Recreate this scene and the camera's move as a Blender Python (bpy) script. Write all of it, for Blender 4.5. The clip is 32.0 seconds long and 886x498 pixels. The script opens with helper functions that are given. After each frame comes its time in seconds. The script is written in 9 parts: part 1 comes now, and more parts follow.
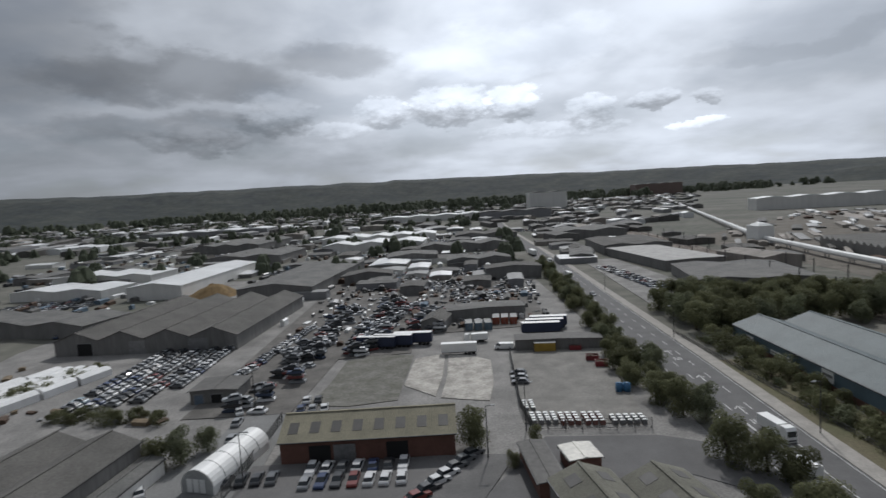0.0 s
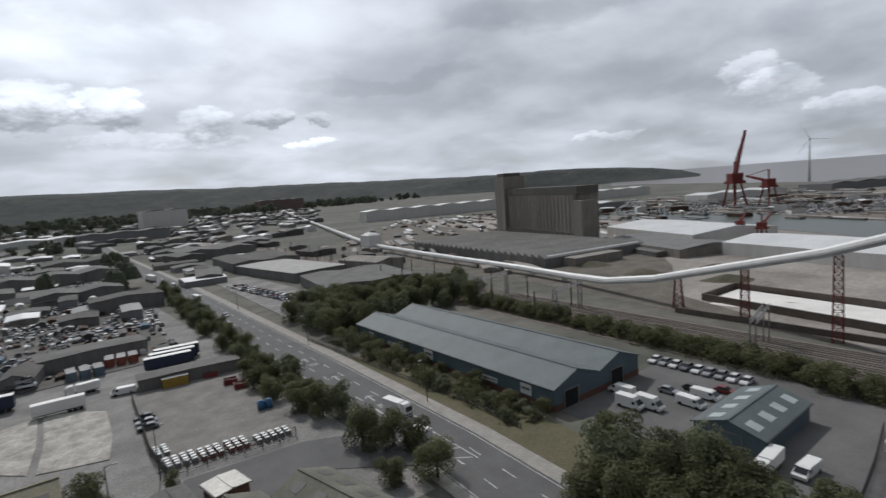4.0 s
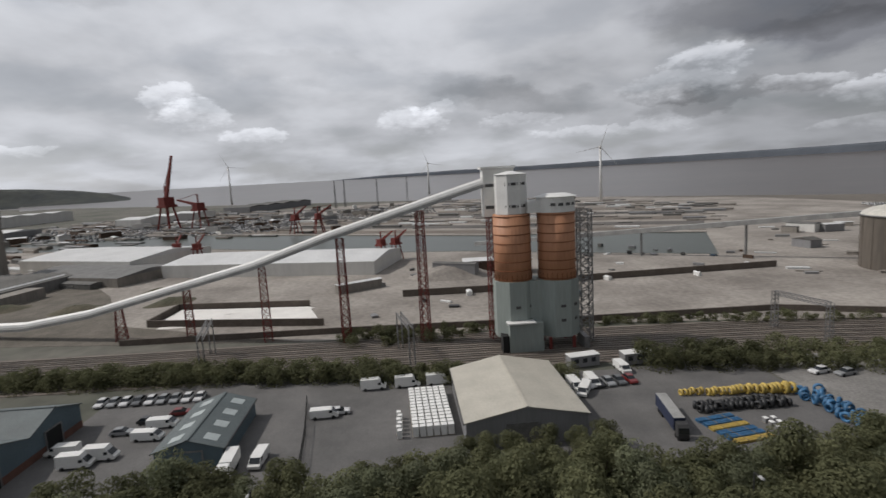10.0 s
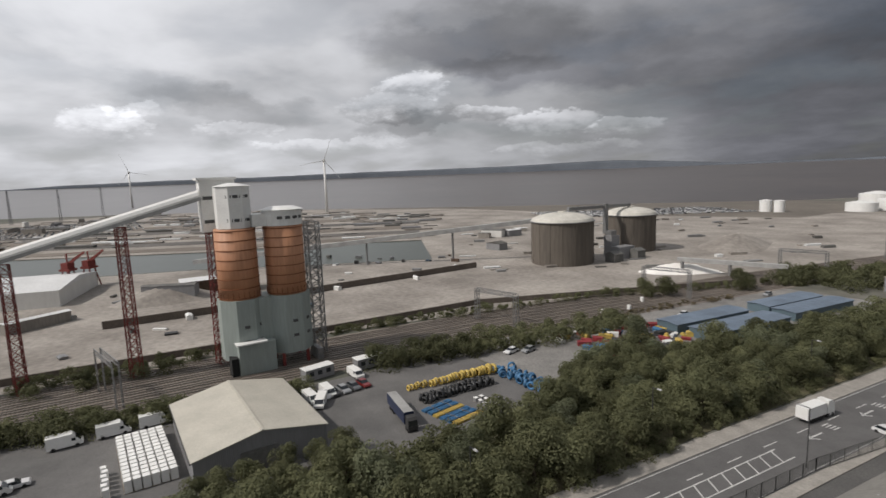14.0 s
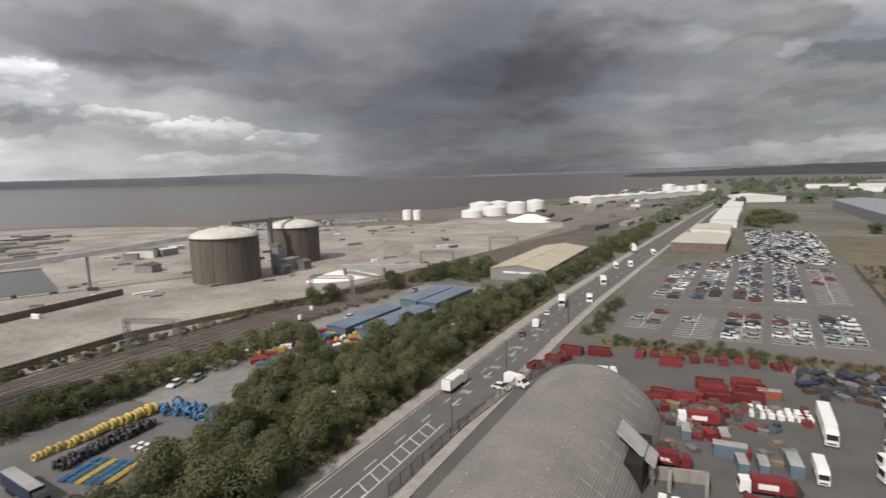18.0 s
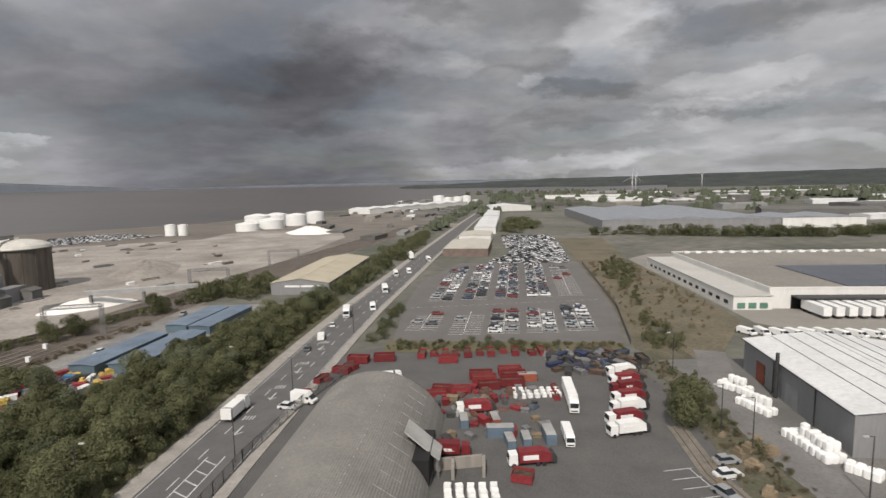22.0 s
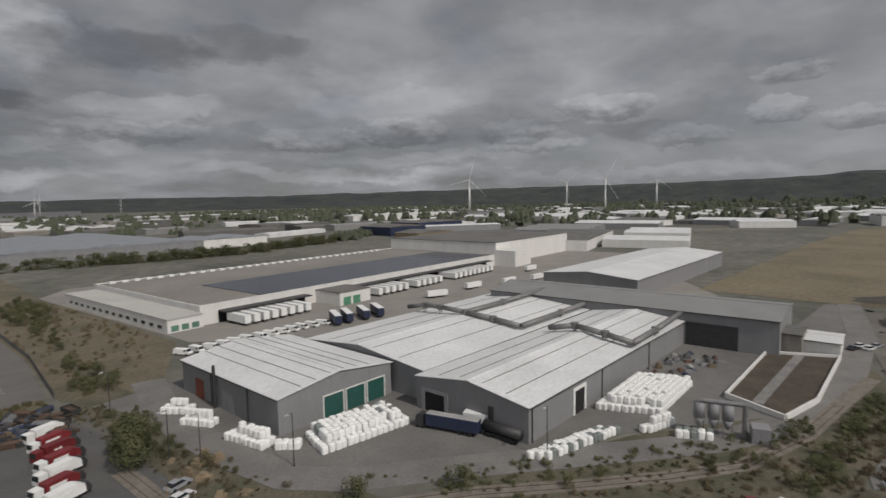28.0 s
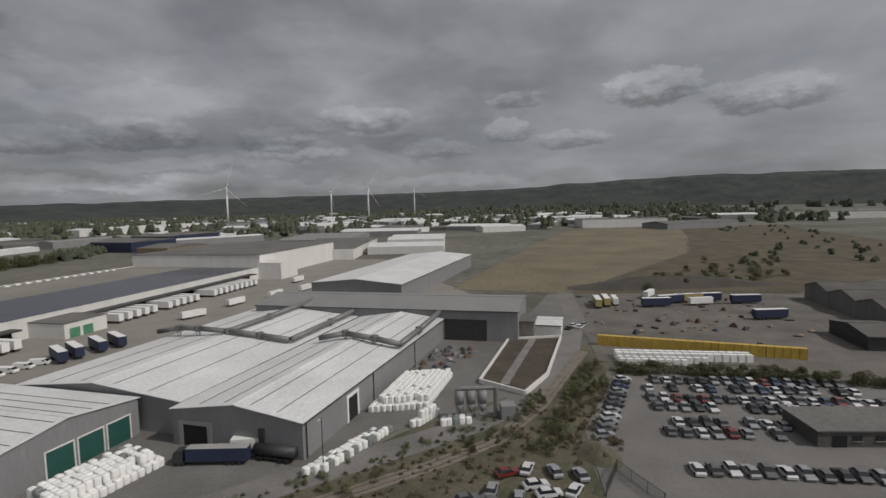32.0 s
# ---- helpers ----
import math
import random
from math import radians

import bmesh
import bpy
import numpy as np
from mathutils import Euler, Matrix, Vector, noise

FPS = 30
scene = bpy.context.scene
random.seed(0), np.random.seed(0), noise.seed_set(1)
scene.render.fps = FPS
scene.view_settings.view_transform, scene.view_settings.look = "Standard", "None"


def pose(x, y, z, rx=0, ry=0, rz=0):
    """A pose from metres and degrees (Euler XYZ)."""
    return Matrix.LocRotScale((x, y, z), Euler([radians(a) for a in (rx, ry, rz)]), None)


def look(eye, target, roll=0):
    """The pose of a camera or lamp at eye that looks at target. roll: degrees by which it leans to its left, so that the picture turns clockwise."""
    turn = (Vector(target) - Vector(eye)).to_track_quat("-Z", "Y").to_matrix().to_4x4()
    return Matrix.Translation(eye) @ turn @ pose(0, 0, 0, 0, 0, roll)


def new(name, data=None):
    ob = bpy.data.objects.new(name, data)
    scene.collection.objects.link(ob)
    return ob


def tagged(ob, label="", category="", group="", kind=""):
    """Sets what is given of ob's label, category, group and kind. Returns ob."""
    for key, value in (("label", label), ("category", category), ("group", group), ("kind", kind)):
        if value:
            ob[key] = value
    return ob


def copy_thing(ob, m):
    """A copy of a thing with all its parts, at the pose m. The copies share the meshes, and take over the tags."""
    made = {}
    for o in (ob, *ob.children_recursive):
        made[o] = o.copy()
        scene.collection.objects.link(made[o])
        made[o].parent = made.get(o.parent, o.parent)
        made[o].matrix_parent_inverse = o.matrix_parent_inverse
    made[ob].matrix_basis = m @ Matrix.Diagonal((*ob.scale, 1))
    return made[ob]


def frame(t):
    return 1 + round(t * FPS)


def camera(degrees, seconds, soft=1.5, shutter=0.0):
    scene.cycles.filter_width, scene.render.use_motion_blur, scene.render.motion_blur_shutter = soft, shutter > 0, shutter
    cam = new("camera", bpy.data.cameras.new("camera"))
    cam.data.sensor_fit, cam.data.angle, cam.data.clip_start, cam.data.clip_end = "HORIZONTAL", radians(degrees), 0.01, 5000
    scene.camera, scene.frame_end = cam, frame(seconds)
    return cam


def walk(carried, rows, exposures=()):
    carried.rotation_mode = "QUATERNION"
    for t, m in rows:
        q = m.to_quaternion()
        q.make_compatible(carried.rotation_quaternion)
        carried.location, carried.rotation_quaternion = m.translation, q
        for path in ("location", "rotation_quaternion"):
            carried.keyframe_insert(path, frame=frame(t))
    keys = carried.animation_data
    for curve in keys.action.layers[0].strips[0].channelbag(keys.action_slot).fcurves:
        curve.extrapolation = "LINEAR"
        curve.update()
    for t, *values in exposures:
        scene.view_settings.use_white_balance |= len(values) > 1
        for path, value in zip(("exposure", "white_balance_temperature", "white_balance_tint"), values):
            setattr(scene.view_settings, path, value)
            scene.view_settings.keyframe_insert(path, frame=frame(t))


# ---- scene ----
cam = camera(79.38, 32.0, 1.5, 0.5)
EYE = 45.0
# seconds, yaw, pitch, roll of a camera that turns on the spot high over the crossing
ROWS = [
    (0.0, 0.00, -5.63, 3.53),
    (0.5, -4.69, -5.54, 3.94),
    (1.0, -9.42, -5.60, 4.15),
    (1.5, -13.68, -5.78, 4.09),
    (2.0, -18.06, -5.96, 3.91),
    (2.5, -23.23, -6.05, 4.07),
    (3.0, -28.39, -6.20, 4.02),
    (3.5, -33.44, -6.40, 4.10),
    (5.5, -54.46, -7.09, 4.11),
    (6.0, -59.49, -7.28, 3.95),
    (6.5, -64.70, -7.41, 3.86),
    (7.0, -69.60, -7.56, 3.82),
    (7.5, -74.56, -7.65, 3.70),
    (8.0, -78.80, -7.75, 3.58),
    (8.5, -82.76, -7.82, 3.43),
    (9.0, -86.56, -7.88, 3.27),
    (9.5, -90.59, -7.92, 3.20),
    (10.0, -94.52, -7.92, 3.14),
    (10.5, -98.56, -7.97, 2.91),
    (11.0, -102.64, -7.97, 2.80),
    (11.5, -106.68, -7.97, 2.70),
    (12.0, -110.43, -7.98, 2.54),
    (12.5, -114.01, -7.99, 2.42),
    (13.0, -117.17, -8.00, 2.22),
    (13.5, -120.25, -7.95, 2.16),
    (15.5, -132.74, -7.85, 1.78),
    (16.0, -136.85, -7.87, 1.73),
    (16.5, -141.35, -7.77, 1.59),
    (17.0, -146.93, -7.75, 1.58),
    (17.5, -152.59, -7.67, 1.43),
    (18.0, -158.11, -7.63, 1.49),
    (18.5, -162.20, -7.52, 1.43),
    (19.0, -164.98, -7.47, 1.39),
    (19.5, -167.00, -7.39, 1.39),
    (20.0, -169.36, -7.31, 1.31),
    (20.5, -173.15, -7.22, 1.21),
    (21.0, -176.38, -7.10, 1.19),
    (21.5, -178.97, -7.02, 1.15),
    (22.0, -181.36, -6.96, 1.18),
    (22.5, -184.09, -6.83, 1.17),
    (23.0, -188.58, -6.74, 1.03),
    (23.5, -194.12, -6.57, 1.14),
    (24.0, -199.44, -6.42, 1.10),
    (24.5, -204.60, -6.27, 1.09),
    (25.0, -210.10, -6.12, 1.06),
    (25.5, -215.57, -5.94, 0.99),
    (26.0, -220.55, -5.82, 0.89),
    (26.5, -225.17, -5.70, 0.96),
    (28.5, -242.13, -5.27, 0.97),
    (29.0, -246.00, -5.15, 1.02),
    (29.5, -249.63, -5.04, 0.98),
    (30.0, -252.93, -4.97, 0.97),
    (30.5, -256.12, -4.90, 1.01),
    (31.0, -258.66, -4.86, 1.11),
    (31.5, -260.72, -4.85, 1.18),
    (32.0, -262.87, -4.87, 1.28),
]
EXPOSURES = [(0.0, -0.28, 6050, 10), (6.0, -0.29, 6220, 11), (11.0, -0.19, 6500, 12), (13.0, -0.05, 6560, 12), (16.0, 0.18, 6680, 12), (19.0, 0.36, 6720, 12), (23.0, 0.33, 6700, 12), (26.0, -0.05, 6600, 12), (30.0, -0.37, 6550, 12), (32.0, -0.38, 6550, 12)]
walk(cam, [(t, pose(0, 0, EYE, 90 + pitch, roll, yaw)) for t, yaw, pitch, roll in ROWS], EXPOSURES)

# ---- light ----
SUN_AZ, SUN_EL = 14.0, 46.0          # clockwise from +y, degrees
world = bpy.data.worlds.new("sky")
scene.world = world
world.use_nodes = True
wn, wl = world.node_tree.nodes, world.node_tree.links
wn.clear()


def wnode(kind, **kw):
    n = wn.new(kind)
    for k, v in kw.items():
        if k == "operation":
            n.operation = v
        elif k == "blend":
            n.blend_type = v
    return n


def wmath(op, a, b=0.0, clamp=False):
    n = wnode("ShaderNodeMath", operation=op)
    n.use_clamp = clamp
    for i, v in enumerate((a, b)):
        if isinstance(v, (int, float)):
            n.inputs[i].default_value = v
        else:
            wl.new(v, n.inputs[i])
    return n.outputs[0]


def wdot(direction):
    n = wnode("ShaderNodeVectorMath", operation="DOT_PRODUCT")
    wl.new(wdir, n.inputs[0])
    n.inputs[1].default_value = Vector(direction).normalized()
    return n.outputs["Value"]


def compass(az, el):
    a, e = radians(az), radians(el)
    return (math.sin(a) * math.cos(e), math.cos(a) * math.cos(e), math.sin(e))


def wnoise(vec, scale, detail, rough, distort=0.0):
    n = wnode("ShaderNodeTexNoise")
    wl.new(vec, n.inputs["Vector"])
    n.inputs["Scale"].default_value, n.inputs["Detail"].default_value = scale, detail
    n.inputs["Roughness"].default_value, n.inputs["Distortion"].default_value = rough, distort
    return n.outputs[0]


def wsmooth(v, lo, hi):
    n = wnode("ShaderNodeMapRange")
    n.interpolation_type = "SMOOTHSTEP"
    wl.new(v, n.inputs[0])
    n.inputs[1].default_value, n.inputs[2].default_value = lo, hi
    return n.outputs[0]


wdir = wnode("ShaderNodeTexCoord").outputs["Generated"]
wsep = wnode("ShaderNodeSeparateXYZ")
wl.new(wdir, wsep.inputs[0])
lift = wmath("ADD", wmath("MAXIMUM", wsep.outputs[2], 0.0), 0.24)
deck = wnode("ShaderNodeCombineXYZ")
wl.new(wmath("DIVIDE", wsep.outputs[0], lift), deck.inputs[0])
wl.new(wmath("DIVIDE", wsep.outputs[1], lift), deck.inputs[1])
heap = wnode("ShaderNodeVectorMath", operation="MULTIPLY")
wl.new(wdir, heap.inputs[0])
heap.inputs[1].default_value = (1.0, 1.0, 2.2)

def lobe(az, el, inner, outer):
    """A soft mask round one bearing: 1 within inner degrees, 0 past outer."""
    return wsmooth(wdot(compass(az, el)), math.cos(radians(outer)), math.cos(radians(inner)))


def wspread(vec, scale, detail, rough):
    n = wnode("ShaderNodeTexNoise")
    wl.new(vec, n.inputs["Vector"])
    n.inputs["Scale"].default_value, n.inputs["Detail"].default_value, n.inputs["Roughness"].default_value = scale, detail, rough
    s = wnode("ShaderNodeSeparateXYZ")
    wl.new(n.outputs[1], s.inputs[0])
    return s.outputs[0], s.outputs[1], s.outputs[2]


broad = wnoise(deck.outputs[0], 0.75, 5.0, 0.5, 0.25)
layer = wnoise(deck.outputs[0], 1.9, 7.0, 0.50, 0.15)
storm = lobe(166, 6, 8, 48)
lit = lobe(40, 22, 5, 110)
glare = lobe(14, 25, 3, 34)
lum = wmath("ADD", 0.31, wmath("MULTIPLY", lit, 0.37))
lum = wmath("ADD", lum, wmath("MULTIPLY", glare, 0.30))
lum = wmath("MULTIPLY", lum, wmath("SUBTRACT", 1.0, wmath("MULTIPLY", storm, 0.16)))
shape = wmath("ADD", wmath("MULTIPLY", wsmooth(broad, 0.34, 0.66), 0.30), wmath("MULTIPLY", wsmooth(layer, 0.30, 0.70), 0.34))
lum = wmath("MULTIPLY", lum, wmath("ADD", shape, 0.69))
ragged = wnoise(deck.outputs[0], 4.2, 9.0, 0.6, 0.3)
rough_part = wmath("MULTIPLY", wmath("SUBTRACT", wsmooth(ragged, 0.36, 0.66), 0.5), lobe(178, 16, 14, 58))
lum = wmath("MULTIPLY", lum, wmath("ADD", 1.0, wmath("MULTIPLY", rough_part, 0.14)))
# bearing and height of the view ray in degrees, broken up by billows
bearing = wmath("ADD", wmath("MULTIPLY", wmath("ARCTAN2", wdot((math.cos(radians(132)), -math.sin(radians(132)), 0)), wdot((math.sin(radians(132)), math.cos(radians(132)), 0))), 57.296), 132.0)
height = wmath("MULTIPLY", wmath("ARCSINE", wsep.outputs[2]), 57.296)
b1, b2, b3 = wspread(heap.outputs[0], 13.0, 9.0, 0.66)
s1, s2, s3 = wspread(heap.outputs[0], 3.2, 7.0, 0.55)
puff_az = wmath("ADD", bearing, wmath("MULTIPLY", wmath("SUBTRACT", b1, 0.5), 4.5))
puff_el = wmath("ADD", height, wmath("MULTIPLY", wmath("SUBTRACT", b2, 0.5), 3.0))
heads = wnode("ShaderNodeTexVoronoi")
heads.feature, heads.normalize = "SMOOTH_F1", True
wl.new(heap.outputs[0], heads.inputs["Vector"])
heads.inputs["Scale"].default_value, heads.inputs["Detail"].default_value, heads.inputs["Roughness"].default_value, heads.inputs["Lacunarity"].default_value, heads.inputs["Smoothness"].default_value = 30.0, 4.0, 0.62, 2.1, 0.2
swell = wmath("SUBTRACT", 0.34, heads.outputs["Distance"])
soft_az = wmath("ADD", puff_az, wmath("MULTIPLY", wmath("SUBTRACT", s1, 0.5), 26.0))
soft_el = wmath("ADD", puff_el, wmath("MULTIPLY", wmath("SUBTRACT", s2, 0.5), 9.0))


def oval(az_in, el_in, az, el, w, h, lo, hi):
    u = wmath("MULTIPLY", wmath("SUBTRACT", az_in, az), 1.0 / w)
    v = wmath("MULTIPLY", wmath("SUBTRACT", el_in, el), 1.0 / h)
    d = wmath("SUBTRACT", 1.0, wmath("ADD", wmath("MULTIPLY", u, u), wmath("MULTIPLY", v, v)))
    if az_in is puff_az:
        d = wmath("ADD", d, wmath("MULTIPLY", swell, 1.3))
        v = wmath("ADD", v, wmath("MULTIPLY", swell, 1.8))
    return wsmooth(d, lo, hi), v


# thick rolls of the deck: dark middles and pale rims, strongest from the storm round to the west
rolls = wnode("ShaderNodeTexVoronoi")
rolls.feature, rolls.normalize = "SMOOTH_F1", True
warp = wnode("ShaderNodeVectorMath", operation="ADD")
wl.new(deck.outputs[0], warp.inputs[0])
warp_n = wnode("ShaderNodeTexNoise")
wl.new(deck.outputs[0], warp_n.inputs["Vector"])
warp_n.inputs["Scale"].default_value, warp_n.inputs["Detail"].default_value = 2.6, 4.0
wl.new(warp_n.outputs[1], warp.inputs[1])
wl.new(warp.outputs[0], rolls.inputs["Vector"])
rolls.inputs["Scale"].default_value, rolls.inputs["Detail"].default_value, rolls.inputs["Roughness"].default_value, rolls.inputs["Lacunarity"].default_value, rolls.inputs["Smoothness"].default_value = 2.0, 2.0, 0.45, 2.3, 0.6
roll_gain = wmath("ADD", 0.10, wmath("MULTIPLY", lobe(205, 12, 20, 95), 0.55))
lum = wmath("MULTIPLY", lum, wmath("ADD", 1.0, wmath("MULTIPLY", wmath("SUBTRACT", rolls.outputs["Distance"], 0.40), roll_gain)))


def wband(v, a0, a1, b0, b1):
    """1 between a1 and b0, falling to 0 at a0 and b1."""
    return wmath("MULTIPLY", wsmooth(v, a0, a1), wmath("SUBTRACT", 1.0, wsmooth(v, b0, b1)))


# the shower: a dark shelf of cloud with a ragged lower edge, grey rain below it, a lit gap to its south
shelf_el = wmath("ADD", puff_el, wmath("MULTIPLY", wmath("SUBTRACT", s2, 0.5), 5.0))
shelf_az = wmath("ADD", bearing, wmath("MULTIPLY", wmath("SUBTRACT", s1, 0.5), 12.0))
edge = wmath("ADD", 7.3, wmath("MULTIPLY", wmath("SUBTRACT", 1.0, wsmooth(bearing, 116.0, 131.0)), 5.6))
above = wsmooth(wmath("SUBTRACT", shelf_el, edge), -0.5, 1.1)
shelf = wmath("MULTIPLY", above, wmath("MULTIPLY", wmath("ADD", wmath("MULTIPLY", wband(shelf_az, 111, 118, 172, 188), 0.62), wmath("MULTIPLY", wband(shelf_az, 148, 160, 170, 184), 0.42)), wmath("SUBTRACT", 1.0, wmath("MULTIPLY", wsmooth(shelf_el, 10.5, 16.0), 0.62))))
lum = wmath("MULTIPLY", lum, wmath("SUBTRACT", 1.0, wmath("MULTIPLY", shelf, 0.54)))
below = wmath("SUBTRACT", 1.0, above)
rain_az = wmath("ADD", bearing, wmath("MULTIPLY", height, 0.35))
rain = wmath("MULTIPLY", below, wmath("ADD", wband(rain_az, 142.0, 155, 172, 182), wmath("MULTIPLY", wband(rain_az, 180, 184, 186, 192), 0.4)))
lum = wmath("MULTIPLY", lum, wmath("SUBTRACT", 1.0, wmath("MULTIPLY", rain, 0.50)))
# broad darker and paler masses of the cloud deck: bearing, height, half width, half height, gain
for az, el, w, h, gain in ((-26, 3.5, 26, 4.5, -0.20), (-26, 12.5, 14, 2.6, -0.36), (-10, 14.8, 9, 2.4, -0.30), (-24, 7.4, 12, 2.2, -0.30), (-40, 15, 14, 8, -0.30), (8, 14, 12, 3.0, 0.16), (33, 11.2, 14, 1.2, -0.12), (104, 7.4, 12, 1.8, -0.20), (80, 11, 12, 1.8, -0.10), (55, 17, 14, 2.4, -0.18), (123, 5.5, 7, 1.1, -0.30), (130, 10.2, 8, 1.6, -0.24), (142, 11.0, 9, 1.6, -0.10), (143, 15.5, 8, 2.0, 0.10), (187, 13.8, 9, 2.0, 0.20), (166, 11.5, 12, 2.4, -0.16), (186, 6.5, 8, 1.4, 0.12), (98, 8.2, 9, 1.4, -0.14), (70, 2.2, 24, 2.0, -0.10),
                           (124, 15.6, 5, 1.6, 0.22), (178, 16, 10, 2.2, 0.34), (199, 15.0, 7, 4.5, 0.62), (181, 12.6, 6, 1.4, 0.26), (190, 10.0, 1.8, 1.3, 0.40), (195, 4.9, 12, 1.2, 0.30), (193, 1.9, 15, 1.2, 0.42), (190, 14.5, 14, 3.0, 0.06), (126, 13.5, 13, 4.5, -0.34), (170, 10.5, 7, 5.0, -0.18), (147, 12.5, 8, 4.0, 0.18), (250, 13, 20, 5.0, 0.22), (225, 11.5, 18, 3.0, 0.14), (245, 11, 24, 3.0, 0.12), (195, 9.1, 7, 1.2, -0.24), (206.5, 13.4, 8, 1.8, -0.30), (181, 17, 5, 1.6, -0.25), (174, 6.6, 9, 1.3, -0.16),
                           (209, 8.7, 9, 1.3, 0.34), (223, 2.6, 14, 1.0, 0.28), (217, 14.5, 9, 2.0, -0.20), (196, 9.0, 6, 1.6, -0.22), (192, 5.3, 9, 2.0, -0.22), (214, 5.8, 10, 1.4, -0.18), (190, 12.7, 6, 2.0, -0.20), (232, 10.7, 10, 1.6, 0.18), (232, 4.4, 9, 0.8, 0.20), (253, 7.6, 8, 1.1, -0.20), (222, 13.7, 9, 2.0, -0.16), (243, 12, 12, 2.0, -0.10), (268, 14, 14, 2.0, -0.08), (255, 18, 40, 7.0, 0.14), (250, 2.4, 34, 1.0, 0.18)):
    m, v = oval(soft_az, soft_el, az, el, w, h, 0.0, 0.8)
    lum = wmath("MULTIPLY", lum, wmath("ADD", 1.0, wmath("MULTIPLY", m, gain)))
# single heaped clouds: the same, then the gain of the crown and of the base
for az, el, w, h, crown, base in ((-16.7, 9.0, 4.6, 2.2, 0.10, -0.34), (-24, 7.0, 6.0, 1.8, 0.06, -0.30), (-5.5, 8.9, 3.4, 1.9, 0.30, -0.34), (1.6, 9.2, 5.0, 2.4, 0.34, -0.42), (7.9, 9.0, 3.4, 2.2, 0.36, -0.38), (15.7, 7.6, 3.0, 1.7, 0.26, -0.30), (21.4, 8.1, 2.8, 1.1, 0.14, -0.42), (26.4, 7.8, 1.5, 0.8, 0.1, -0.42), (25.3, 5.5, 2.8, 0.5, 0.4, 0.2), (-11, 7.4, 4.5, 1.1, 0.2, -0.12), (12, 6.2, 9.0, 0.9, 0.14, -0.16),
                                (68.4, 8.2, 2.9, 1.8, 0.42, -0.04), (70.5, 6.6, 3.6, 1.8, 0.38, -0.10), (75.4, 4.8, 3.6, 1.1, 0.42, 0.02), (56, 3.9, 4.0, 0.5, 0.3, 0.1), (91.5, 5.6, 3.8, 2.0, 0.36, -0.10), (94, 6.8, 2.6, 1.0, 0.26, 0.0), (120.6, 9.0, 4.2, 1.7, 0.62, -0.12), (118, 6.9, 6.0, 1.6, 0.22, -0.28), (134.5, 5.0, 5.5, 1.4, 0.70, 0.1), (141.5, 4.2, 4.5, 1.0, 0.60, 0.15), (128, 6.2, 4.0, 1.0, 0.5, -0.2), (103, 5.0, 4.5, 1.1, 0.26, -0.12), (112, 3.4, 9.0, 0.8, 0.25, 0.0), (136, 2.4, 8.0, 0.8, 0.30, 0.05),
                                (284, 10.7, 5.2, 2.0, 0.34, -0.40), (294, 9.2, 6.4, 2.0, 0.18, -0.36), (271, 10.5, 3.6, 1.1, 0.34, -0.24), (225, 6.2, 7.0, 1.5, 0.12, -0.34), (234, 7.0, 6.0, 1.7, 0.14, -0.34), (245.6, 6.9, 5.0, 1.5, 0.18, -0.34), (255, 9.0, 5.6, 1.6, 0.20, -0.30), (248, 5.4, 6.0, 1.0, 0.22, -0.22), (270, 7.4, 2.6, 1.4, 0.26, -0.26), (276.5, 6.2, 4.0, 1.1, 0.16, -0.28), (262.7, 5.6, 4.2, 1.2, 0.22, -0.26), (208, 6.6, 8.0, 1.3, 0.20, -0.26)):
    m, v = oval(puff_az, puff_el, az, el, w, h, 0.05, 0.46)
    if base > -0.2:
        m = wmath("MULTIPLY", m, wmath("ADD", 0.35, wmath("MULTIPLY", wsmooth(wmath("ADD", v, wmath("MULTIPLY", wmath("SUBTRACT", b3, 0.5), 1.2)), -0.95, 0.0), 0.65)))
    shade = wmath("ADD", base, wmath("MULTIPLY", wsmooth(wmath("ADD", v, wmath("MULTIPLY", wmath("SUBTRACT", b3, 0.5), 1.6)), -0.75, 0.65), crown - base))
    shade = wmath("ADD", shade, wmath("MULTIPLY", swell, 0.40))
    lum = wmath("MULTIPLY", lum, wmath("ADD", 1.0, wmath("MULTIPLY", m, shade)))
tint = wnode("ShaderNodeVectorMath", operation="SCALE")
cool = wnode("ShaderNodeMixRGB")
cool.inputs[1].default_value, cool.inputs[2].default_value = (0.965, 1.0, 1.05, 1), (0.945, 0.985, 1.11, 1)
wl.new(wmath("MAXIMUM", shelf, rain), cool.inputs[0])
wl.new(cool.outputs[0], tint.inputs[0])
wl.new(lum, tint.inputs["Scale"])
blue = wnode("ShaderNodeTexSky")
blue.sky_type, blue.sun_disc = "NISHITA", False
blue.sun_elevation, blue.sun_rotation = radians(SUN_EL), radians(SUN_AZ)
clear = wnode("ShaderNodeVectorMath", operation="SCALE")
wl.new(blue.outputs[0], clear.inputs[0])
clear.inputs["Scale"].default_value = 0.09
mixer = wnode("ShaderNodeMixRGB")
wl.new(wmath("SUBTRACT", 1.0, wmath("MULTIPLY", wmath("SUBTRACT", 1.0, wsmooth(layer, 0.36, 0.55)), 0.10)), mixer.inputs[0])
wl.new(clear.outputs[0], mixer.inputs[1])
wl.new(tint.outputs[0], mixer.inputs[2])
wbg = wnode("ShaderNodeBackground")
wl.new(mixer.outputs[0], wbg.inputs[0])
wbg.inputs[1].default_value = 1.0
wl.new(wbg.outputs[0], wnode("ShaderNodeOutputWorld").inputs[0])

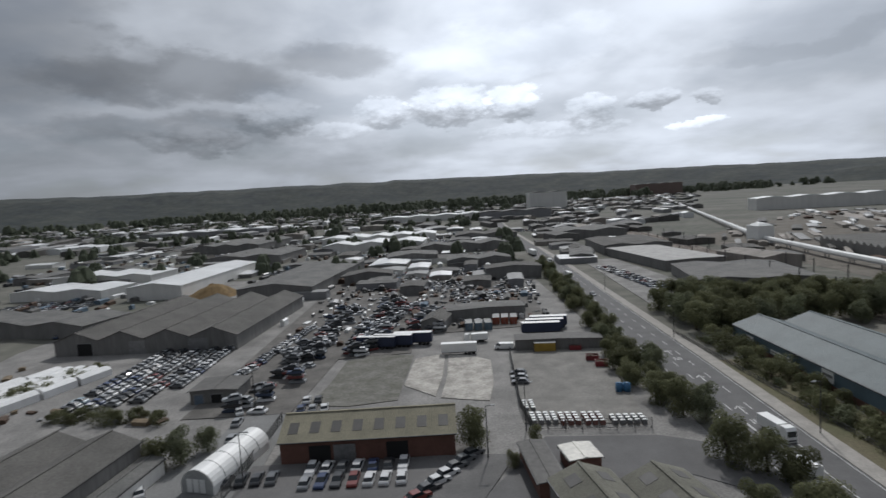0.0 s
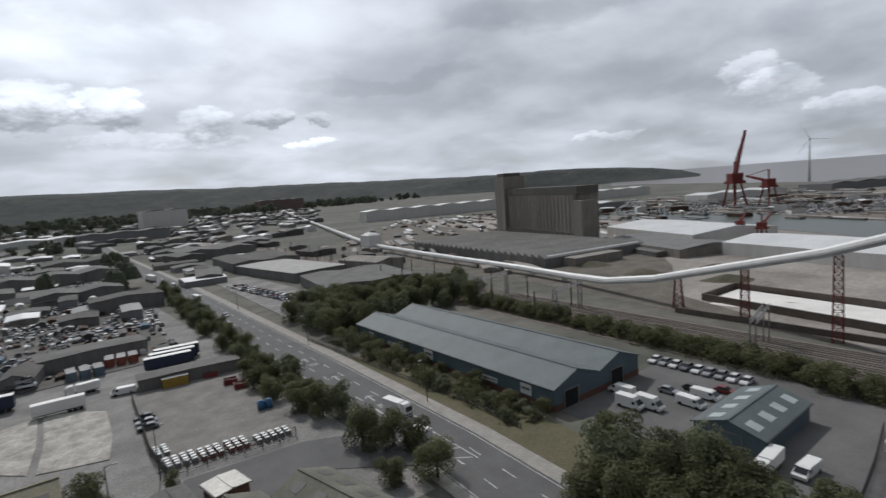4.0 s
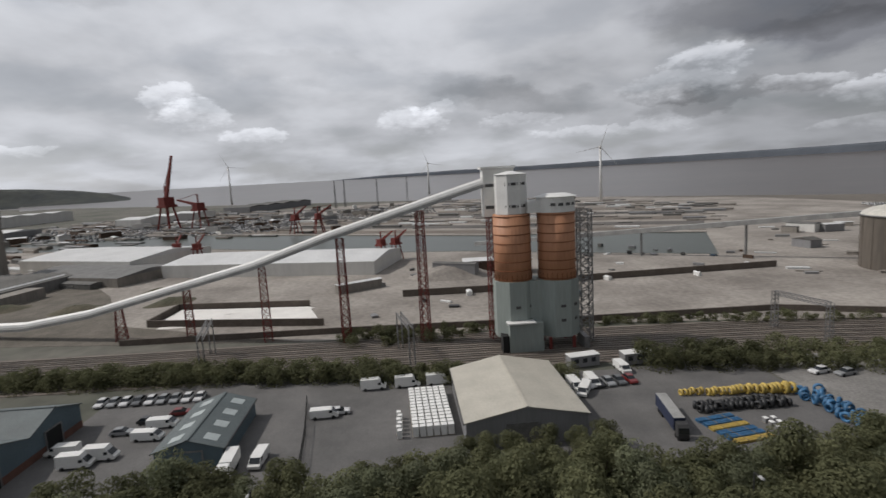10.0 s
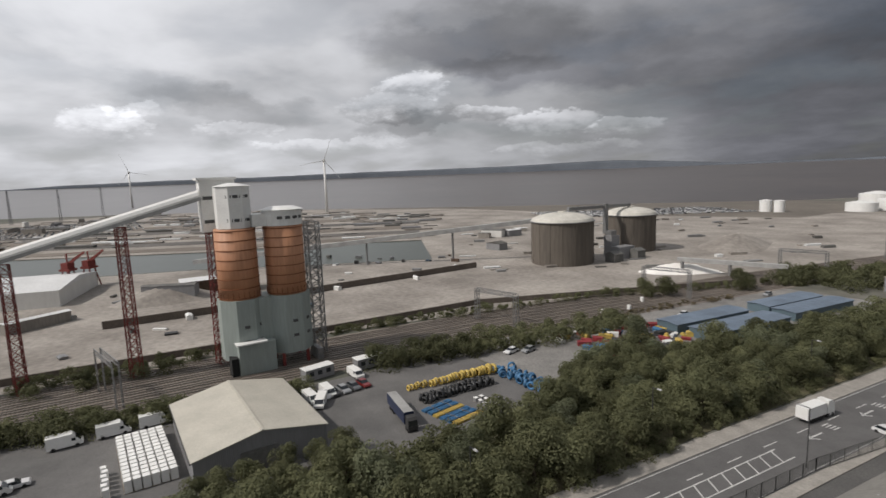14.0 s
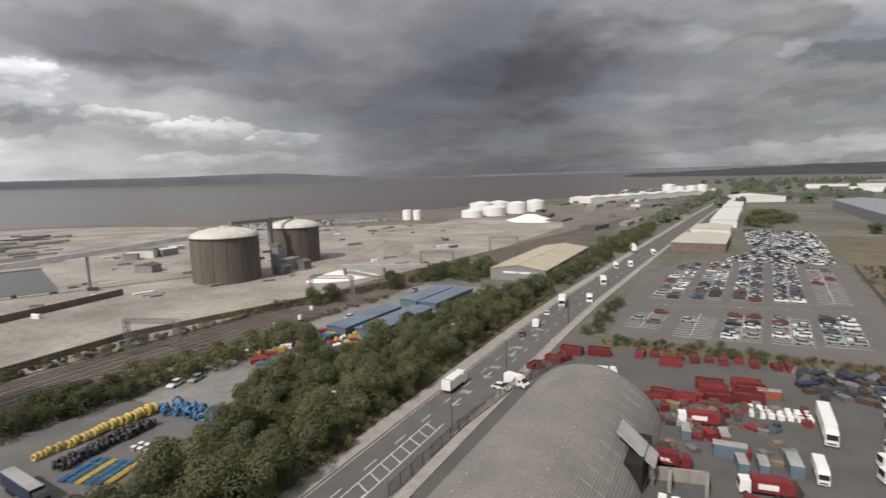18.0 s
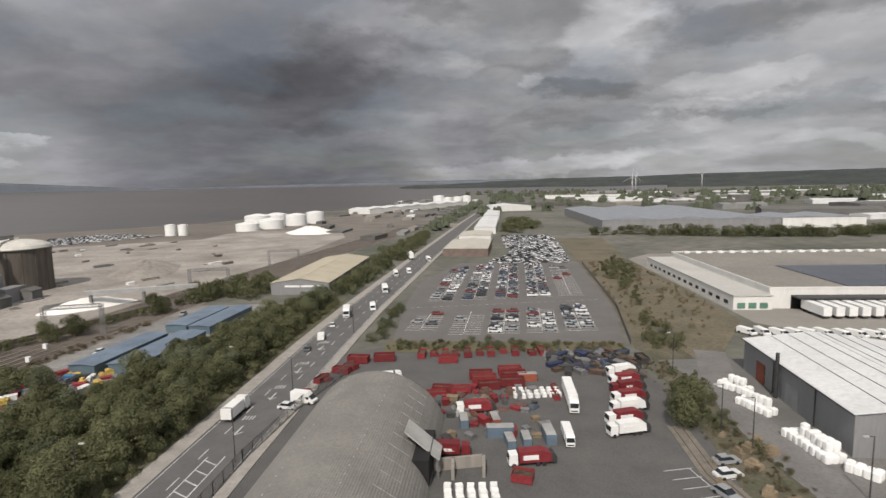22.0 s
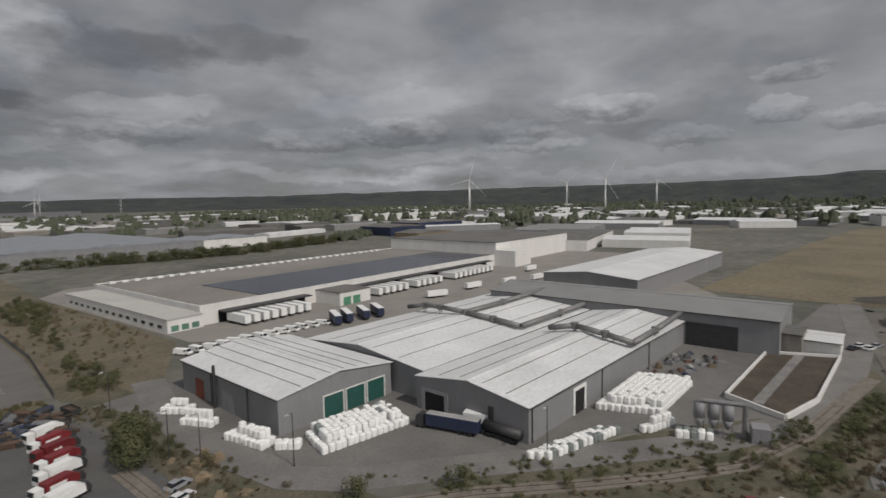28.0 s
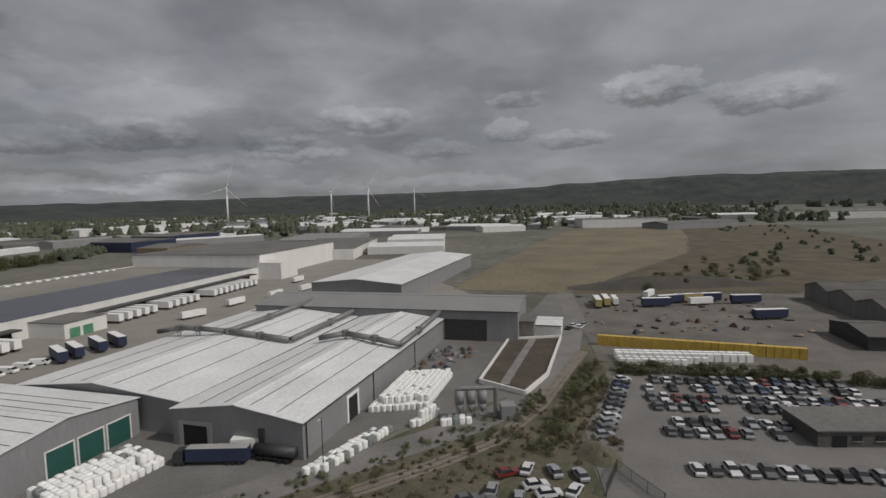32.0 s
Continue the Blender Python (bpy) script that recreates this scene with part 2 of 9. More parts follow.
sun = new("sun", bpy.data.lights.new("sun", "SUN"))
sun.data.energy, sun.data.angle, sun.data.color = 2.8, radians(2.0), (1.0, 0.95, 0.88)
sun.matrix_world = look(Vector(compass(SUN_AZ, SUN_EL)) * 500, (0, 0, 0))


# ---- materials ----
MATS = {}


def mat(name, col, rough=0.85, metal=0.0, var=0.3, scale=0.25, fine=4.0, bump=0.15, col2=None, ribs=None, random_tint=0.0, streak=False, thin=0.0, gloss=0.5):
    """A worn surface: a base colour, broad stains, fine grain and relief; ribs = (axis, spacing) for profiled sheet."""
    if name in MATS:
        return MATS[name]
    m = bpy.data.materials.new(name)
    m.use_nodes = True
    n, l = m.node_tree.nodes, m.node_tree.links
    b = n["Principled BSDF"]
    b.inputs["Roughness"].default_value, b.inputs["Metallic"].default_value = rough, metal
    b.inputs["Specular IOR Level"].default_value = gloss
    geo = n.new("ShaderNodeNewGeometry")
    pos = geo.outputs["Position"]
    if streak:
        mp = n.new("ShaderNodeVectorMath")
        mp.operation = "MULTIPLY"
        l.new(pos, mp.inputs[0])
        mp.inputs[1].default_value = (1.0, 1.0, 0.12)
        pos = mp.outputs[0]

    def noise_node(s, d, r=0.55):
        t = n.new("ShaderNodeTexNoise")
        l.new(pos, t.inputs["Vector"])
        t.inputs["Scale"].default_value, t.inputs["Detail"].default_value, t.inputs["Roughness"].default_value = s, d, r
        return t.outputs[0]
    big, small = noise_node(scale, 5.0, 0.6), noise_node(fine, 4.0)
    mix = n.new("ShaderNodeMixRGB")
    rng = n.new("ShaderNodeMapRange")
    rng.inputs[1].default_value, rng.inputs[2].default_value = 0.32, 0.68
    l.new(big, rng.inputs[0])
    l.new(rng.outputs[0], mix.inputs[0])
    c2 = col2 or tuple(c * (1 - var) for c in col)
    mix.inputs[1].default_value, mix.inputs[2].default_value = (*col, 1), (*c2, 1)
    out = mix.outputs[0]
    grain = n.new("ShaderNodeMixRGB")
    grain.blend_type = "MULTIPLY"
    grain.inputs[0].default_value = min(1.0, var * 1.6)
    l.new(out, grain.inputs[1])
    g2 = n.new("ShaderNodeMapRange")
    g2.inputs[1].default_value, g2.inputs[2].default_value, g2.inputs[3].default_value, g2.inputs[4].default_value = 0.3, 0.7, 0.55, 1.2
    l.new(small, g2.inputs[0])
    l.new(g2.outputs[0], grain.inputs[2])
    out = grain.outputs[0]
    if random_tint:
        info = n.new("ShaderNodeObjectInfo")
        hsv = n.new("ShaderNodeHueSaturation")
        r2 = n.new("ShaderNodeMapRange")
        l.new(info.outputs["Random"], r2.inputs[0])
        r2.inputs[3].default_value, r2.inputs[4].default_value = 1 - random_tint, 1 + random_tint
        l.new(r2.outputs[0], hsv.inputs["Value"])
        l.new(out, hsv.inputs["Color"])
        out = hsv.outputs[0]
    l.new(out, b.inputs["Base Color"])
    bm_ = n.new("ShaderNodeBump")
    bm_.inputs["Strength"].default_value, bm_.inputs["Distance"].default_value = bump, 0.05
    l.new(small, bm_.inputs["Height"])
    last = bm_
    if ribs:
        tc = n.new("ShaderNodeTexCoord")
        w = n.new("ShaderNodeTexWave")
        w.bands_direction = ribs[0]
        w.wave_profile = "SIN"
        w.inputs["Scale"].default_value = 0.314 / ribs[1]
        l.new(tc.outputs["Object"], w.inputs["Vector"])
        b2 = n.new("ShaderNodeBump")
        b2.inputs["Strength"].default_value, b2.inputs["Distance"].default_value = 0.6, 0.06
        l.new(w.outputs[1], b2.inputs["Height"])
        l.new(bm_.outputs[0], b2.inputs["Normal"])
        last = b2
    l.new(last.outputs[0], b.inputs["Normal"])
    if thin:
        tr, mx = n.new("ShaderNodeBsdfTranslucent"), n.new("ShaderNodeMixShader")
        l.new(out, tr.inputs[0])
        mx.inputs[0].default_value = thin
        l.new(b.outputs[0], mx.inputs[1])
        l.new(tr.outputs[0], mx.inputs[2])
        l.new(mx.outputs[0], n["Material Output"].inputs[0])
    MATS[name] = m
    return m


def palette(name, colours, rough=0.35, metal=0.0, coat=0.3):
    """Paint whose colour is drawn for each object from a list of (share, colour)."""
    m = bpy.data.materials.new(name)
    m.use_nodes = True
    n, l = m.node_tree.nodes, m.node_tree.links
    b = n["Principled BSDF"]
    info, rp = n.new("ShaderNodeObjectInfo"), n.new("ShaderNodeValToRGB")
    rp.color_ramp.interpolation = "CONSTANT"
    at = 0.0
    for i, (share, c) in enumerate(colours):
        e = rp.color_ramp.elements[i] if i < 1 else rp.color_ramp.elements.new(min(at, 0.999))
        e.position, e.color = min(at, 0.999), (*c, 1)
        at += share
    rp.color_ramp.elements.remove(rp.color_ramp.elements[-1]) if len(rp.color_ramp.elements) > len(colours) else None
    l.new(info.outputs["Random"], rp.inputs[0])
    geo, t = n.new("ShaderNodeNewGeometry"), n.new("ShaderNodeTexNoise")
    l.new(geo.outputs["Position"], t.inputs["Vector"])
    t.inputs["Scale"].default_value, t.inputs["Detail"].default_value = 2.0, 4.0
    g = n.new("ShaderNodeMixRGB")
    g.blend_type, g.inputs[0].default_value = "MULTIPLY", 0.35
    l.new(rp.outputs[0], g.inputs[1])
    l.new(t.outputs[0], g.inputs[2])
    l.new(g.outputs[0], b.inputs["Base Color"])
    b.inputs["Roughness"].default_value, b.inputs["Metallic"].default_value, b.inputs["Coat Weight"].default_value = rough, metal, coat
    return m


ASPHALT = mat("asphalt", (0.155, 0.150, 0.146), 0.9, 0, 0.38, 0.10, 6.0, 0.2, (0.098, 0.096, 0.094))
ROADTAR = mat("road_asphalt", (0.122, 0.119, 0.118), 0.88, 0, 0.25, 0.2, 5.0, 0.15)
YARD = mat("worn_yard_concrete", (0.275, 0.265, 0.25), 0.92, 0, 0.45, 0.10, 2.2, 0.2, (0.145, 0.14, 0.132))
PALE = mat("pale_quay_concrete", (0.37, 0.34, 0.305), 0.95, 0, 0.35, 0.03, 0.5, 0.15, (0.19, 0.17, 0.15))
SLAB = mat("pale_broken_slab", (0.50, 0.475, 0.43), 0.95, 0, 0.40, 0.25, 1.6, 0.2, (0.25, 0.235, 0.21))
KERB = mat("pale_kerb", (0.34, 0.32, 0.29), 0.9, 0, 0.25, 0.4, 3.0)
EARTH = mat("scrub_earth", (0.135, 0.115, 0.082), 1.0, 0, 0.45, 0.12, 1.5, 0.4, (0.062, 0.066, 0.038))
GROUND = mat("far_ground", (0.168, 0.158, 0.136), 1.0, 0, 0.5, 0.01, 0.12, 0.2, (0.074, 0.080, 0.060))
GRASS = mat("rough_grass", (0.088, 0.09, 0.045), 1.0, 0, 0.4, 0.15, 3.0, 0.5, (0.135, 0.115, 0.07))
DRYGRASS = mat("dry_grass", (0.200, 0.164, 0.108), 1.0, 0, 0.40, 0.018, 0.4, 0.3, (0.118, 0.104, 0.066))
HEATH = mat("brown_heath", (0.124, 0.098, 0.062), 1.0, 0, 0.5, 0.05, 0.8, 0.4, (0.056, 0.052, 0.034))
BALLAST = mat("rail_ballast", (0.235, 0.200, 0.168), 1.0, 0, 0.4, 0.1, 2.0, 0.4, (0.135, 0.115, 0.10))
SALT = mat("white_salt", (0.80, 0.78, 0.74), 0.9, 0, 0.12, 0.2, 2.0, 0.3)
SEA = mat("muddy_sea", (0.112, 0.095, 0.086), 0.30, 0, 0.3, 0.003, 0.03, 0.1, (0.080, 0.070, 0.066), None, 0.0, False, 0.0, 0.5)
DOCK = mat("dock_water", (0.085, 0.098, 0.086), 0.3, 0, 0.2, 0.01, 0.3, 0.08, None, None, 0.0, False, 0.0, 0.12)
MUD = mat("mud_flat", (0.17, 0.15, 0.125), 0.8, 0, 0.3, 0.02, 0.3, 0.2)
WHITELINE = mat("worn_white_marking", (0.62, 0.62, 0.60), 0.8, 0, 0.35, 1.0, 6.0)
STEEL = mat("dull_steel", (0.30, 0.30, 0.30), 0.5, 0.6, 0.3, 1.0, 6.0)
DARKSTEEL = mat("dark_steel", (0.07, 0.07, 0.07), 0.6, 0.4, 0.3, 1.0, 6.0)
REDSTEEL = mat("red_oxide_steel", (0.20, 0.035, 0.028), 0.7, 0.1, 0.3, 0.5, 4.0)
RUST = mat("rusty_scrap", (0.13, 0.085, 0.06), 0.9, 0.2, 0.5, 0.6, 4.0)
BLUECLAD = mat("dark_blue_cladding", (0.105, 0.155, 0.185), 0.6, 0.0, 0.2, 0.2, 4.0, 0.1, None, ("X", 0.33))
BLUECLADY = mat("dark_blue_cladding_side", (0.105, 0.155, 0.185), 0.6, 0.0, 0.2, 0.2, 4.0, 0.1, None, ("Y", 0.33))
TEALROOF = mat("teal_grey_roof", (0.112, 0.138, 0.142), 0.65, 0.0, 0.25, 0.15, 3.0, 0.1, None, ("Y", 0.33))
BRICK = mat("red_brick", (0.16, 0.078, 0.058), 0.9, 0, 0.3, 0.6, 9.0, 0.3)
TANROOF = mat("lichened_tan_roof", (0.27, 0.25, 0.18), 0.9, 0, 0.3, 0.25, 3.0, 0.15, None, ("Y", 0.3))
CREAMROOF = mat("cream_sheet_roof", (0.50, 0.475, 0.41), 0.7, 0, 0.16, 0.2, 3.0, 0.1, None, ("Y", 0.35))
GREYROOF = mat("weathered_grey_roof", (0.17, 0.165, 0.155), 0.9, 0, 0.35, 0.15, 3.0, 0.15, (0.10, 0.10, 0.095), ("Y", 0.3))
DARKROOF = mat("dark_cement_roof", (0.128, 0.122, 0.112), 0.95, 0, 0.35, 0.12, 2.5, 0.15, None, ("Y", 0.3))
WHITEROOF = mat("white_sheet_roof", (0.70, 0.705, 0.70), 0.5, 0, 0.2, 0.06, 1.2, 0.08, (0.57, 0.575, 0.57), ("Y", 0.4))
GREYCLAD = mat("mid_grey_cladding", (0.235, 0.235, 0.24), 0.6, 0, 0.14, 0.2, 3.0, 0.08, None, ("X", 0.3), 0.0, True)
GREYCLADY = mat("mid_grey_cladding_side", (0.235, 0.235, 0.24), 0.6, 0, 0.14, 0.2, 3.0, 0.08, None, ("Y", 0.3), 0.0, True)
WHITECLAD = mat("white_cladding", (0.68, 0.67, 0.64), 0.6, 0, 0.12, 0.2, 3.0, 0.06, None, None, 0.0, True)
CONCRETE = mat("stained_concrete", (0.30, 0.275, 0.245), 0.95, 0, 0.3, 0.12, 1.5, 0.15, (0.20, 0.185, 0.165), None, 0.0, True)
BLOCK = mat("grey_blockwork", (0.22, 0.215, 0.205), 0.95, 0, 0.3, 0.2, 2.0, 0.2, None, None, 0.0, True)
FLATROOF = mat("felt_flat_roof", (0.155, 0.15, 0.142), 0.95, 0, 0.3, 0.05, 1.0, 0.1)
SOLAR = mat("solar_panel_glass", (0.045, 0.05, 0.07), 0.25, 0.0, 0.2, 0.1, 1.0, 0.0)
BLUEROOF = mat("bright_blue_roof", (0.165, 0.215, 0.28), 0.65, 0, 0.3, 0.2, 3.0, 0.1, None, ("X", 0.3))
ORANGE = mat("orange_silo_sheet", (0.50, 0.245, 0.135), 0.6, 0.0, 0.2, 0.15, 2.0, 0.05, None, None, 0.0, True)
ORANGED = mat("dark_orange_band", (0.26, 0.10, 0.045), 0.6, 0.1, 0.2, 0.3, 2.0)
SILOGREY = mat("grey_green_silo_cladding", (0.30, 0.34, 0.32), 0.6, 0, 0.14, 0.1, 2.0, 0.05, None, None, 0.0, True)
TANKBROWN = mat("brown_tank_concrete", (0.145, 0.124, 0.102), 0.9, 0, 0.35, 0.09, 0.8, 0.1, (0.092, 0.080, 0.068), None, 0.0, True)
CREAM = mat("cream_dome_paint", (0.62, 0.60, 0.54), 0.6, 0, 0.25, 0.2, 1.5)
WHITEPAINT = mat("white_paint", (0.76, 0.76, 0.74), 0.5, 0, 0.1, 0.3, 3.0, 0.03)
BAGWHITE = mat("white_woven_plastic", (0.80, 0.80, 0.78), 0.65, 0, 0.10, 0.8, 6.0, 0.3, None, None, 0.06)
BAGGREY = mat("grey_green_wrapped_bag", (0.20, 0.225, 0.215), 0.6, 0, 0.2, 0.8, 6.0, 0.3, None, None, 0.15)
REDPAINT = mat("red_vehicle_paint", (0.215, 0.026, 0.030), 0.5, 0, 0.35, 0.9, 4.0, 0.03, None, None, 0.28)
YELLOW = mat("yellow_plastic", (0.55, 0.40, 0.10), 0.55, 0, 0.25, 0.6, 4.0, 0.05, None, None, 0.2)
BLUEPIPE = mat("blue_plastic_pipe", (0.05, 0.165, 0.32), 0.5, 0, 0.3, 0.8, 4.0, 0.05, None, None, 0.25)
BLACKPLASTIC = mat("black_plastic", (0.035, 0.036, 0.038), 0.5, 0, 0.3, 1.0, 4.0, 0.1, None, None, 0.3)
NAVY = mat("navy_trailer_side", (0.025, 0.035, 0.075), 0.5, 0, 0.2, 0.5, 3.0)
GREENDOOR = mat("green_roller_door", (0.012, 0.085, 0.07), 0.5, 0, 0.15, 0.5, 3.0, 0.05, None, ("Z", 0.12))
# near-black for solid panels: shade inside doorways and bays, put into the colour
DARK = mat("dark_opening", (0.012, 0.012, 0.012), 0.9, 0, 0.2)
GLASS = mat("dark_window_glass", (0.02, 0.024, 0.028), 0.08, 0, 0.1, 1, 3, 0.0)
RUBBER = mat("tyre_rubber", (0.02, 0.02, 0.02), 0.9, 0, 0.2, 2.0, 8.0)
TIMBER = mat("weathered_timber", (0.26, 0.20, 0.13), 0.9, 0, 0.35, 1.0, 6.0, 0.2, None, None, 0.2)
BARK = mat("bark", (0.09, 0.07, 0.05), 1.0, 0, 0.3, 2.0, 9.0, 0.4)
LEAF = mat("dark_green_leaves", (0.188, 0.192, 0.104), 0.8, 0, 0.30, 0.3, 1.2, 0.1, (0.112, 0.120, 0.066), None, 0.25, False, 0.45, 0.15)
LEAF2 = mat("grey_green_leaves", (0.205, 0.22, 0.14), 0.8, 0, 0.30, 0.3, 1.2, 0.1, (0.14, 0.155, 0.09), None, 0.2, False, 0.45, 0.15)
DRYLEAF = mat("dry_grass_tufts", (0.24, 0.19, 0.115), 0.9, 0, 0.35, 0.4, 1.5, 0.1, (0.13, 0.115, 0.07), None, 0.2, False, 0.3)
FARWOOD = mat("far_wood", (0.092, 0.104, 0.066), 1.0, 0, 0.4, 0.05, 0.5, 0.3, (0.052, 0.062, 0.040))
# dark woods with the blue tinge of distance haze mixed into the colour
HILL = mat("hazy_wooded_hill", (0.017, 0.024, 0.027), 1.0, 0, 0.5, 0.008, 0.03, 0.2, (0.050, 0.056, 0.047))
# distance haze is painted into the coast as a flat pale blue-grey
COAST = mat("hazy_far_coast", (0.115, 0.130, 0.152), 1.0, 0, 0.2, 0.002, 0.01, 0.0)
CARPAINT = palette("car_paint", [(0.32, (0.72, 0.72, 0.72)), (0.22, (0.30, 0.31, 0.32)), (0.20, (0.02, 0.02, 0.022)), (0.12, (0.10, 0.105, 0.11)), (0.07, (0.02, 0.045, 0.13)), (0.05, (0.20, 0.02, 0.02)), (0.02, (0.35, 0.45, 0.5))])
DARKCARS = palette("used_car_paint", [(0.22, (0.035, 0.036, 0.04)), (0.20, (0.12, 0.125, 0.13)), (0.18, (0.30, 0.31, 0.32)), (0.28, (0.66, 0.66, 0.66)), (0.07, (0.03, 0.05, 0.12)), (0.05, (0.17, 0.025, 0.02))])
SCRAP = palette("scrap_colours", [(0.25, (0.10, 0.10, 0.10)), (0.2, (0.22, 0.22, 0.22)), (0.15, (0.07, 0.085, 0.11)), (0.15, (0.13, 0.07, 0.055)), (0.15, (0.36, 0.36, 0.35)), (0.1, (0.15, 0.11, 0.07))], 0.7, 0, 0)


# ---- building blocks ----
class MB:
    """A mesh in the making: boxes, prisms, cylinders and beams gathered into one."""

    def __init__(self):
        self.v, self.f = [], []

    def add(self, verts, faces):
        k = len(self.v)
        self.v += [tuple(p) for p in verts]
        self.f += [tuple(k + i for i in f) for f in faces]
        return self

    def box(self, x0, y0, z0, x1, y1, z1, top=1.0):
        cx, cy, hx, hy = (x0 + x1) / 2, (y0 + y1) / 2, abs(x1 - x0) / 2, abs(y1 - y0) / 2
        vs = [(cx + s * hx * k, cy + t * hy * k, z) for z, k in ((z0, 1), (z1, top)) for s, t in ((-1, -1), (1, -1), (1, 1), (-1, 1))]
        return self.add(vs, [(3, 2, 1, 0), (4, 5, 6, 7), (0, 1, 5, 4), (1, 2, 6, 5), (2, 3, 7, 6), (3, 0, 4, 7)])

    def prism(self, pts, z0, z1):
        n = len(pts)
        vs = [(x, y, z0) for x, y in pts] + [(x, y, z1) for x, y in pts]
        return self.add(vs, [tuple(range(n))[::-1], tuple(range(n, 2 * n))] + [(i, (i + 1) % n, n + (i + 1) % n, n + i) for i in range(n)])

    def profile(self, yz, x0, x1, narrow=0.0, zmin=0.0):
        """A side profile pulled across from x0 to x1, drawn in by narrow above zmin."""
        n = len(yz)
        vs = [(x0 + (narrow if z > zmin else 0), y, z) for y, z in yz] + [(x1 - (narrow if z > zmin else 0), y, z) for y, z in yz]
        return self.add(vs, [tuple(range(n)), tuple(range(n, 2 * n))[::-1]] + [(i + 0, n + i, n + (i + 1) % n, (i + 1) % n) for i in range(n)])

    def across(self, xz, y0, y1):
        n = len(xz)
        vs = [(x, y0, z) for x, z in xz] + [(x, y1, z) for x, z in xz]
        return self.add(vs, [tuple(range(n)), tuple(range(n, 2 * n))[::-1]] + [(i, n + i, n + (i + 1) % n, (i + 1) % n) for i in range(n)])

    def cyl(self, x, y, z0, z1, r, n=16, r2=None, turn=0.0):
        r2 = r if r2 is None else r2
        a = [turn + 2 * math.pi * i / n for i in range(n)]
        vs = [(x + r * math.cos(t), y + r * math.sin(t), z0) for t in a] + [(x + r2 * math.cos(t), y + r2 * math.sin(t), z1) for t in a]
        return self.add(vs, [tuple(range(n))[::-1], tuple(range(n, 2 * n))] + [(i, (i + 1) % n, n + (i + 1) % n, n + i) for i in range(n)])

    def beam(self, p, q, w, h=None, n=4, w2=None):
        p, q = Vector(p), Vector(q)
        d = (q - p).normalized()
        s = d.cross(Vector((0, 0, 1)))
        s = s.normalized() if s.length > 1e-4 else Vector((1, 0, 0))
        u = s.cross(d)
        h = h or w
        k = (w2 / w) if w2 else 1.0
        if n == 4:
            ring = [(-w / 2, -h / 2), (w / 2, -h / 2), (w / 2, h / 2), (-w / 2, h / 2)]
        else:
            ring = [(w / 2 * math.cos(2 * math.pi * i / n), h / 2 * math.sin(2 * math.pi * i / n)) for i in range(n)]
        vs = [p + s * a + u * b for a, b in ring] + [q + (s * a + u * b) * k for a, b in ring]
        n = len(ring)
        return self.add(vs, [tuple(range(n))[::-1], tuple(range(n, 2 * n))] + [(i, (i + 1) % n, n + (i + 1) % n, n + i) for i in range(n)])

    def mesh(self, name, material, smooth=False):
        me = bpy.data.meshes.new(name)
        me.from_pydata(self.v, [], self.f)
        me.materials.append(material)
        if smooth:
            me.polygons.foreach_set("use_smooth", [True] * len(me.polygons))
        me.update()
        return me


def part(name, mb, material, parent, label="", smooth=False):
    """Links what mb holds (or a ready mesh) as one mesh object under a thing or a part."""
    ob = new(name, mb if isinstance(mb, bpy.types.Mesh) else mb.mesh(name, material, smooth))
    ob.parent = parent
    return tagged(ob, label)


def thing(name, label, category, x=0.0, y=0.0, rz=0.0, group="", kind="", z=0.0):
    ob = new(name)
    ob.matrix_basis = pose(x, y, z, 0, 0, rz)
    ob.empty_display_size = 0.5
    return tagged(ob, label, category, group, kind)


def solo(name, mb, material, label, category, group="", kind="", x=0.0, y=0.0, rz=0.0, z=0.0, smooth=False):
    ob = new(name, mb if isinstance(mb, bpy.types.Mesh) else mb.mesh(name, material, smooth))
    ob.matrix_basis = pose(x, y, z, 0, 0, rz)
    return tagged(ob, label, category, group, kind)


LEVELS = []


def sheet(name, pts, z, material, label, thick=0.3, category="ground"):
    while any(abs(z - u) < 0.0045 for u in LEVELS):
        z += 0.005
    LEVELS.append(z)
    return solo(name, MB().prism(pts, z - thick, z), material, label, category, "", "structure")


def inside(x, y, poly):
    hit, j = False, len(poly) - 1
    for i in range(len(poly)):
        (xi, yi), (xj, yj) = poly[i], poly[j]
        if (yi > y) != (yj > y) and x < (xj - xi) * (y - yi) / (yj - yi) + xi:
            hit = not hit
        j = i
    return hit


def scatter(poly, n, gap, rnd, tries=40):
    xs, ys = [p[0] for p in poly], [p[1] for p in poly]
    got = []
    for _ in range(n * tries):
        x, y = rnd.uniform(min(xs), max(xs)), rnd.uniform(min(ys), max(ys))
        if inside(x, y, poly) and all((x - a) ** 2 + (y - b) ** 2 > gap * gap for a, b in got):
            got.append((x, y))
            if len(got) >= n:
                break
    return got


def lerp(line, y):
    """x on a polyline of (x, y) that runs up in y."""
    for (xa, ya), (xb, yb) in zip(line, line[1:]):
        if ya <= y <= yb:
            return xa + (xb - xa) * (y - ya) / (yb - ya)
    return line[0][0] if y < line[0][1] else line[-1][0]


# ---- ground, sea and hills ----
def ring_pts(r, n=96):
    return [(r * math.cos(2 * math.pi * i / n), r * math.sin(2 * math.pi * i / n)) for i in range(n)]


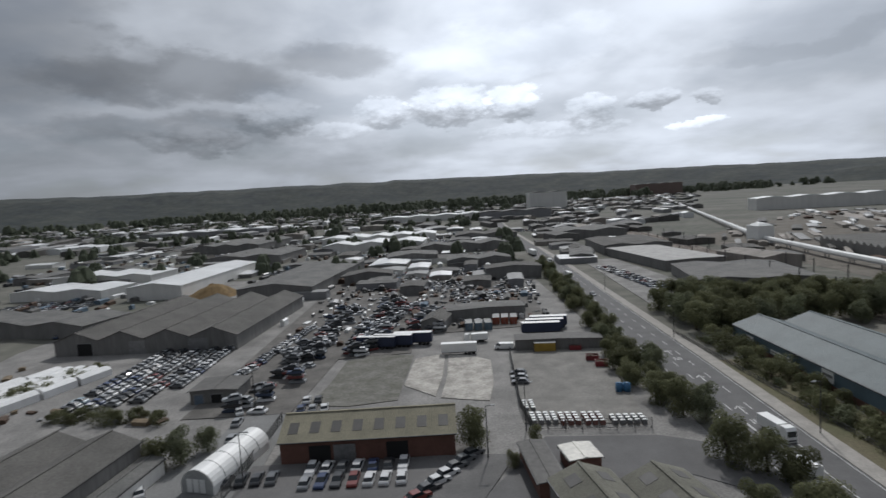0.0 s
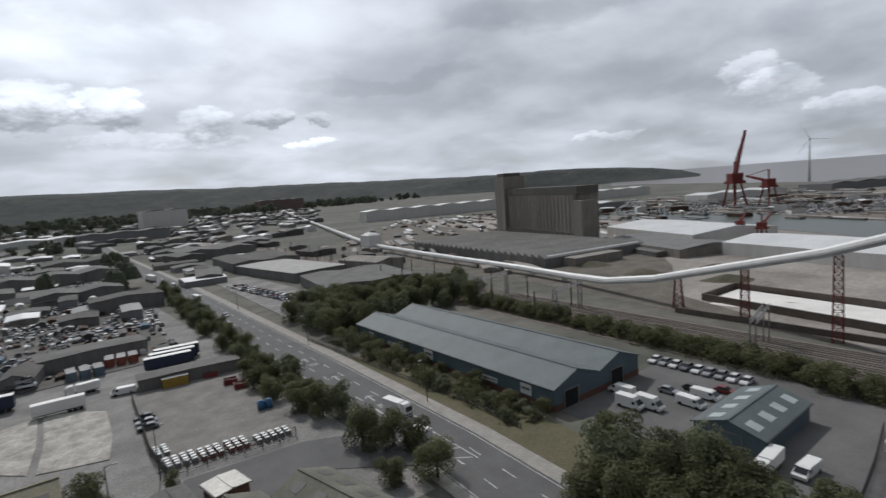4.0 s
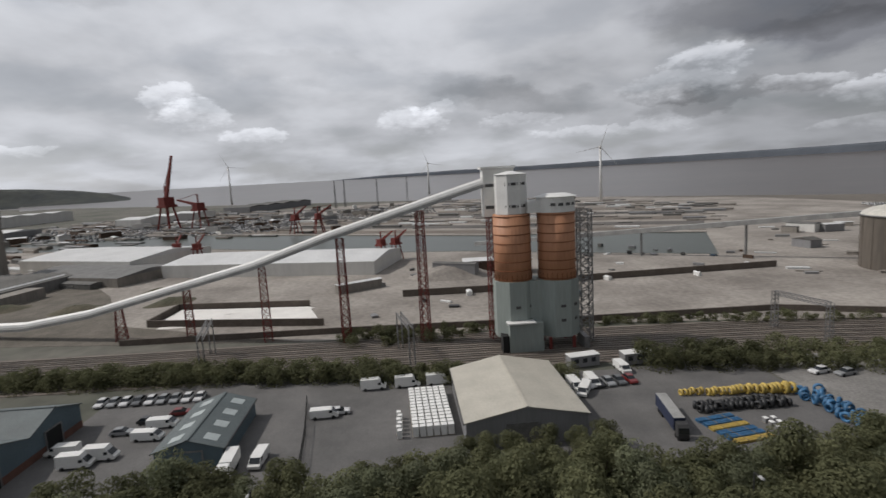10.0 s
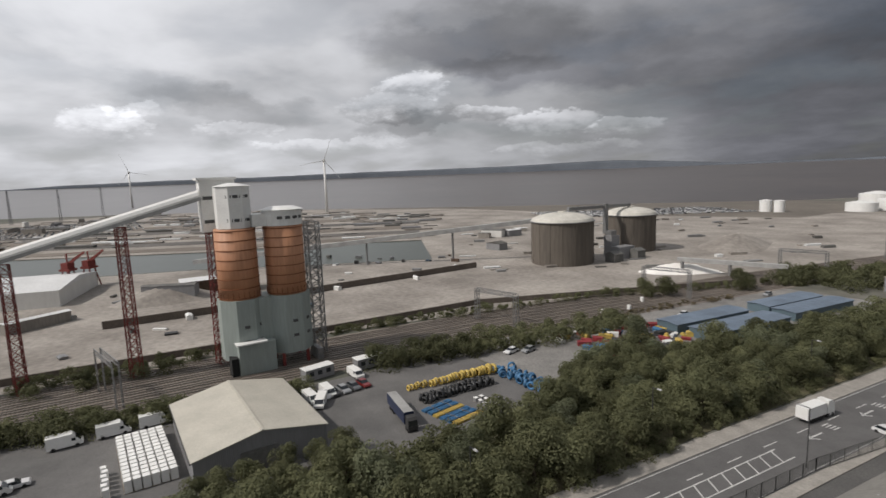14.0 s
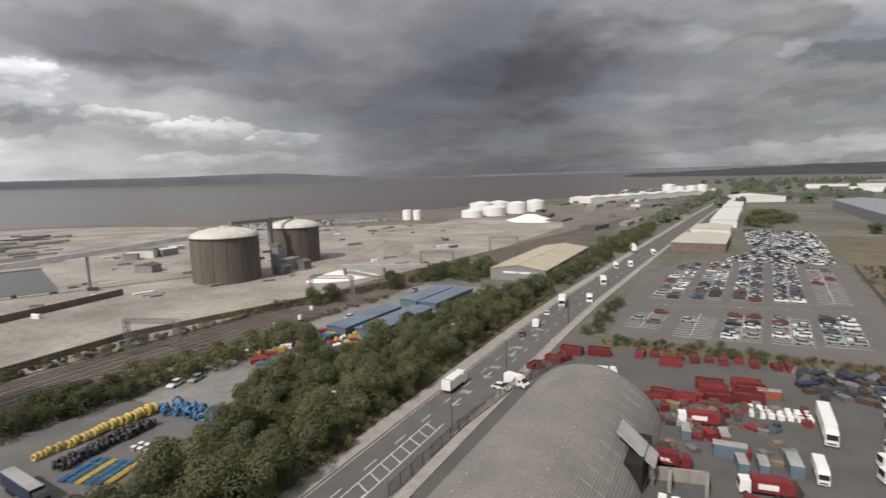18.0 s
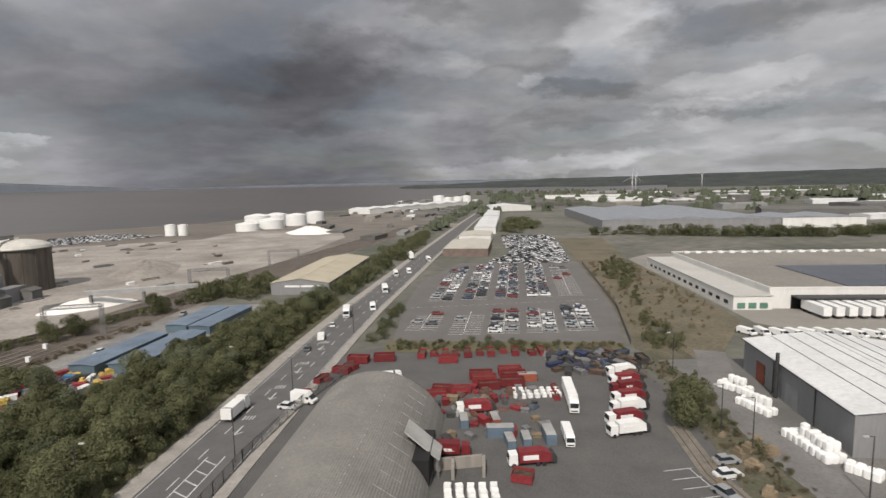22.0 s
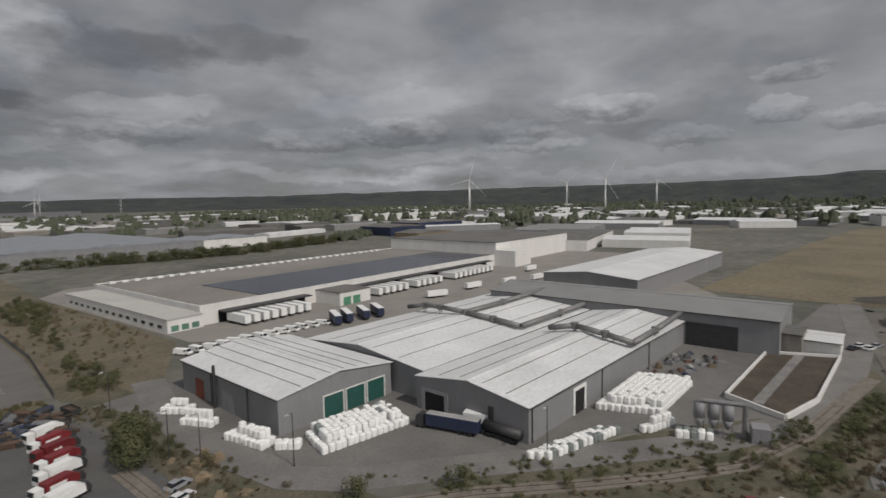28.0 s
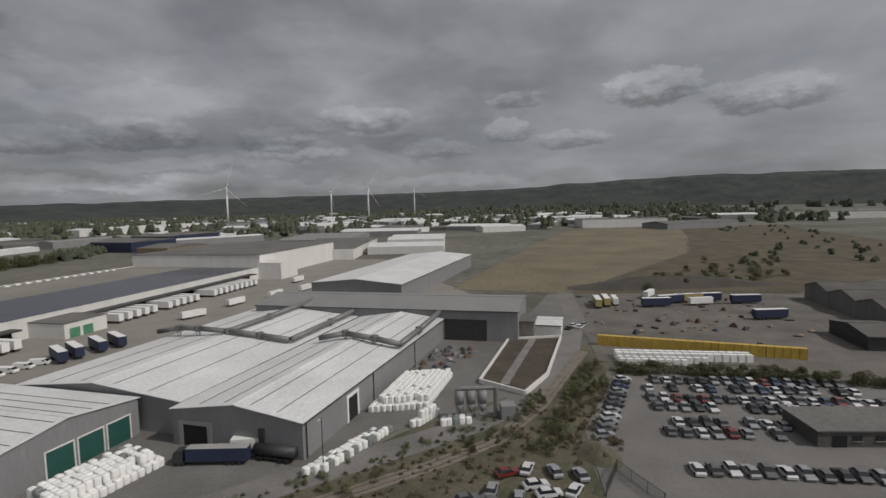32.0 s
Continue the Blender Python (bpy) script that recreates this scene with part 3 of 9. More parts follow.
sheet("ground", ring_pts(4950), 0.0, GROUND, "flat brown and green lowland running out to the hills", 2.0)
SHORE = [(2700, 2150), (1900, 1100), (1250, 330), (980, -60), (800, -270), (570, -460), (300, -700), (150, -1050), (20, -1700), (-120, -2600), (-420, -4900)]
sheet("water_sea", SHORE + [(1500, -4700), (3500, -3500), (4900, -300), (4500, 2000), (3800, 3100)], 0.10, SEA, "brown muddy estuary water reaching the far coast", 0.5, "sea")
sheet("mud_flat", [(300, -440), (575, -405), (800, -270), (570, -460), (300, -700), (195, -690), (205, -480)], 0.06, MUD, "grey-brown foreshore mud beside the estuary")
# the outer estuary: a broad sheet that lifts towards the far coast
far_sea, rs = MB(), [2300 + 2550 * k / 14 for k in range(15)]
azs = [radians(56 + 148 * k / 60) for k in range(61)]
far_sea.add([(r * math.sin(a), r * math.cos(a), 0.25 + 49.0 * max(0.0, (r - 2300) / 2550) ** 2) for r in rs for a in azs], [(i * 61 + j, i * 61 + j + 1, (i + 1) * 61 + j + 1, (i + 1) * 61 + j) for i in range(14) for j in range(60)])
solo("water_outer_estuary", far_sea, SEA, "wide brown-grey estuary water under the shower", "sea", "", "structure", smooth=True)
# the road's seaward kerb, from the far north to the far south
SEAKERB = [(-330, -2400), (-140, -1200), (-37, -620), (9, -337), (32, -190), (37, -150), (44, -83), (50, -20), (60, 71), (63, 130), (70, 313), (76, 614), (120, 1500)]
LANDKERB = [(x - (11.5 if -200 < y < 60 else 12.5), y) for x, y in SEAKERB]


def strip(line, a, b):
    return [(x + a, y) for x, y in line] + [(x + b, y) for x, y in line[::-1]]


YN = [p for p in SEAKERB if -620 <= p[1] <= 614]
sheet("apron_docks", [(175, 160), (190, 420), (430, 620), (900, 420), (980, -60), (800, -270), (575, -405), (300, -440), (205, -480), (90, -330), (98, -235), (128, -150), (146, -60), (150, 30)], 0.04, PALE, "pale dusty concrete dockland")
sheet("ground_sidings_north", [(205, -480), (90, -330), (100, -240), (84, -240), (40, -420), (-20, -760), (60, -1000), (195, -690)], 0.035, mat("sidings_dust", (0.20, 0.178, 0.155), 1.0, 0, 0.4, 0.03, 0.6, 0.2, (0.12, 0.108, 0.09)), "brown-grey dusty ground beside the northern sidings")
sheet("ground_scrub_dockside", [(150, 30), (175, 160), (190, 420), (430, 620), (330, 330), (280, 160), (240, 130), (185, 100)], 0.07, mat("grey_brown_rubble", (0.175, 0.155, 0.130), 1.0, 0, 0.45, 0.10, 1.2, 0.4, (0.10, 0.09, 0.072)), "brown rubble ground beside the sidings")
sheet("apron_north", [(98, -235), (90, -330), (76, -470), (95, -560), (180, -560), (230, -500), (205, -480)], 0.05, PALE, "pale dusty ground beside the northern sidings")
RAIL = [(20, -560), (100, -232), (124, -98), (132, -20), (140, 128), (165, 420), (215, 900)]
sheet("rail_bed", strip(RAIL, -14, 14), 0.10, BALLAST, "brown-grey ballast of the railway sidings", 0.3, "railway")
sheet("yard_industrial", [(-58, 62), (44, 62), (46, 130), (44, 330), (-60, 330), (-140, 330), (-150, 180), (-130, 100), (-70, 60)], 0.05, YARD, "patchy grey concrete and tarmac yards")
sheet("yard_blue_sheds", [(70, -72), (78, 66), (106, 66), (118, 66), (124, 40), (112, -12), (110, -75)], 0.06, ASPHALT, "grey tarmac works yard")
sheet("yard_blue_units", [(62, -205), (100, -205), (108, -150), (112, -75), (80, -75), (72, -130), (60, -150)], 0.055, YARD, "worn yard round the blue units")
sheet("yard_skips", [(33, -76), (24, -140), (12, -146), (-50, -136), (-50, -100), (-44, -70), (-30, -55), (10, -48), (30, -50)], 0.06, mat("depot_tarmac", (0.108, 0.105, 0.101), 0.9, 0, 0.4, 0.14, 5.0, 0.2, (0.082, 0.08, 0.078)), "dark tarmac yard of the waste depot")
CARPARK = [(12, -151), (10, -202), (6, -240), (-16, -300), (-81, -290), (-64, -184), (-53, -143)]
sheet("car_park_surface", CARPARK, 0.07, mat("car_park_tarmac", (0.135, 0.128, 0.122), 0.9, 0, 0.18, 0.1, 5.0, 0.1), "dark tarmac car park")
sheet("ground_waste_strip", [(-54, -138), (-64, -184), (-81, -290), (-100, -420), (-135, -420), (-112, -300), (-98, -164), (-72, -128), (-62, -128)], 0.05, mat("dry_verge_grass", (0.170, 0.138, 0.094), 1.0, 0, 0.5, 0.05, 0.8, 0.4, (0.086, 0.080, 0.052)), "dry brown grass strip with bushes")
sheet("ground_rough_corner", [(-30, -50), (-44, -70), (-50, -100), (-55, -136), (-66, -136), (-60, -60), (-60, -30)], 0.05, EARTH, "brown scrubby ground along a disused track")
sheet("ground_rough_bank", [(-30, -50), (-60, -30), (-66, -44), (-100, -22), (-126, 2), (-168, 22), (-150, 27), (-100, 13), (-78, 14), (-56, 24), (-40, 0)], 0.045, EARTH, "brown bank with scrub below the track")
sheet("yard_white_sheds", [(-56, -128), (-62, -100), (-59, -62), (-72, -40), (-98, -26), (-122, 0), (-170, 18), (-262, 26), (-262, 18), (-200, 4), (-200, -120), (-120, -128)], 0.065, mat("shed_apron", (0.165, 0.16, 0.15), 0.92, 0, 0.3, 0.07, 3.0, 0.15), "grey concrete apron round the white-roofed sheds")
sheet("yard_distribution", [(-100, -160), (-112, -300), (-132, -320), (-200, -315), (-430, -260), (-430, -100), (-300, -40), (-262, -20), (-200, -90), (-120, -132)], 0.045, mat("distribution_apron", (0.25, 0.235, 0.21), 0.92, 0, 0.2, 0.05, 2.0, 0.1), "pale concrete lorry apron")
sheet("yard_car_lot", [(-78, 14), (-104, 14), (-138, 26), (-134, 88), (-60, 74), (-56, 24)], 0.06, mat("car_lot_tarmac", (0.175, 0.168, 0.158), 0.92, 0, 0.25, 0.08, 3.0, 0.15), "worn grey tarmac car lot")
sheet("yard_trailers", [(-150, 24), (-250, 26), (-262, 120), (-120, 140), (-128, 90), (-148, 66)], 0.05, mat("dusty_storage_yard", (0.165, 0.152, 0.134), 0.95, 0, 0.4, 0.07, 2.0, 0.2, (0.095, 0.088, 0.078)), "dusty grey storage yard")
sheet("field_dry", [(-262, 24), (-276, -30), (-560, 24), (-840, 92), (-880, 262), (-640, 200), (-465, 146), (-330, 66)], 0.04, DRYGRASS, "pale dry grass field")
sheet("field_heath", [(-262, 26), (-330, 68), (-465, 148), (-640, 202), (-880, 264), (-900, 420), (-400, 330), (-262, 130)], 0.03, HEATH, "brown heath with low bushes")
sheet("verge_grass", strip([p for p in SEAKERB if -20 <= p[1] <= 130], 3.2, 14) , 0.08, GRASS, "rough green verge behind the pavement")
sheet("ground_tree_belt", [(52, -18), (72, -18), (74, -75), (80, -112), (74, -140), (60, -152), (52, -190), (34, -215), (36, -190), (41, -150), (48, -83)], 0.075, GRASS, "rough grass under the roadside trees")
sheet("verge_car_park", [(14, -140), (13, -151), (-53, -143), (-50, -136)], 0.09, GRASS, "strip of rough grass before the car park")
sheet("road", strip(SEAKERB, -12.0, 0.0), 0.14, ROADTAR, "straight grey main road", 0.3, "road")
sheet("road_side_junction", [(51, 84), (36, 92), (16, 94), (8, 82), (-6, 62), (8, 60), (18, 74), (34, 80), (48, 68)], 0.12, ROADTAR, "side road curving to the junction", 0.3, "road")
sheet("road_estate", [(-56, 62), (-40, 62), (-34, 84), (-35, 104), (-46, 150), (-40, 330), (-50, 330), (-54, 160), (-47, 104)], 0.10, mat("estate_road_tarmac", (0.20, 0.20, 0.195), 0.9, 0, 0.25, 0.1, 3.0, 0.1), "grey estate road", 0.3, "road")
sheet("pavement_seaward", strip(SEAKERB, 0.0, 3.2), 0.24, KERB, "pale pavement along the road", 0.3, "pavement")
sheet("pavement_landward", strip([p for p in SEAKERB if p[1] <= 71], -14.2, -12.0), 0.24, KERB, "narrow pavement on the landward side", 0.3, "pavement")


def ribbon(pts, w):
    """The outline of a band of width w along a line."""
    left, right = [], []
    for i, (x, y) in enumerate(pts):
        (xa, ya), (xb, yb) = pts[max(0, i - 1)], pts[min(len(pts) - 1, i + 1)]
        d = math.hypot(xb - xa, yb - ya)
        nx, ny = -(yb - ya) / d, (xb - xa) / d
        left.append((x + nx * w / 2, y + ny * w / 2))
        right.append((x - nx * w / 2, y - ny * w / 2))
    return left + right[::-1]


PERIMETER = [(-72, -134), (-63, -112), (-59, -96), (-57, -80), (-57, -66), (-62, -56), (-72, -46), (-84, -32), (-95, -19), (-104, -9), (-118, 2), (-138, 10), (-164, 17), (-206, 24), (-264, 26)]
sheet("road_perimeter", ribbon(PERIMETER, 7.5), 0.115, mat("perimeter_tarmac", (0.185, 0.178, 0.168), 0.92, 0, 0.25, 0.12, 2.0, 0.15, (0.13, 0.125, 0.118)), "grey perimeter road curving round the sheds", 0.3, "road")
LANE = [(-44, -92), (-42, -76), (-43, -66), (-50, -56), (-58, -48), (-68, -38), (-78, -25), (-88, -13), (-98, -3), (-116, 6), (-137, 13), (-160, 21)]
sheet("track_disused", ribbon(LANE, 3.4), 0.125, mat("dusty_track", (0.20, 0.178, 0.15), 0.95, 0, 0.35, 0.4, 3.0, 0.3, (0.13, 0.115, 0.095)), "dusty disused rail track bed", 0.3, "track")
for off in (-0.75, 0.75):
    rail_mb = MB()
    for (xa, ya), (xb, yb) in zip(LANE[:10], LANE[1:11]):
        d = math.hypot(xb - xa, yb - ya)
        ox, oy = -(yb - ya) / d * off, (xb - xa) / d * off
        rail_mb.beam((xa + ox, ya + oy, 0.16), (xb + ox, yb + oy, 0.16), 0.09, 0.14)
    solo("rail_disused", rail_mb, RUST, "rusty rail half sunk in the ground", "rail", "disused rails", "structure")
sheet("water_dock", [(466, 335), (432, 193), (325, 13), (305, -40), (270, -101), (243, -150), (320, -189), (351, -131), (376, -58), (505, 164), (733, 523)], 0.12, DOCK, "still green-grey dock basin", 0.3, "water")
def beyond(a, b, k0=0.0, k1=1.0):
    """A strip of quay between two distances behind the far edge of the basin."""
    line = [(320, -189), (351, -131), (376, -58), (505, 164), (733, 523)]
    line = [(x0 + (x1 - x0) * f, y0 + (y1 - y0) * f) for (x0, y0), (x1, y1) in zip(line, line[1:]) for f in (0.0, 0.25, 0.5, 0.75)] + line[-1:]
    line = line[int(k0 * (len(line) - 1)):int(k1 * (len(line) - 1)) + 1]
    return [(x + a * 0.87, y - a * 0.49) for x, y in line] + [(x + b * 0.87, y - b * 0.49) for x, y in line[::-1]]


DARKQUAY = mat("dark_quay_tarmac", (0.135, 0.125, 0.115), 0.95, 0, 0.35, 0.02, 0.4, 0.1)
BROWNQUAY = mat("brown_quay_gravel", (0.215, 0.185, 0.155), 1.0, 0, 0.35, 0.02, 0.4, 0.1)
for k, (a_, b_, m_, lab_) in enumerate(((0, 7, PALE, "pale concrete quay edge beyond the dock"), (16, 34, BROWNQUAY, "brown gravel quay"), (52, 74, DARKQUAY, "dark tarmac strip of the far quay"), (92, 120, BROWNQUAY, "brown gravel storage strip"), (150, 176, DARKQUAY, "dark tarmac storage strip"), (205, 240, BROWNQUAY, "brown strip near the estuary"), (300, 330, DARKQUAY, "dark foreshore road"))):
    sheet("quay_strip_" + str(k + 1), beyond(a_, b_, 0.0 if k < 5 else 0.2), 0.6 if k == 0 else 0.08, m_, lab_)
sheet("yard_roadside", [(73, 166), (96, 168), (106, 214), (104, 330), (84, 330), (78, 240)], 0.075, YARD, "worn grey lorry yards beside the main road")
sheet("ground_rough_plot", [(-33, 116), (-24, 114), (-13, 116), (-12, 134), (-11, 150), (-22, 152), (-30, 148), (-31, 130)], 0.085, mat("weedy_plot", (0.19, 0.183, 0.165), 1.0, 0, 0.45, 0.22, 1.6, 0.4, (0.105, 0.104, 0.082)), "rough weedy plot beside the broken slabs")
sheet("salt_bed", [(181, 85), (201, 84), (192, 36), (168, 28)], 0.5, SALT, "flat bed of white salt in a walled bay", 0.5)
sheet("slab_broken_west", [(-12, 125), (-4.5, 117), (-2.8, 131), (-2.2, 149), (-6, 148), (-10.5, 146), (-11.5, 134)], 0.10, SLAB, "pale broken concrete slab")
sheet("slab_broken_east", [(-3.2, 116), (1, 114.5), (7.5, 112.5), (9.4, 124), (10.2, 141), (5, 146), (-1.2, 149), (-1.6, 131)], 0.10, SLAB, "pale broken concrete slab with rubble")
sheet("yard_stone", [(13, 100), (36, 97), (42, 146), (17, 148)], 0.09, mat("stone_yard", (0.24, 0.23, 0.21), 0.95, 0, 0.35, 0.2, 3.0, 0.2), "pale dusty builders' yard")
sheet("yard_breakers", [(-60, 112), (-36, 112), (-33, 150), (-12, 152), (-12, 172), (34, 176), (38, 330), (-62, 330)], 0.065, mat("oily_yard_ground", (0.165, 0.155, 0.142), 0.95, 0, 0.4, 0.15, 3.0, 0.3, (0.085, 0.08, 0.073)), "oily grey-brown ground of the breakers' yards")
sheet("yard_used_cars", [(-36, 66), (-36, 89), (-3, 89), (10, 88), (2, 72), (-8, 60)], 0.09, ASPHALT, "tarmac forecourt with parked cars")


def ridge(name, label, profile, dist, material, rough, seed, depth=500):
    """A range of hills: profile = (bearing clockwise from +y, angle of the crest in degrees)."""
    rnd = random.Random(seed)
    az, n = [], 220
    a0, a1 = profile[0][0], profile[-1][0]
    vs, rows = [], []
    for i in range(n + 1):
        a = a0 + (a1 - a0) * i / n
        e = np.interp(a, [p[0] for p in profile], [p[1] for p in profile])
        top = EYE + dist * math.tan(radians(e)) + rough * noise.fractal((a * 0.35, seed, 0), 1.0, 2.0, 4)
        rows.append((radians(a), max(top, 3)))
    for k, (dd, hh) in enumerate(((-1.6, 0.0), (-0.8, 0.45), (-0.3, 0.85), (0, 1.0), (0.5, 0.0))):
        for i, (a, top) in enumerate(rows):
            d = dist + dd * depth * (1 + 0.3 * noise.noise((a * 9, k, seed)))
            vs.append((d * math.sin(a), d * math.cos(a), -2 + hh * (top + 2) * (1 + (0.12 * noise.noise((a * 30, k, 3)) if k in (1, 2) else 0))))
    m = n + 1
    fs = [(k * m + i, k * m + i + 1, (k + 1) * m + i + 1, (k + 1) * m + i) for k in range(4) for i in range(n)]
    return solo(name, MB().add(vs, fs), material, label, "hills", "", "structure", smooth=True)


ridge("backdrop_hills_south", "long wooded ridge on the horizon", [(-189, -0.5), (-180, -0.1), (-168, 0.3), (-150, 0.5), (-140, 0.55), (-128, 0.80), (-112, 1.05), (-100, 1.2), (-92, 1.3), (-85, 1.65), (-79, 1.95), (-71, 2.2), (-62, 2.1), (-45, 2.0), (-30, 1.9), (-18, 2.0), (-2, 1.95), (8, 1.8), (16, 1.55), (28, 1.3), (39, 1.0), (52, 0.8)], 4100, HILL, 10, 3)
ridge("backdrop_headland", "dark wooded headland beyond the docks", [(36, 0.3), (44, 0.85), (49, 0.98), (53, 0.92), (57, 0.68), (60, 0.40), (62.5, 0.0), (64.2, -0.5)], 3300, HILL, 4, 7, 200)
ridge("backdrop_far_coast", "low coast across the water in a painted haze colour", [(82, 0.0), (88, 0.28), (96, 0.42), (104, 0.45), (114, 0.58), (122, 0.62), (130, 0.66), (136, 0.80), (141, 0.86), (145, 0.62), (151, 0.22), (158, 0.16), (166, 0.25), (178, 0.34), (190, 0.34), (200, 0.2)], 4780, COAST, 2.5, 11, 40)

# ---- road markings ----
def marking(name, label, quads, material=None, z=0.15):
    mb = MB()
    for x, y, w, l, a in quads:
        c, s = math.cos(radians(a)), math.sin(radians(a))
        mb.prism([(x + u * c - v * s, y + u * s + v * c) for u, v in ((-w / 2, -l / 2), (w / 2, -l / 2), (w / 2, l / 2), (-w / 2, l / 2))], z - 0.004, z + 0.006)
    return solo(name, mb, material or WHITELINE, label, "road marking", "", "structure")


def heading(y):
    return -math.degrees(math.atan2(lerp(SEAKERB, y + 4) - lerp(SEAKERB, y - 4), 8))


quads = []
for k, off in ((0, -3.9), (1, -7.9)):
    for y in range(-330, 420, 9):
        if not (-118 < y < -66 and k == 1) and not (66 < y < 84):
            quads.append((lerp(SEAKERB, y) + off, y, 0.18, 3.4, heading(y)))
marking("trim_lane_dashes", "worn white dashed lane lines", quads)
quads = []
for y in range(-84, -60, 3):
    quads.append((lerp(SEAKERB, y) - 6.6, y, 0.22, 3.2, heading(y) + 62))
for y in range(66, 92, 4):
    quads.append((lerp(SEAKERB, y) - 6.8, y, 0.22, 3.4, heading(y) + 55))
for y0, y1 in ((-86, -58), (64, 94)):
    for off in (-8.1, -5.2):
        quads.append((lerp(SEAKERB, (y0 + y1) / 2) + off, (y0 + y1) / 2, 0.2, y1 - y0, heading((y0 + y1) / 2)))
marking("trim_hatching", "white hatched central reservation", quads)
quads = []
for y in (-96, -112, -128, -146, 100, 118, 138):
    x = lerp(SEAKERB, y) - 5.9
    quads += [(x, y, 0.3, 3.2, heading(y)), (x + 0.45, y + 1.6, 0.25, 1.6, heading(y) + 38), (x - 0.45, y + 1.6, 0.25, 1.6, heading(y) - 38)]
    quads += [(x + dx, y - 5, 0.22, 1.9, heading(y)) for dx in (-1.0, -0.4, 0.2, 0.8)]
marking("trim_arrows", "white turning arrows and bars on the road", quads)
marking("trim_edge_line", "thin white edge lines", [(lerp(SEAKERB, y) - o, y, 0.12, 20.2, heading(y)) for y in range(-320, 400, 20) for o in (0.45, 11.6)])

# ---- sheds ----
def shed(name, label, x, y, rz, W, L, eave, rise, bays=1, walls=(None, None), roof=None, category="warehouse", near=True, group="", lights=0, over=0.3, doors=(), parapet=0.0, skew=0.0, plinth=None):
    """A shed whose ridges run along local y; x, y is its near left corner. doors = (side, from, width, height, material): side F front, B back, L, R."""
    t = thing(name, label, category, x, y, rz, group)
    wx, wy = walls
    w = W / bays
    S = lambda yy: skew * yy
    for nm, yy, fl in (("front_wall", 0.0, 1), ("back_wall", L, -1)):
        pts = [(0, 0), (W, 0), (W, eave)]
        for b in range(bays - 1, -1, -1):
            pts += [((b + 0.5) * w, eave + rise), (b * w, eave)]
        ya, yb = (yy, yy + 0.25) if fl > 0 else (yy - 0.25, yy)
        part(nm, MB().across([(px + S(yy), pz) for px, pz in pts], ya, yb), wx, t)
    for nm, xx in (("side_wall", 0.0), ("side_wall", W - 0.25)):
        part(nm, MB().prism([(xx + S(0.26), 0.26), (xx + 0.25 + S(0.26), 0.26), (xx + 0.25 + S(L), L - 0.26), (xx + S(L), L - 0.26)], 0, eave), wy, t)
    if plinth:
        part("plinth", MB().box(-0.05, -0.05, 0, W + 0.05, -0.003, 1.4).box(-0.05, 0, 0, -0.003, L, 1.4).box(W + 0.003, 0, 0, W + 0.05, L, 1.4), plinth, t, "low brick base wall")
    for b in range(bays):
        for sgn in (0, 1):
            xa, xb = (b * w, (b + 0.5) * w) if sgn == 0 else ((b + 0.5) * w, (b + 1) * w)
            za, zb = (eave, eave + rise) if sgn == 0 else (eave + rise, eave)
            if sgn == 0 and b == 0:
                xa, za = xa - over, za - over * rise / (w / 2)
            if sgn == 1 and b == bays - 1:
                xb, zb = xb + over, zb - over * rise / (w / 2)
            vs = [(xa + S(-over), -over, za), (xb + S(-over), -over, zb), (xb + S(L), L + over, zb), (xa + S(L), L + over, za)]
            vs = [(p, q, r + 0.03) for p, q, r in vs] + [(p, q, r + 0.18) for p, q, r in vs]
            sl = part("roof_slope", MB().add(vs, [(3, 2, 1, 0), (4, 5, 6, 7), (0, 1, 5, 4), (1, 2, 6, 5), (2, 3, 7, 6), (3, 0, 4, 7)]), roof, t)
            for k in range(lights):
                f = (k + 0.5) / lights
                yy, ll = f * L, min(2.4, L / lights * 0.45)
                u0, u1 = 0.35, 0.72
                q = [(xa + (xb - xa) * u + S(yy), yy + v, za + (zb - za) * u) for u, v in ((u0, -ll / 2), (u1, -ll / 2), (u1, ll / 2), (u0, ll / 2))]
                q = [(a, c, d + 0.185) for a, c, d in q] + [(a, c, d + 0.23) for a, c, d in q]
                part("rooflight", MB().add(q, [(3, 2, 1, 0), (4, 5, 6, 7), (0, 1, 5, 4), (1, 2, 6, 5), (2, 3, 7, 6), (3, 0, 4, 7)]), LIGHTS, sl)
        if near:
            part("ridge_cap", MB().beam(((b + 0.5) * w + S(-over), -over, eave + rise + 0.2), ((b + 0.5) * w + S(L), L + over, eave + rise + 0.2), 0.5, 0.12), roof, t)
    if near:
        for xx in (-over - 0.08, W + over + 0.08):
            part("gutter", MB().beam((xx + S(0), -over, eave - 0.05), (xx + S(L), L + over, eave - 0.05), 0.18, 0.16), DARKSTEEL, t)
    for side, a, dw, dh, m in doors:
        z0 = 0.05
        if side in "FB":
            yy = -0.06 if side == "F" else L + 0.06
            d = part("door", MB().box(a, yy - 0.05, z0, a + dw, yy + 0.05, z0 + dh), m, t, "", False)
            part("door_frame", MB().box(a - 0.3, yy - 0.09, z0, a - 0.02, yy + 0.02, z0 + dh + 0.3).box(a + dw + 0.02, yy - 0.09, z0, a + dw + 0.3, yy + 0.02, z0 + dh + 0.3).box(a - 0.02, yy - 0.09, z0 + dh + 0.02, a + dw + 0.02, yy + 0.02, z0 + dh + 0.3), WHITECLAD if m is GREENDOOR else STEEL, d)
        else:
            xx = -0.06 if side == "L" else W + 0.06
            part("door", MB().box(xx - 0.05 + S(a), a, z0, xx + 0.05 + S(a), a + dw, z0 + dh), m, t)
    return t


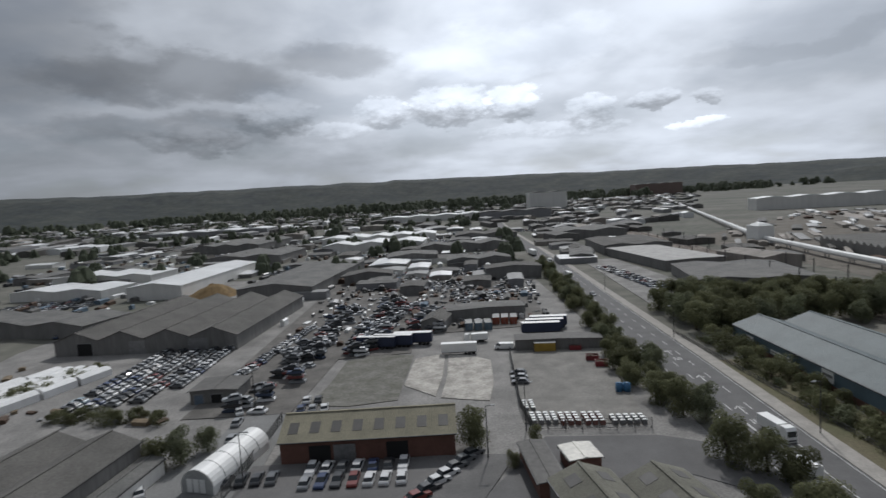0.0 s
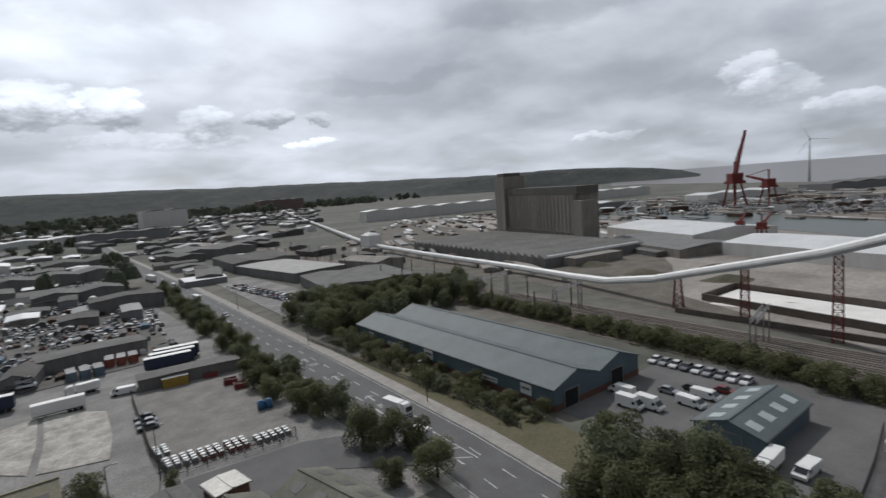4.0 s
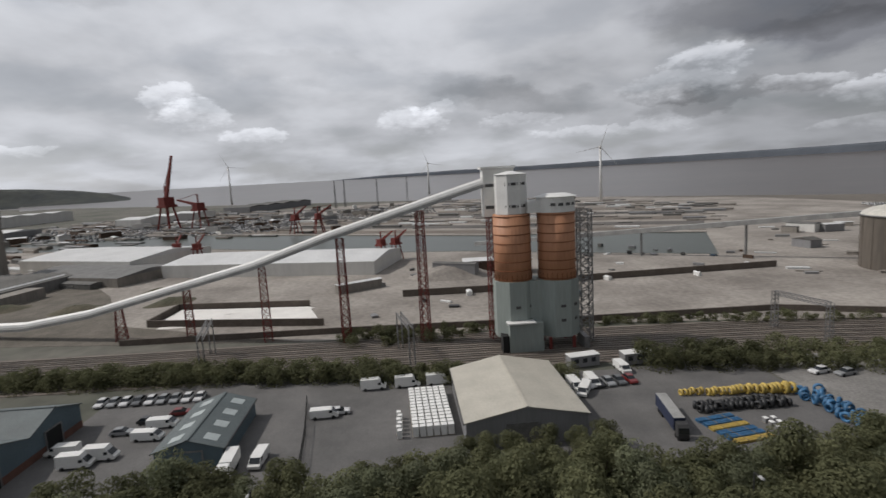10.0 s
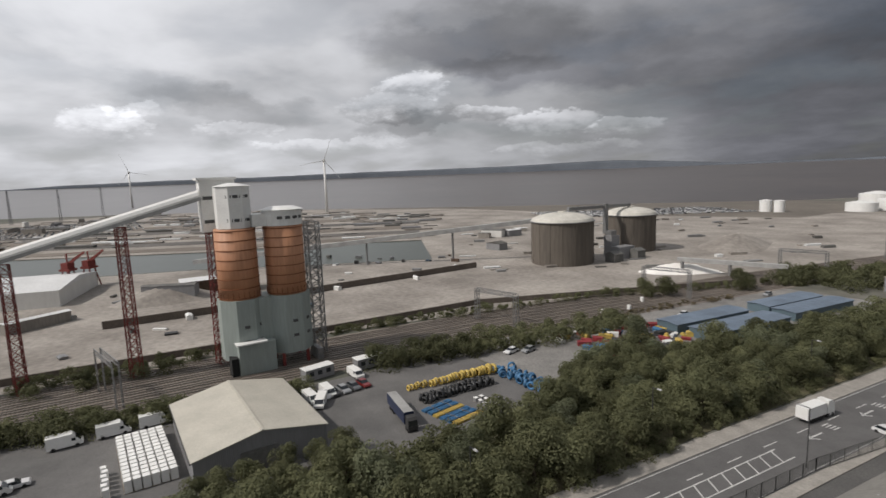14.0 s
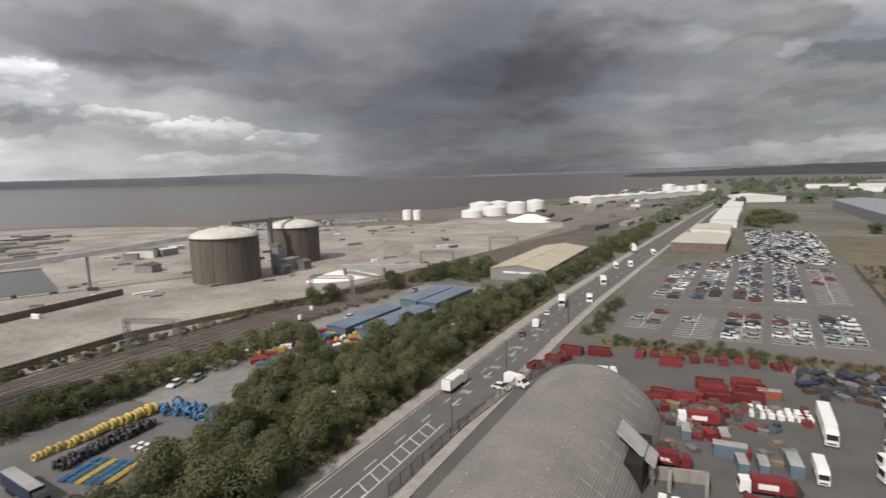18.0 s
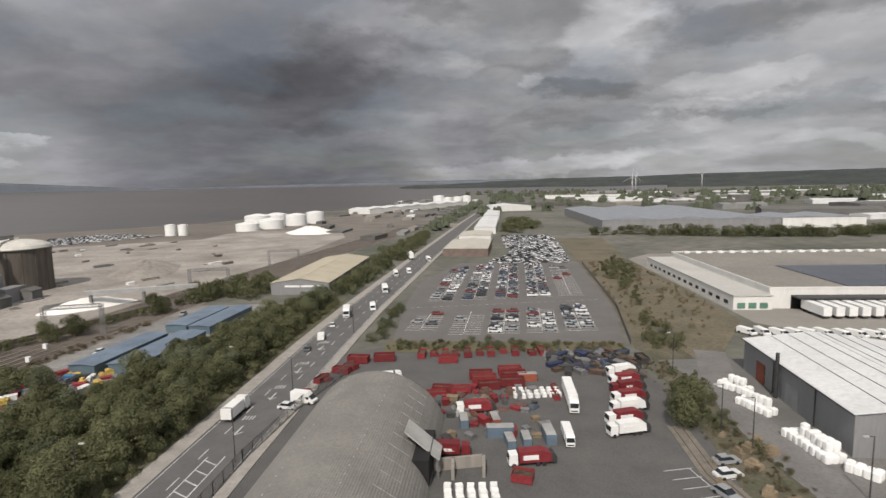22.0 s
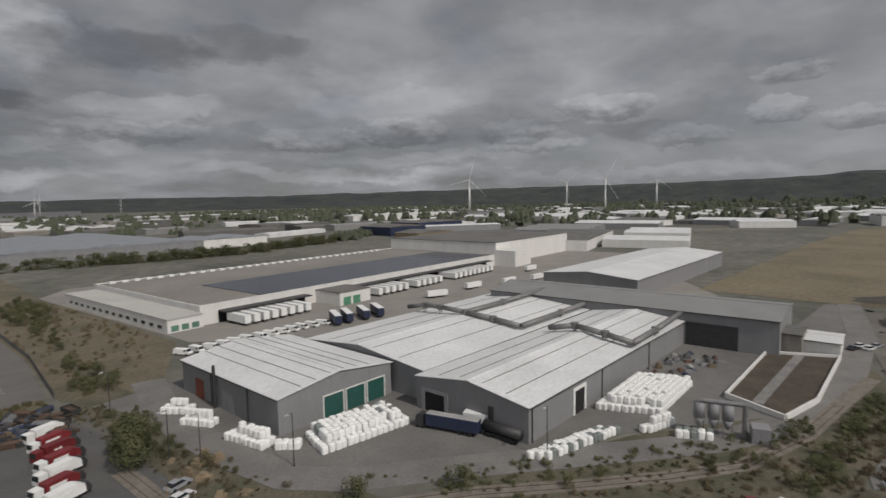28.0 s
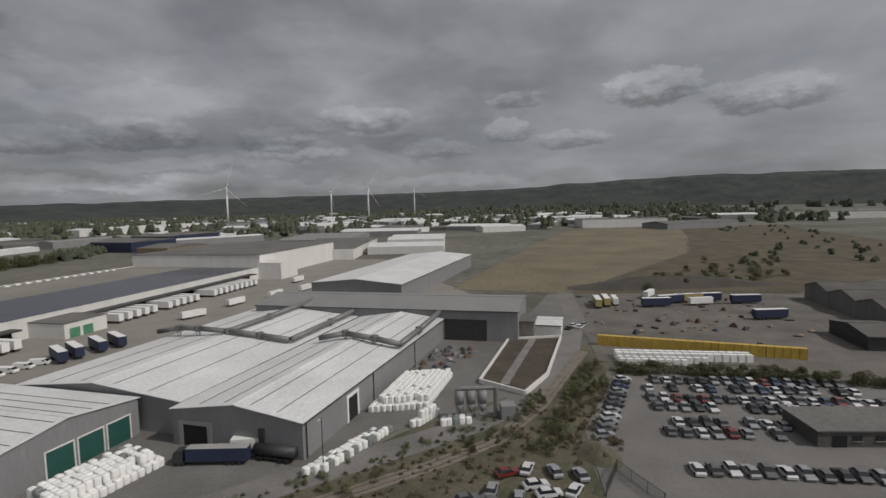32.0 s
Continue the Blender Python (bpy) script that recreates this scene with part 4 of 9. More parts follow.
LIGHTS = mat("dirty_rooflight_sheet", (0.30, 0.31, 0.30), 0.5, 0, 0.2, 0.5, 3.0)
PALELIGHTS = mat("pale_rooflight_sheet", (0.42, 0.47, 0.47), 0.5, 0, 0.2, 0.5, 3.0)

# seaward side: the blue trade sheds
b1 = shed("trade_shed", "long dark blue twin-gabled metal shed with a teal roof", 76.5, 66, -1.5, 28, 80, 4.6, 2.4, 2, (BLUECLAD, BLUECLADY), TEALROOF, "shed", True, "", 0, 0.3,
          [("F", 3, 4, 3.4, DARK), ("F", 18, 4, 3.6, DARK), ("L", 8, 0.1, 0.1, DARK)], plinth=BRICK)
for a, w_, h_ in ((6, 3.0, 2.2), (16, 6.5, 1.1), (40, 3.6, 2.4), (54, 8.0, 1.0), (70, 3.0, 1.8)):
    part("sign_panel", MB().box(-0.16, a, 1.8, -0.06, a + w_, 1.8 + h_), WHITEPAINT, b1, "white sign board with plain grey bars")
    part("sign_bar", MB().box(-0.20, a + 0.3, 1.8 + h_ * 0.45, -0.165, a + w_ - 0.3, 1.8 + h_ * 0.7), STEEL, b1.children[-1])
LIGHTS = PALELIGHTS
shed("workshop_shed", "small dark blue workshop with a pale teal ridged roof", 84, 42.5, -90, 11, 19, 3.2, 1.7, 1, (BLUECLAD, BLUECLADY), TEALROOF, "shed", True, "", 4, 0.3, [("F", 3.5, 4, 2.8, BLUECLAD)])
shed("cream_roofed_shed", "wide shed with a cream profiled metal roof", 82, -8, -90, 20.5, 25, 4.6, 2.0, 1, (GREYCLAD, GREYCLADY), CREAMROOF, "shed", True, "", 0, 0.3, [("F", 7, 5, 3.6, STEEL)])
LIGHTS = mat("dark_rooflight_sheet", (0.080, 0.076, 0.070), 0.6, 0, 0.25, 0.6, 3.0)
for x, y, l, w_ in ((79.3, -157, 29, 7), (68.5, -158, 30, 8), (74.0, -191, 26, 7), (65.6, -191, 28, 7)):
    shed("blue_store", "long low store with a bright blue metal roof", x, y, -8, w_, l, 2.5, 0.3, 1, (BLUECLAD, BLUECLADY), BLUEROOF, "shed", False, "row of blue stores")
tan = shed("tan_roofed_shed", "low grey depot with a broad tan roof and white sign", 35.5, -299, -5.6, 25, 79, 5.0, 1.8, 1, (GREYCLAD, GREYCLADY), mat("tan_sheet_roof", (0.47, 0.42, 0.32), 0.8, 0, 0.2, 0.1, 2.0, 0.1, None, ("Y", 0.35)), "shed", True)
part("sign_bar", MB().box(4, 79.02, 3.2, 12, 79.1, 4.0), WHITEPAINT, tan, "white unreadable lettering band")
part("sign_bar", MB().box(12.6, 79.02, 3.2, 19, 79.1, 4.0), WHITEPAINT, tan)
# landward, south: brick units and old warehouses
u1 = shed("brick_unit", "brick industrial unit with a lichened tan roof and dark rooflights", -31, 101, -90, 12, 30.5, 4.2, 2.6, 1, (BRICK, BRICK), TANROOF, "workshop", True, "", 8, 0.4)
for a in (5.0, 9.3, 18.5):
    part("roller_door", MB().box(12.02, a, 0.05, 12.1, a + 3.8, 3.3), STEEL if a == 9.3 else DARK, u1, "grey roller shutter door" if a == 9.3 else "near-black panel painted as the shade in an open doorway")
shed("flat_grey_works", "large weathered grey double-gabled works building", -79, 68, -6, 21, 24, 5.6, 1.9, 2, (BLOCK, BLOCK), DARKROOF, "warehouse", True)
shed("lean_to_office", "low grey lean-to office beside the works", -57, 76, -6, 4.5, 13, 2.8, 0.5, 1, (WHITECLAD, WHITECLAD), GREYROOF, "office", True)
shed("gabled_warehouse", "dark weathered warehouse with four gables and a cement roof", -131, 172, -3.5, 62, 66, 5.0, 2.8, 4, (BLOCK, BLOCK), DARKROOF, "warehouse", True, "", 0, 0.4, [("F", 8, 5, 4, DARK), ("F", 26, 5, 4, STEEL), ("F", 46, 6, 4, STEEL)])
shed("lot_hut", "dark flat-roofed hut beside the car lot", -62, 121, 0, 11, 9, 3.2, 0.3, 1, (BLOCK, BLOCK), FLATROOF, "hut", True, "", 0, 0.4, [("F", 1, 2, 2.2, BLUEROOF), ("F", 5, 2.4, 2.2, DARK)])
shed("foreground_shed", "lichened corrugated shed with dark rooflights", 15.5, 55, 10, 9, 17, 4.4, 1.7, 1, (BLOCK, BLOCK), mat("mossy_sheet_roof", (0.19, 0.185, 0.15), 0.95, 0, 0.35, 0.2, 3.0, 0.2, None, ("Y", 0.25)), "shed", True, "", 3, 0.3)
shed("foreground_shed", "lichened corrugated shed with dark rooflights", 26, 52, 10, 9, 19, 4.4, 1.7, 1, (BLOCK, BLOCK), MATS["mossy_sheet_roof"], "shed", True, "", 4, 0.3)
shed("brick_outhouse", "low brick outhouse with a dark flat roof", 11.5, 74, 5, 4, 13, 2.6, 0.2, 1, (BRICK, BRICK), FLATROOF, "outhouse", True)
shed("hut_white_roof", "small hut with a pale flat roof", 17.5, 80, 8, 5, 5, 2.6, 0.2, 1, (BRICK, BRICK), CREAM, "hut", True)
MIDSHEDS = [
    (-10, 176, -12, 8, 14, 3.5, 1.5, DARKROOF), (-1, 187, 4, 28, 10, 4.2, 0.4, GREYROOF), (18, 148.5, -6, 24, 6, 3.0, 0.2, FLATROOF), (-56, 286, 4, 26, 16, 5, 2.0, DARKROOF), (20, 276, 0, 29, 14, 6, 1.2, DARKROOF),
    (-103, 256, -6, 38, 100, 6, 2.2, GREYROOF), (-170, 278, -3, 30, 100, 7, 2.0, WHITEROOF), (-215, 215, -14, 80, 22, 5, 1.8, GREYROOF), (-250, 300, -10, 60, 26, 5, 1.5, WHITEROOF), (-262, 350, -6, 70, 30, 6, 1.5, WHITEROOF),
    (-40, 360, 2, 34, 26, 6, 1.8, GREYROOF), (0, 330, 0, 40, 22, 5, 1.6, GREYROOF), (-20, 420, 2, 70, 26, 6, 2.0, GREYROOF), (-110, 470, -4, 90, 40, 7, 2.5, WHITEROOF), (-259, 545, -6, 70, 90, 8, 2, GREYROOF), (-130, 560, 0, 120, 40, 7, 2, WHITEROOF),
    (101, 214, -11, 46, 48, 5, 0.9, GREYROOF), (112, 272, 6, 33, 74, 5, 0.3, mat("pale_felt_roof", (0.42, 0.41, 0.39))), (104, 350, -3, 44, 60, 6, 1.2, DARKROOF), (-190, 420, -5, 60, 60, 7, 2.0, GREYROOF), (10, 520, 0, 60, 40, 6, 2.0, DARKROOF), (100, 470, 0, 60, 50, 7, 2.0, GREYROOF)]
for x, y, r, w_, l, e, ri, m in MIDSHEDS:
    lab = {"white_sheet_roof": "industrial shed with a pale metal roof", "pale_felt_roof": "flat-roofed depot with a pale roof and dark plant", "felt_flat_roof": "low flat-roofed brown industrial unit"}.get(m.name, "weathered industrial shed with a dark roof")
    shed("industrial_shed", lab, x, y, r, w_, l, e, ri, max(1, round(w_ / 26)), (BLOCK if m is not WHITEROOF else WHITECLAD,) * 2, m, "warehouse", False, "estate sheds")
# the white-roofed recycling sheds; ridges run east to west
w1 = shed("white_roofed_shed", "grey metal shed with a white roof and green roller doors", -66.6, -79.3, 171.2, 29.6, 41.2, 7.4, 1.9, 1, (GREYCLAD, GREYCLADY), WHITEROOF, "warehouse", True, "recycling sheds", 0, 0.4,
          [("F", 10.6, 4.9, 4.7, GREENDOOR), ("F", 16.5, 4.9, 4.7, GREENDOOR), ("F", 22.4, 4.9, 4.7, GREENDOOR)])
part("door", MB().box(-0.12, 30.5, 0, -0.02, 34.5, 4.6), mat("rust_red_door", (0.24, 0.07, 0.04)), w1, "rust-red roller door")
part("door", MB().box(-0.12, 17.0, 0, -0.02, 21.5, 4.4), mat("pale_grey_door", (0.33, 0.33, 0.33)), w1, "pale grey roller door")
part("flue", MB().cyl(-0.7, 24.0, 0, 9.6, 0.35, 12), DARKSTEEL, w1, "black steel flue")
for yy in (11.0, 26.5):
    part("downpipe", MB().cyl(-0.2, yy, 0, 7.3, 0.12, 8), DARKSTEEL, w1)
for k in range(1, 7):
    part("roof_seam", MB().beam((2 + k * 3.6, 0.5, 7.4 + 1.9 * (1 - abs((2 + k * 3.6) - 14.8) / 14.8) + 0.24), (2 + k * 3.6, 41, 7.4 + 1.9 * (1 - abs((2 + k * 3.6) - 14.8) / 14.8) + 0.24), 0.14, 0.06), GREYROOF, w1)
w2 = shed("white_roofed_shed", "grey metal shed with long white roof and open loading door", -92.0, -64.8, 80.4, 28.4, 88, 7.0, 2.0, 1, (GREYCLAD, GREYCLADY), WHITEROOF, "warehouse", True, "recycling sheds", 0, 0.4,
          [("F", 2.6, 5.4, 4.2, DARK)])
part("door_surround", MB().box(1.6, -0.2, 0.05, 2.5, -0.07, 5.0).box(8.1, -0.2, 0.05, 9.0, -0.07, 5.0).box(2.5, -0.2, 4.35, 8.1, -0.07, 5.0), mat("pale_grey_door", (0.33, 0.33, 0.33)), w2)
part("side_door", MB().box(28.42, 17.5, 0.05, 28.52, 21.5, 5.0), DARK, w2, "tall near-black panel painted as a shaded side doorway")
part("door_surround", MB().box(28.42, 16.7, 0.05, 28.6, 17.4, 5.8).box(28.42, 21.6, 0.05, 28.6, 22.3, 5.8).box(28.42, 17.4, 5.1, 28.6, 21.6, 5.8), WHITEPAINT, w2)
part("louvre", MB().box(19.5, -0.4, 2.0, 20.6, -0.02, 5.2), DARKSTEEL, w2)
for yy in (1.0, 30.0, 58.0):
    part("downpipe", MB().cyl(28.6, yy, 0, 6.9, 0.12, 8), DARKSTEEL, w2)
w3 = shed("white_roofed_shed", "grey metal shed with a broad white roof bay", -102.6, -109.0, 80.8, 44.2, 88, 7.0, 2.2, 1, (GREYCLAD, GREYCLADY), WHITEROOF, "warehouse", True, "recycling sheds", 0, 0.4)
for t_, W_, B_ in ((w2, 28.4, 1), (w3, 44.2, 1)):
    for k in range(1, 5 * B_):
        x_ = k * W_ / (5 * B_)
        wb = W_ / B_
        z_ = 7.0 + (2.0 if t_ is w2 else 2.2) * (1 - abs((x_ % wb) - wb / 2) / (wb / 2)) + 0.25
        part("roof_seam", MB().beam((x_, 1, z_), (x_, 84, z_), 0.16, 0.06), GREYROOF, t_)
# ducts across the roofs: fat insulated pipes that climb and cross the ridges on short stands
DUCT = mat("dull_duct_sheet", (0.20, 0.20, 0.195), 0.55, 0.2, 0.25, 0.4, 3.0, 0.1)
duct = thing("roof_duct", "grey insulated duct crossing the white roofs", "duct", 0, 0)
for run_pts in (((-147, -106, 8.3), (-145, -98, 10.0), (-142, -90, 10.6), (-140.5, -80, 10.2), (-139.5, -70, 9.4), (-138, -61, 8.6)), ((-137.5, -52, 9.2), (-138.5, -45, 10.4), (-135.5, -36, 9.8), (-134.5, -29, 8.6)), ((-134.5, -29, 8.6), (-150, -26.6, 8.8), (-172, -23.6, 9.4)), ((-140.5, -80, 10.2), (-160, -76.5, 10.4), (-190, -72, 10.8)), ((-138, -60, 8.8), (-160, -56.5, 8.8), (-188, -52, 9.0))):
    for p, q_ in zip(run_pts, run_pts[1:]):
        part("duct_run", MB().beam(p, q_, 1.7, 1.5, 10), DUCT, duct, "", True)
    for p in run_pts[1:-1]:
        part("collar", MB().cyl(p[0], p[1], p[2] - 0.85, p[2] + 0.85, 1.0, 12), DUCT, duct)
        part("stand", MB().box(p[0] - 0.7, p[1] - 0.1, p[2] - 2.6, p[0] - 0.55, p[1] + 0.1, p[2] - 0.7).box(p[0] + 0.55, p[1] - 0.1, p[2] - 2.6, p[0] + 0.7, p[1] + 0.1, p[2] - 0.7), STEEL, duct)
# the taller sheds behind
shed("tall_grey_shed", "tall grey metal shed with a dull grey roof", -210, -88, -6.5, 30, 94, 10.0, 2.0, 1, (GREYCLAD, GREYCLADY), mat("dull_grey_roof", (0.24, 0.24, 0.235), 0.7, 0, 0.15, 0.1, 2.0, 0.08, None, ("Y", 0.4)), "warehouse", True, "recycling sheds", 0, 0.4, [("R", 70, 14, 7, DARKSTEEL)])
shed("white_roofed_shed", "long shed with a white roof behind the grey shed", -244, -95, 81.0, 46, 140, 8.6, 2.0, 1, (GREYCLAD, GREYCLADY), WHITEROOF, "warehouse", True, "recycling sheds")
shed("works_annexe", "low pale block annexe with a white roof", -190, 6, -8, 13, 12, 4.2, 0.5, 1, (WHITECLAD, WHITECLAD), WHITEROOF, "annexe", True)
shed("works_annexe", "pale two-storey block annexe beside the track", -186, 2, -8, 12, 7, 6.0, 0.4, 1, (CONCRETE, CONCRETE), GREYROOF, "annexe", True)
# pond-like sludge beds in a low wall
beds = thing("sludge_bed", "low-walled bed of dark brown sludge with a path between", "sludge bed", 0, 0)
BED = [(-130, -8), (-171, -1), (-175, 16), (-136, 9), (-122, 3)]
part("fill", MB().prism(BED, 0.0, 0.6), mat("dark_sludge", (0.085, 0.068, 0.05), 0.95, 0, 0.45, 0.15, 1.2, 0.4), beds)
for a, b in zip(BED, BED[1:] + BED[:1]):
    part("kerb_wall", MB().beam((a[0], a[1], 0.65), (b[0], b[1], 0.65), 0.5, 1.3), WHITECLAD, beds)
part("path", MB().beam((-128, -2, 0.66), (-173, 7, 0.66), 2.2, 0.12), YARD, beds)

# ---- distribution centre ----
dc = thing("distribution_centre", "vast white flat-roofed warehouse with a field of solar panels", "warehouse", -102.4, -176.5, 174.5)
part("wall", MB().box(0.2, 0, 0, 13, 96, 4.9), WHITECLAD, dc, "low white office range with a row of windows")
part("roof", MB().box(0, -0.3, 4.9, 13, 96.3, 5.2), mat("pale_grey_membrane", (0.46, 0.45, 0.42), 0.8, 0, 0.15, 0.05, 1.0), dc)
part("wall", MB().box(13.1, 2, 0, 262, 98, 7.0), WHITECLAD, dc)
part("roof", MB().box(13.1, 2.3, 7.0, 261.7, 97.7, 7.15), mat("grey_gravel_roof", (0.24, 0.225, 0.20), 0.95, 0, 0.25, 0.03, 0.8), dc, "grey-brown flat roof")
part("parapet", MB().box(12.9, 1.9, 7.0, 262.2, 2.28, 7.6).box(12.9, 97.72, 7.0, 262.2, 98.1, 7.6).box(12.9, 2.28, 7.0, 13.3, 97.7, 7.6), WHITECLAD, dc)
for i in range(17):
    for j in range(4):
        part("solar_panel", MB().box(40 + i * 10.2, 4 + j * 11.6, 7.3, 50.05 + i * 10.2, 15.45 + j * 11.6, 7.42), SOLAR, dc)
part("wall", MB().box(66, -14, 0, 84, 1.9, 5.6), WHITECLAD, dc, "projecting white office block")
part("roof", MB().box(65.8, -14.2, 5.6, 84.2, 1.9, 5.9), FLATROOF, dc)
for x_ in (68, 73.5):
    part("door", MB().box(x_, -14.12, 0.1, x_ + 4.2, -14.02, 3.6), mat("bright_green_door", (0.09, 0.27, 0.16)), dc, "green roller door")
for x_ in (1.5, 5.2, 8.9):
    part("window", MB().box(x_, -0.1, 0.6, x_ + 2.6, 0.02, 2.6), mat("green_glass_front", (0.12, 0.24, 0.18), 0.2), dc)
for k in range(14):
    part("window", MB().box(0.08, 4 + k * 6.4, 1.4, 0.22, 7 + k * 6.4, 2.6), GLASS, dc)
part("dock_canopy", MB().box(20, -3.2, 4.4, 60, 1.9, 4.9), DARKSTEEL, dc)
part("dock_wall", MB().box(20, 1.7, 0.1, 60, 1.88, 4.4), DARK, dc, "near-black panel painted as the shade in a row of loading bays")
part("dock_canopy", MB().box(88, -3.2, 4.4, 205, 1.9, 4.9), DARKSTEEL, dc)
part("dock_wall", MB().box(88, 1.7, 0.1, 205, 1.88, 4.4), DARK, dc, "near-black panel painted as the shade in a row of loading bays")
part("block", MB().box(215, -14, 0, 236, 1.9, 10.5), WHITECLAD, dc, "tall white plant block")
part("block", MB().box(218, 2.4, 7.2, 262.3, 97.6, 15).box(262.3, 2.4, 0, 330, 97.6, 15), WHITECLAD, dc, "taller white cold store")
part("roof", MB().box(217.7, 2.1, 15, 330.3, 98.3, 15.3), FLATROOF, dc, "flat brown roof of the cold store")
for k in range(33):
    part("roof_unit", MB().box(18 + k * 5.6, 93.5, 7.16, 20.6 + k * 5.6, 96, 8.1), WHITEPAINT, dc)

# far sheds, north and west
FAR = [(-156, -482, 6, 155, 240, 9, GREYCLAD, mat("blue_grey_far_roof", (0.28, 0.30, 0.325), 0.5)), (-312, -466, 6, 70, 60, 9, WHITECLAD, MATS["blue_grey_far_roof"]), (-520, -400, 12, 60, 60, 11, NAVY, FLATROOF), (-610, -420, 12, 90, 60, 12, NAVY, FLATROOF), (-500, -345, 10, 60, 40, 6, TIMBER, FLATROOF),
       (-860, -760, 18, 300, 40, 12, WHITECLAD, WHITEROOF), (-1000, -560, 14, 160, 50, 14, GREYCLAD, GREYROOF), (-430, -130, -6, 140, 60, 9, WHITECLAD, GREYROOF), (-560, -170, -6, 120, 80, 9, GREYCLAD, MATS["dull_grey_roof"]), (-480, -60, -6, 46, 70, 7, WHITECLAD, WHITEROOF), (-560, -70, -6, 80, 60, 8, WHITECLAD, WHITEROOF),
       (-960, 112, 4, 70, 136, 13, WHITECLAD, GREYROOF), (-860, -10, 14, 60, 100, 7, GREYCLAD, WHITEROOF), (-1190, 380, 4, 60, 112, 10, GREYCLAD, WHITEROOF), (-1160, 520, 2, 60, 190, 12, WHITECLAD, GREYROOF), (-740, -130, -4, 60, 110, 8, GREYCLAD, WHITEROOF),  (-1100, -300, -4, 80, 260, 8, WHITECLAD, WHITEROOF), (-1300, -120, -4, 80, 200, 8, WHITECLAD, WHITEROOF),
       (-78, -616, -8.2, 19, 148, 6, WHITECLAD, WHITEROOF), (-99, -760, -8.2, 19, 118, 6, WHITECLAD, WHITEROOF), (-118, -900, -8.2, 18, 118, 6, WHITECLAD, WHITEROOF), (-43, -378, -9, 28, 54, 5, mat("dull_brick", (0.20, 0.15, 0.13)), CREAMROOF), (-50, -432, -9, 24, 36, 6, WHITECLAD, CREAMROOF), (-150, -900, 12, 60, 50, 8, WHITECLAD, WHITEROOF), (64, -960, 55, 118, 44, 8, WHITECLAD, WHITEROOF), (-40, -1110, 55, 190, 40, 8, WHITECLAD, WHITEROOF), (-330, -980, 12, 160, 50, 8, WHITECLAD, WHITEROOF), (-700, -1300, 12, 300, 60, 12, GREYCLAD, WHITEROOF), (-300, -1400, 12, 200, 60, 10, WHITECLAD, GREYROOF),
       (250, 15, -16, 46, 115, 6.5, WHITECLAD, WHITEROOF), (300, 150, -24, 60, 90, 7.5, WHITECLAD, WHITEROOF), (262, 138, -24, 40, 70, 4.5, CONCRETE, mat("grey_shed_roof", (0.20, 0.20, 0.195))), (420, 720, -10, 300, 30, 16, WHITECLAD, WHITEROOF), (760, 640, -10, 260, 30, 16, WHITECLAD, WHITEROOF), (700, 330, -20, 140, 40, 10, WHITECLAD, WHITEROOF), (540, 460, -20, 120, 40, 8, GREYCLAD, WHITEROOF), (900, 250, -20, 200, 50, 10, GREYCLAD, GREYROOF),
       (210, 1300, 0, 90, 60, 40, WHITECLAD, GREYROOF), (700, 1950, 0, 170, 60, 44, mat("dull_brick", (0.20, 0.15, 0.13)), GREYROOF), (60, 900, 0, 120, 50, 14, GREYCLAD, GREYROOF), (-120, 1000, 0, 200, 60, 10, WHITECLAD, WHITEROOF), (-500, 900, 0, 200, 60, 10, GREYCLAD, WHITEROOF), (-700, 700, 0, 120, 60, 10, GREYCLAD, GREYROOF)]
for x, y, r, w_, l, e, wm, rm in FAR:
    t = thing("distant_shed", "large distant industrial shed with a pale roof" if "white" in rm.name else "large distant industrial shed with a grey roof", "warehouse", x, y, 180 - r if x < -150 and y < 100 else r, "distant sheds")
    part("shell_wall", MB().box(0, 0, 0, w_, l, e), wm, t)
    n = max(1, round(w_ / 45))
    for k in range(n):
        a, c = k * w_ / n, (k + 1) * w_ / n
        part("roof", MB().across([(a, e), (c, e), ((a + c) / 2, e + (c - a) * 0.05)], -0.3, l + 0.3), rm, t)

# factory of many small north-light roofs beside the conveyor
fac = thing("north_light_factory", "wide low factory under rows of grey saw-toothed roofs", "factory", 207, 180, -9)
part("wall", MB().box(0, 0, 0, 74, 150, 5.0), BLOCK, fac)
TOOTH = mat("weathered_asbestos_sheet", (0.27, 0.262, 0.245), 0.95, 0, 0.3, 0.06, 1.0, 0.15, (0.19, 0.184, 0.17))
for k in range(25):
    part("roof_tooth", MB().profile([(k * 6.0, 5.0), (k * 6.0 + 5.94, 5.0), (k * 6.0 + 4.4, 7.0)], -0.2, 74.2), TOOTH, fac)
    part("glazing", MB().profile([(k * 6.0 + 1.3, 5.66), (k * 6.0 + 2.3, 6.12), (k * 6.0 + 2.27, 6.18), (k * 6.0 + 1.27, 5.72)], 3, 71), LIGHTS if k % 3 else WHITEROOF, fac)
part("end_gable", MB().box(12, -9, 0, 46, -0.1, 4.4), CONCRETE, fac, "low pale end range")

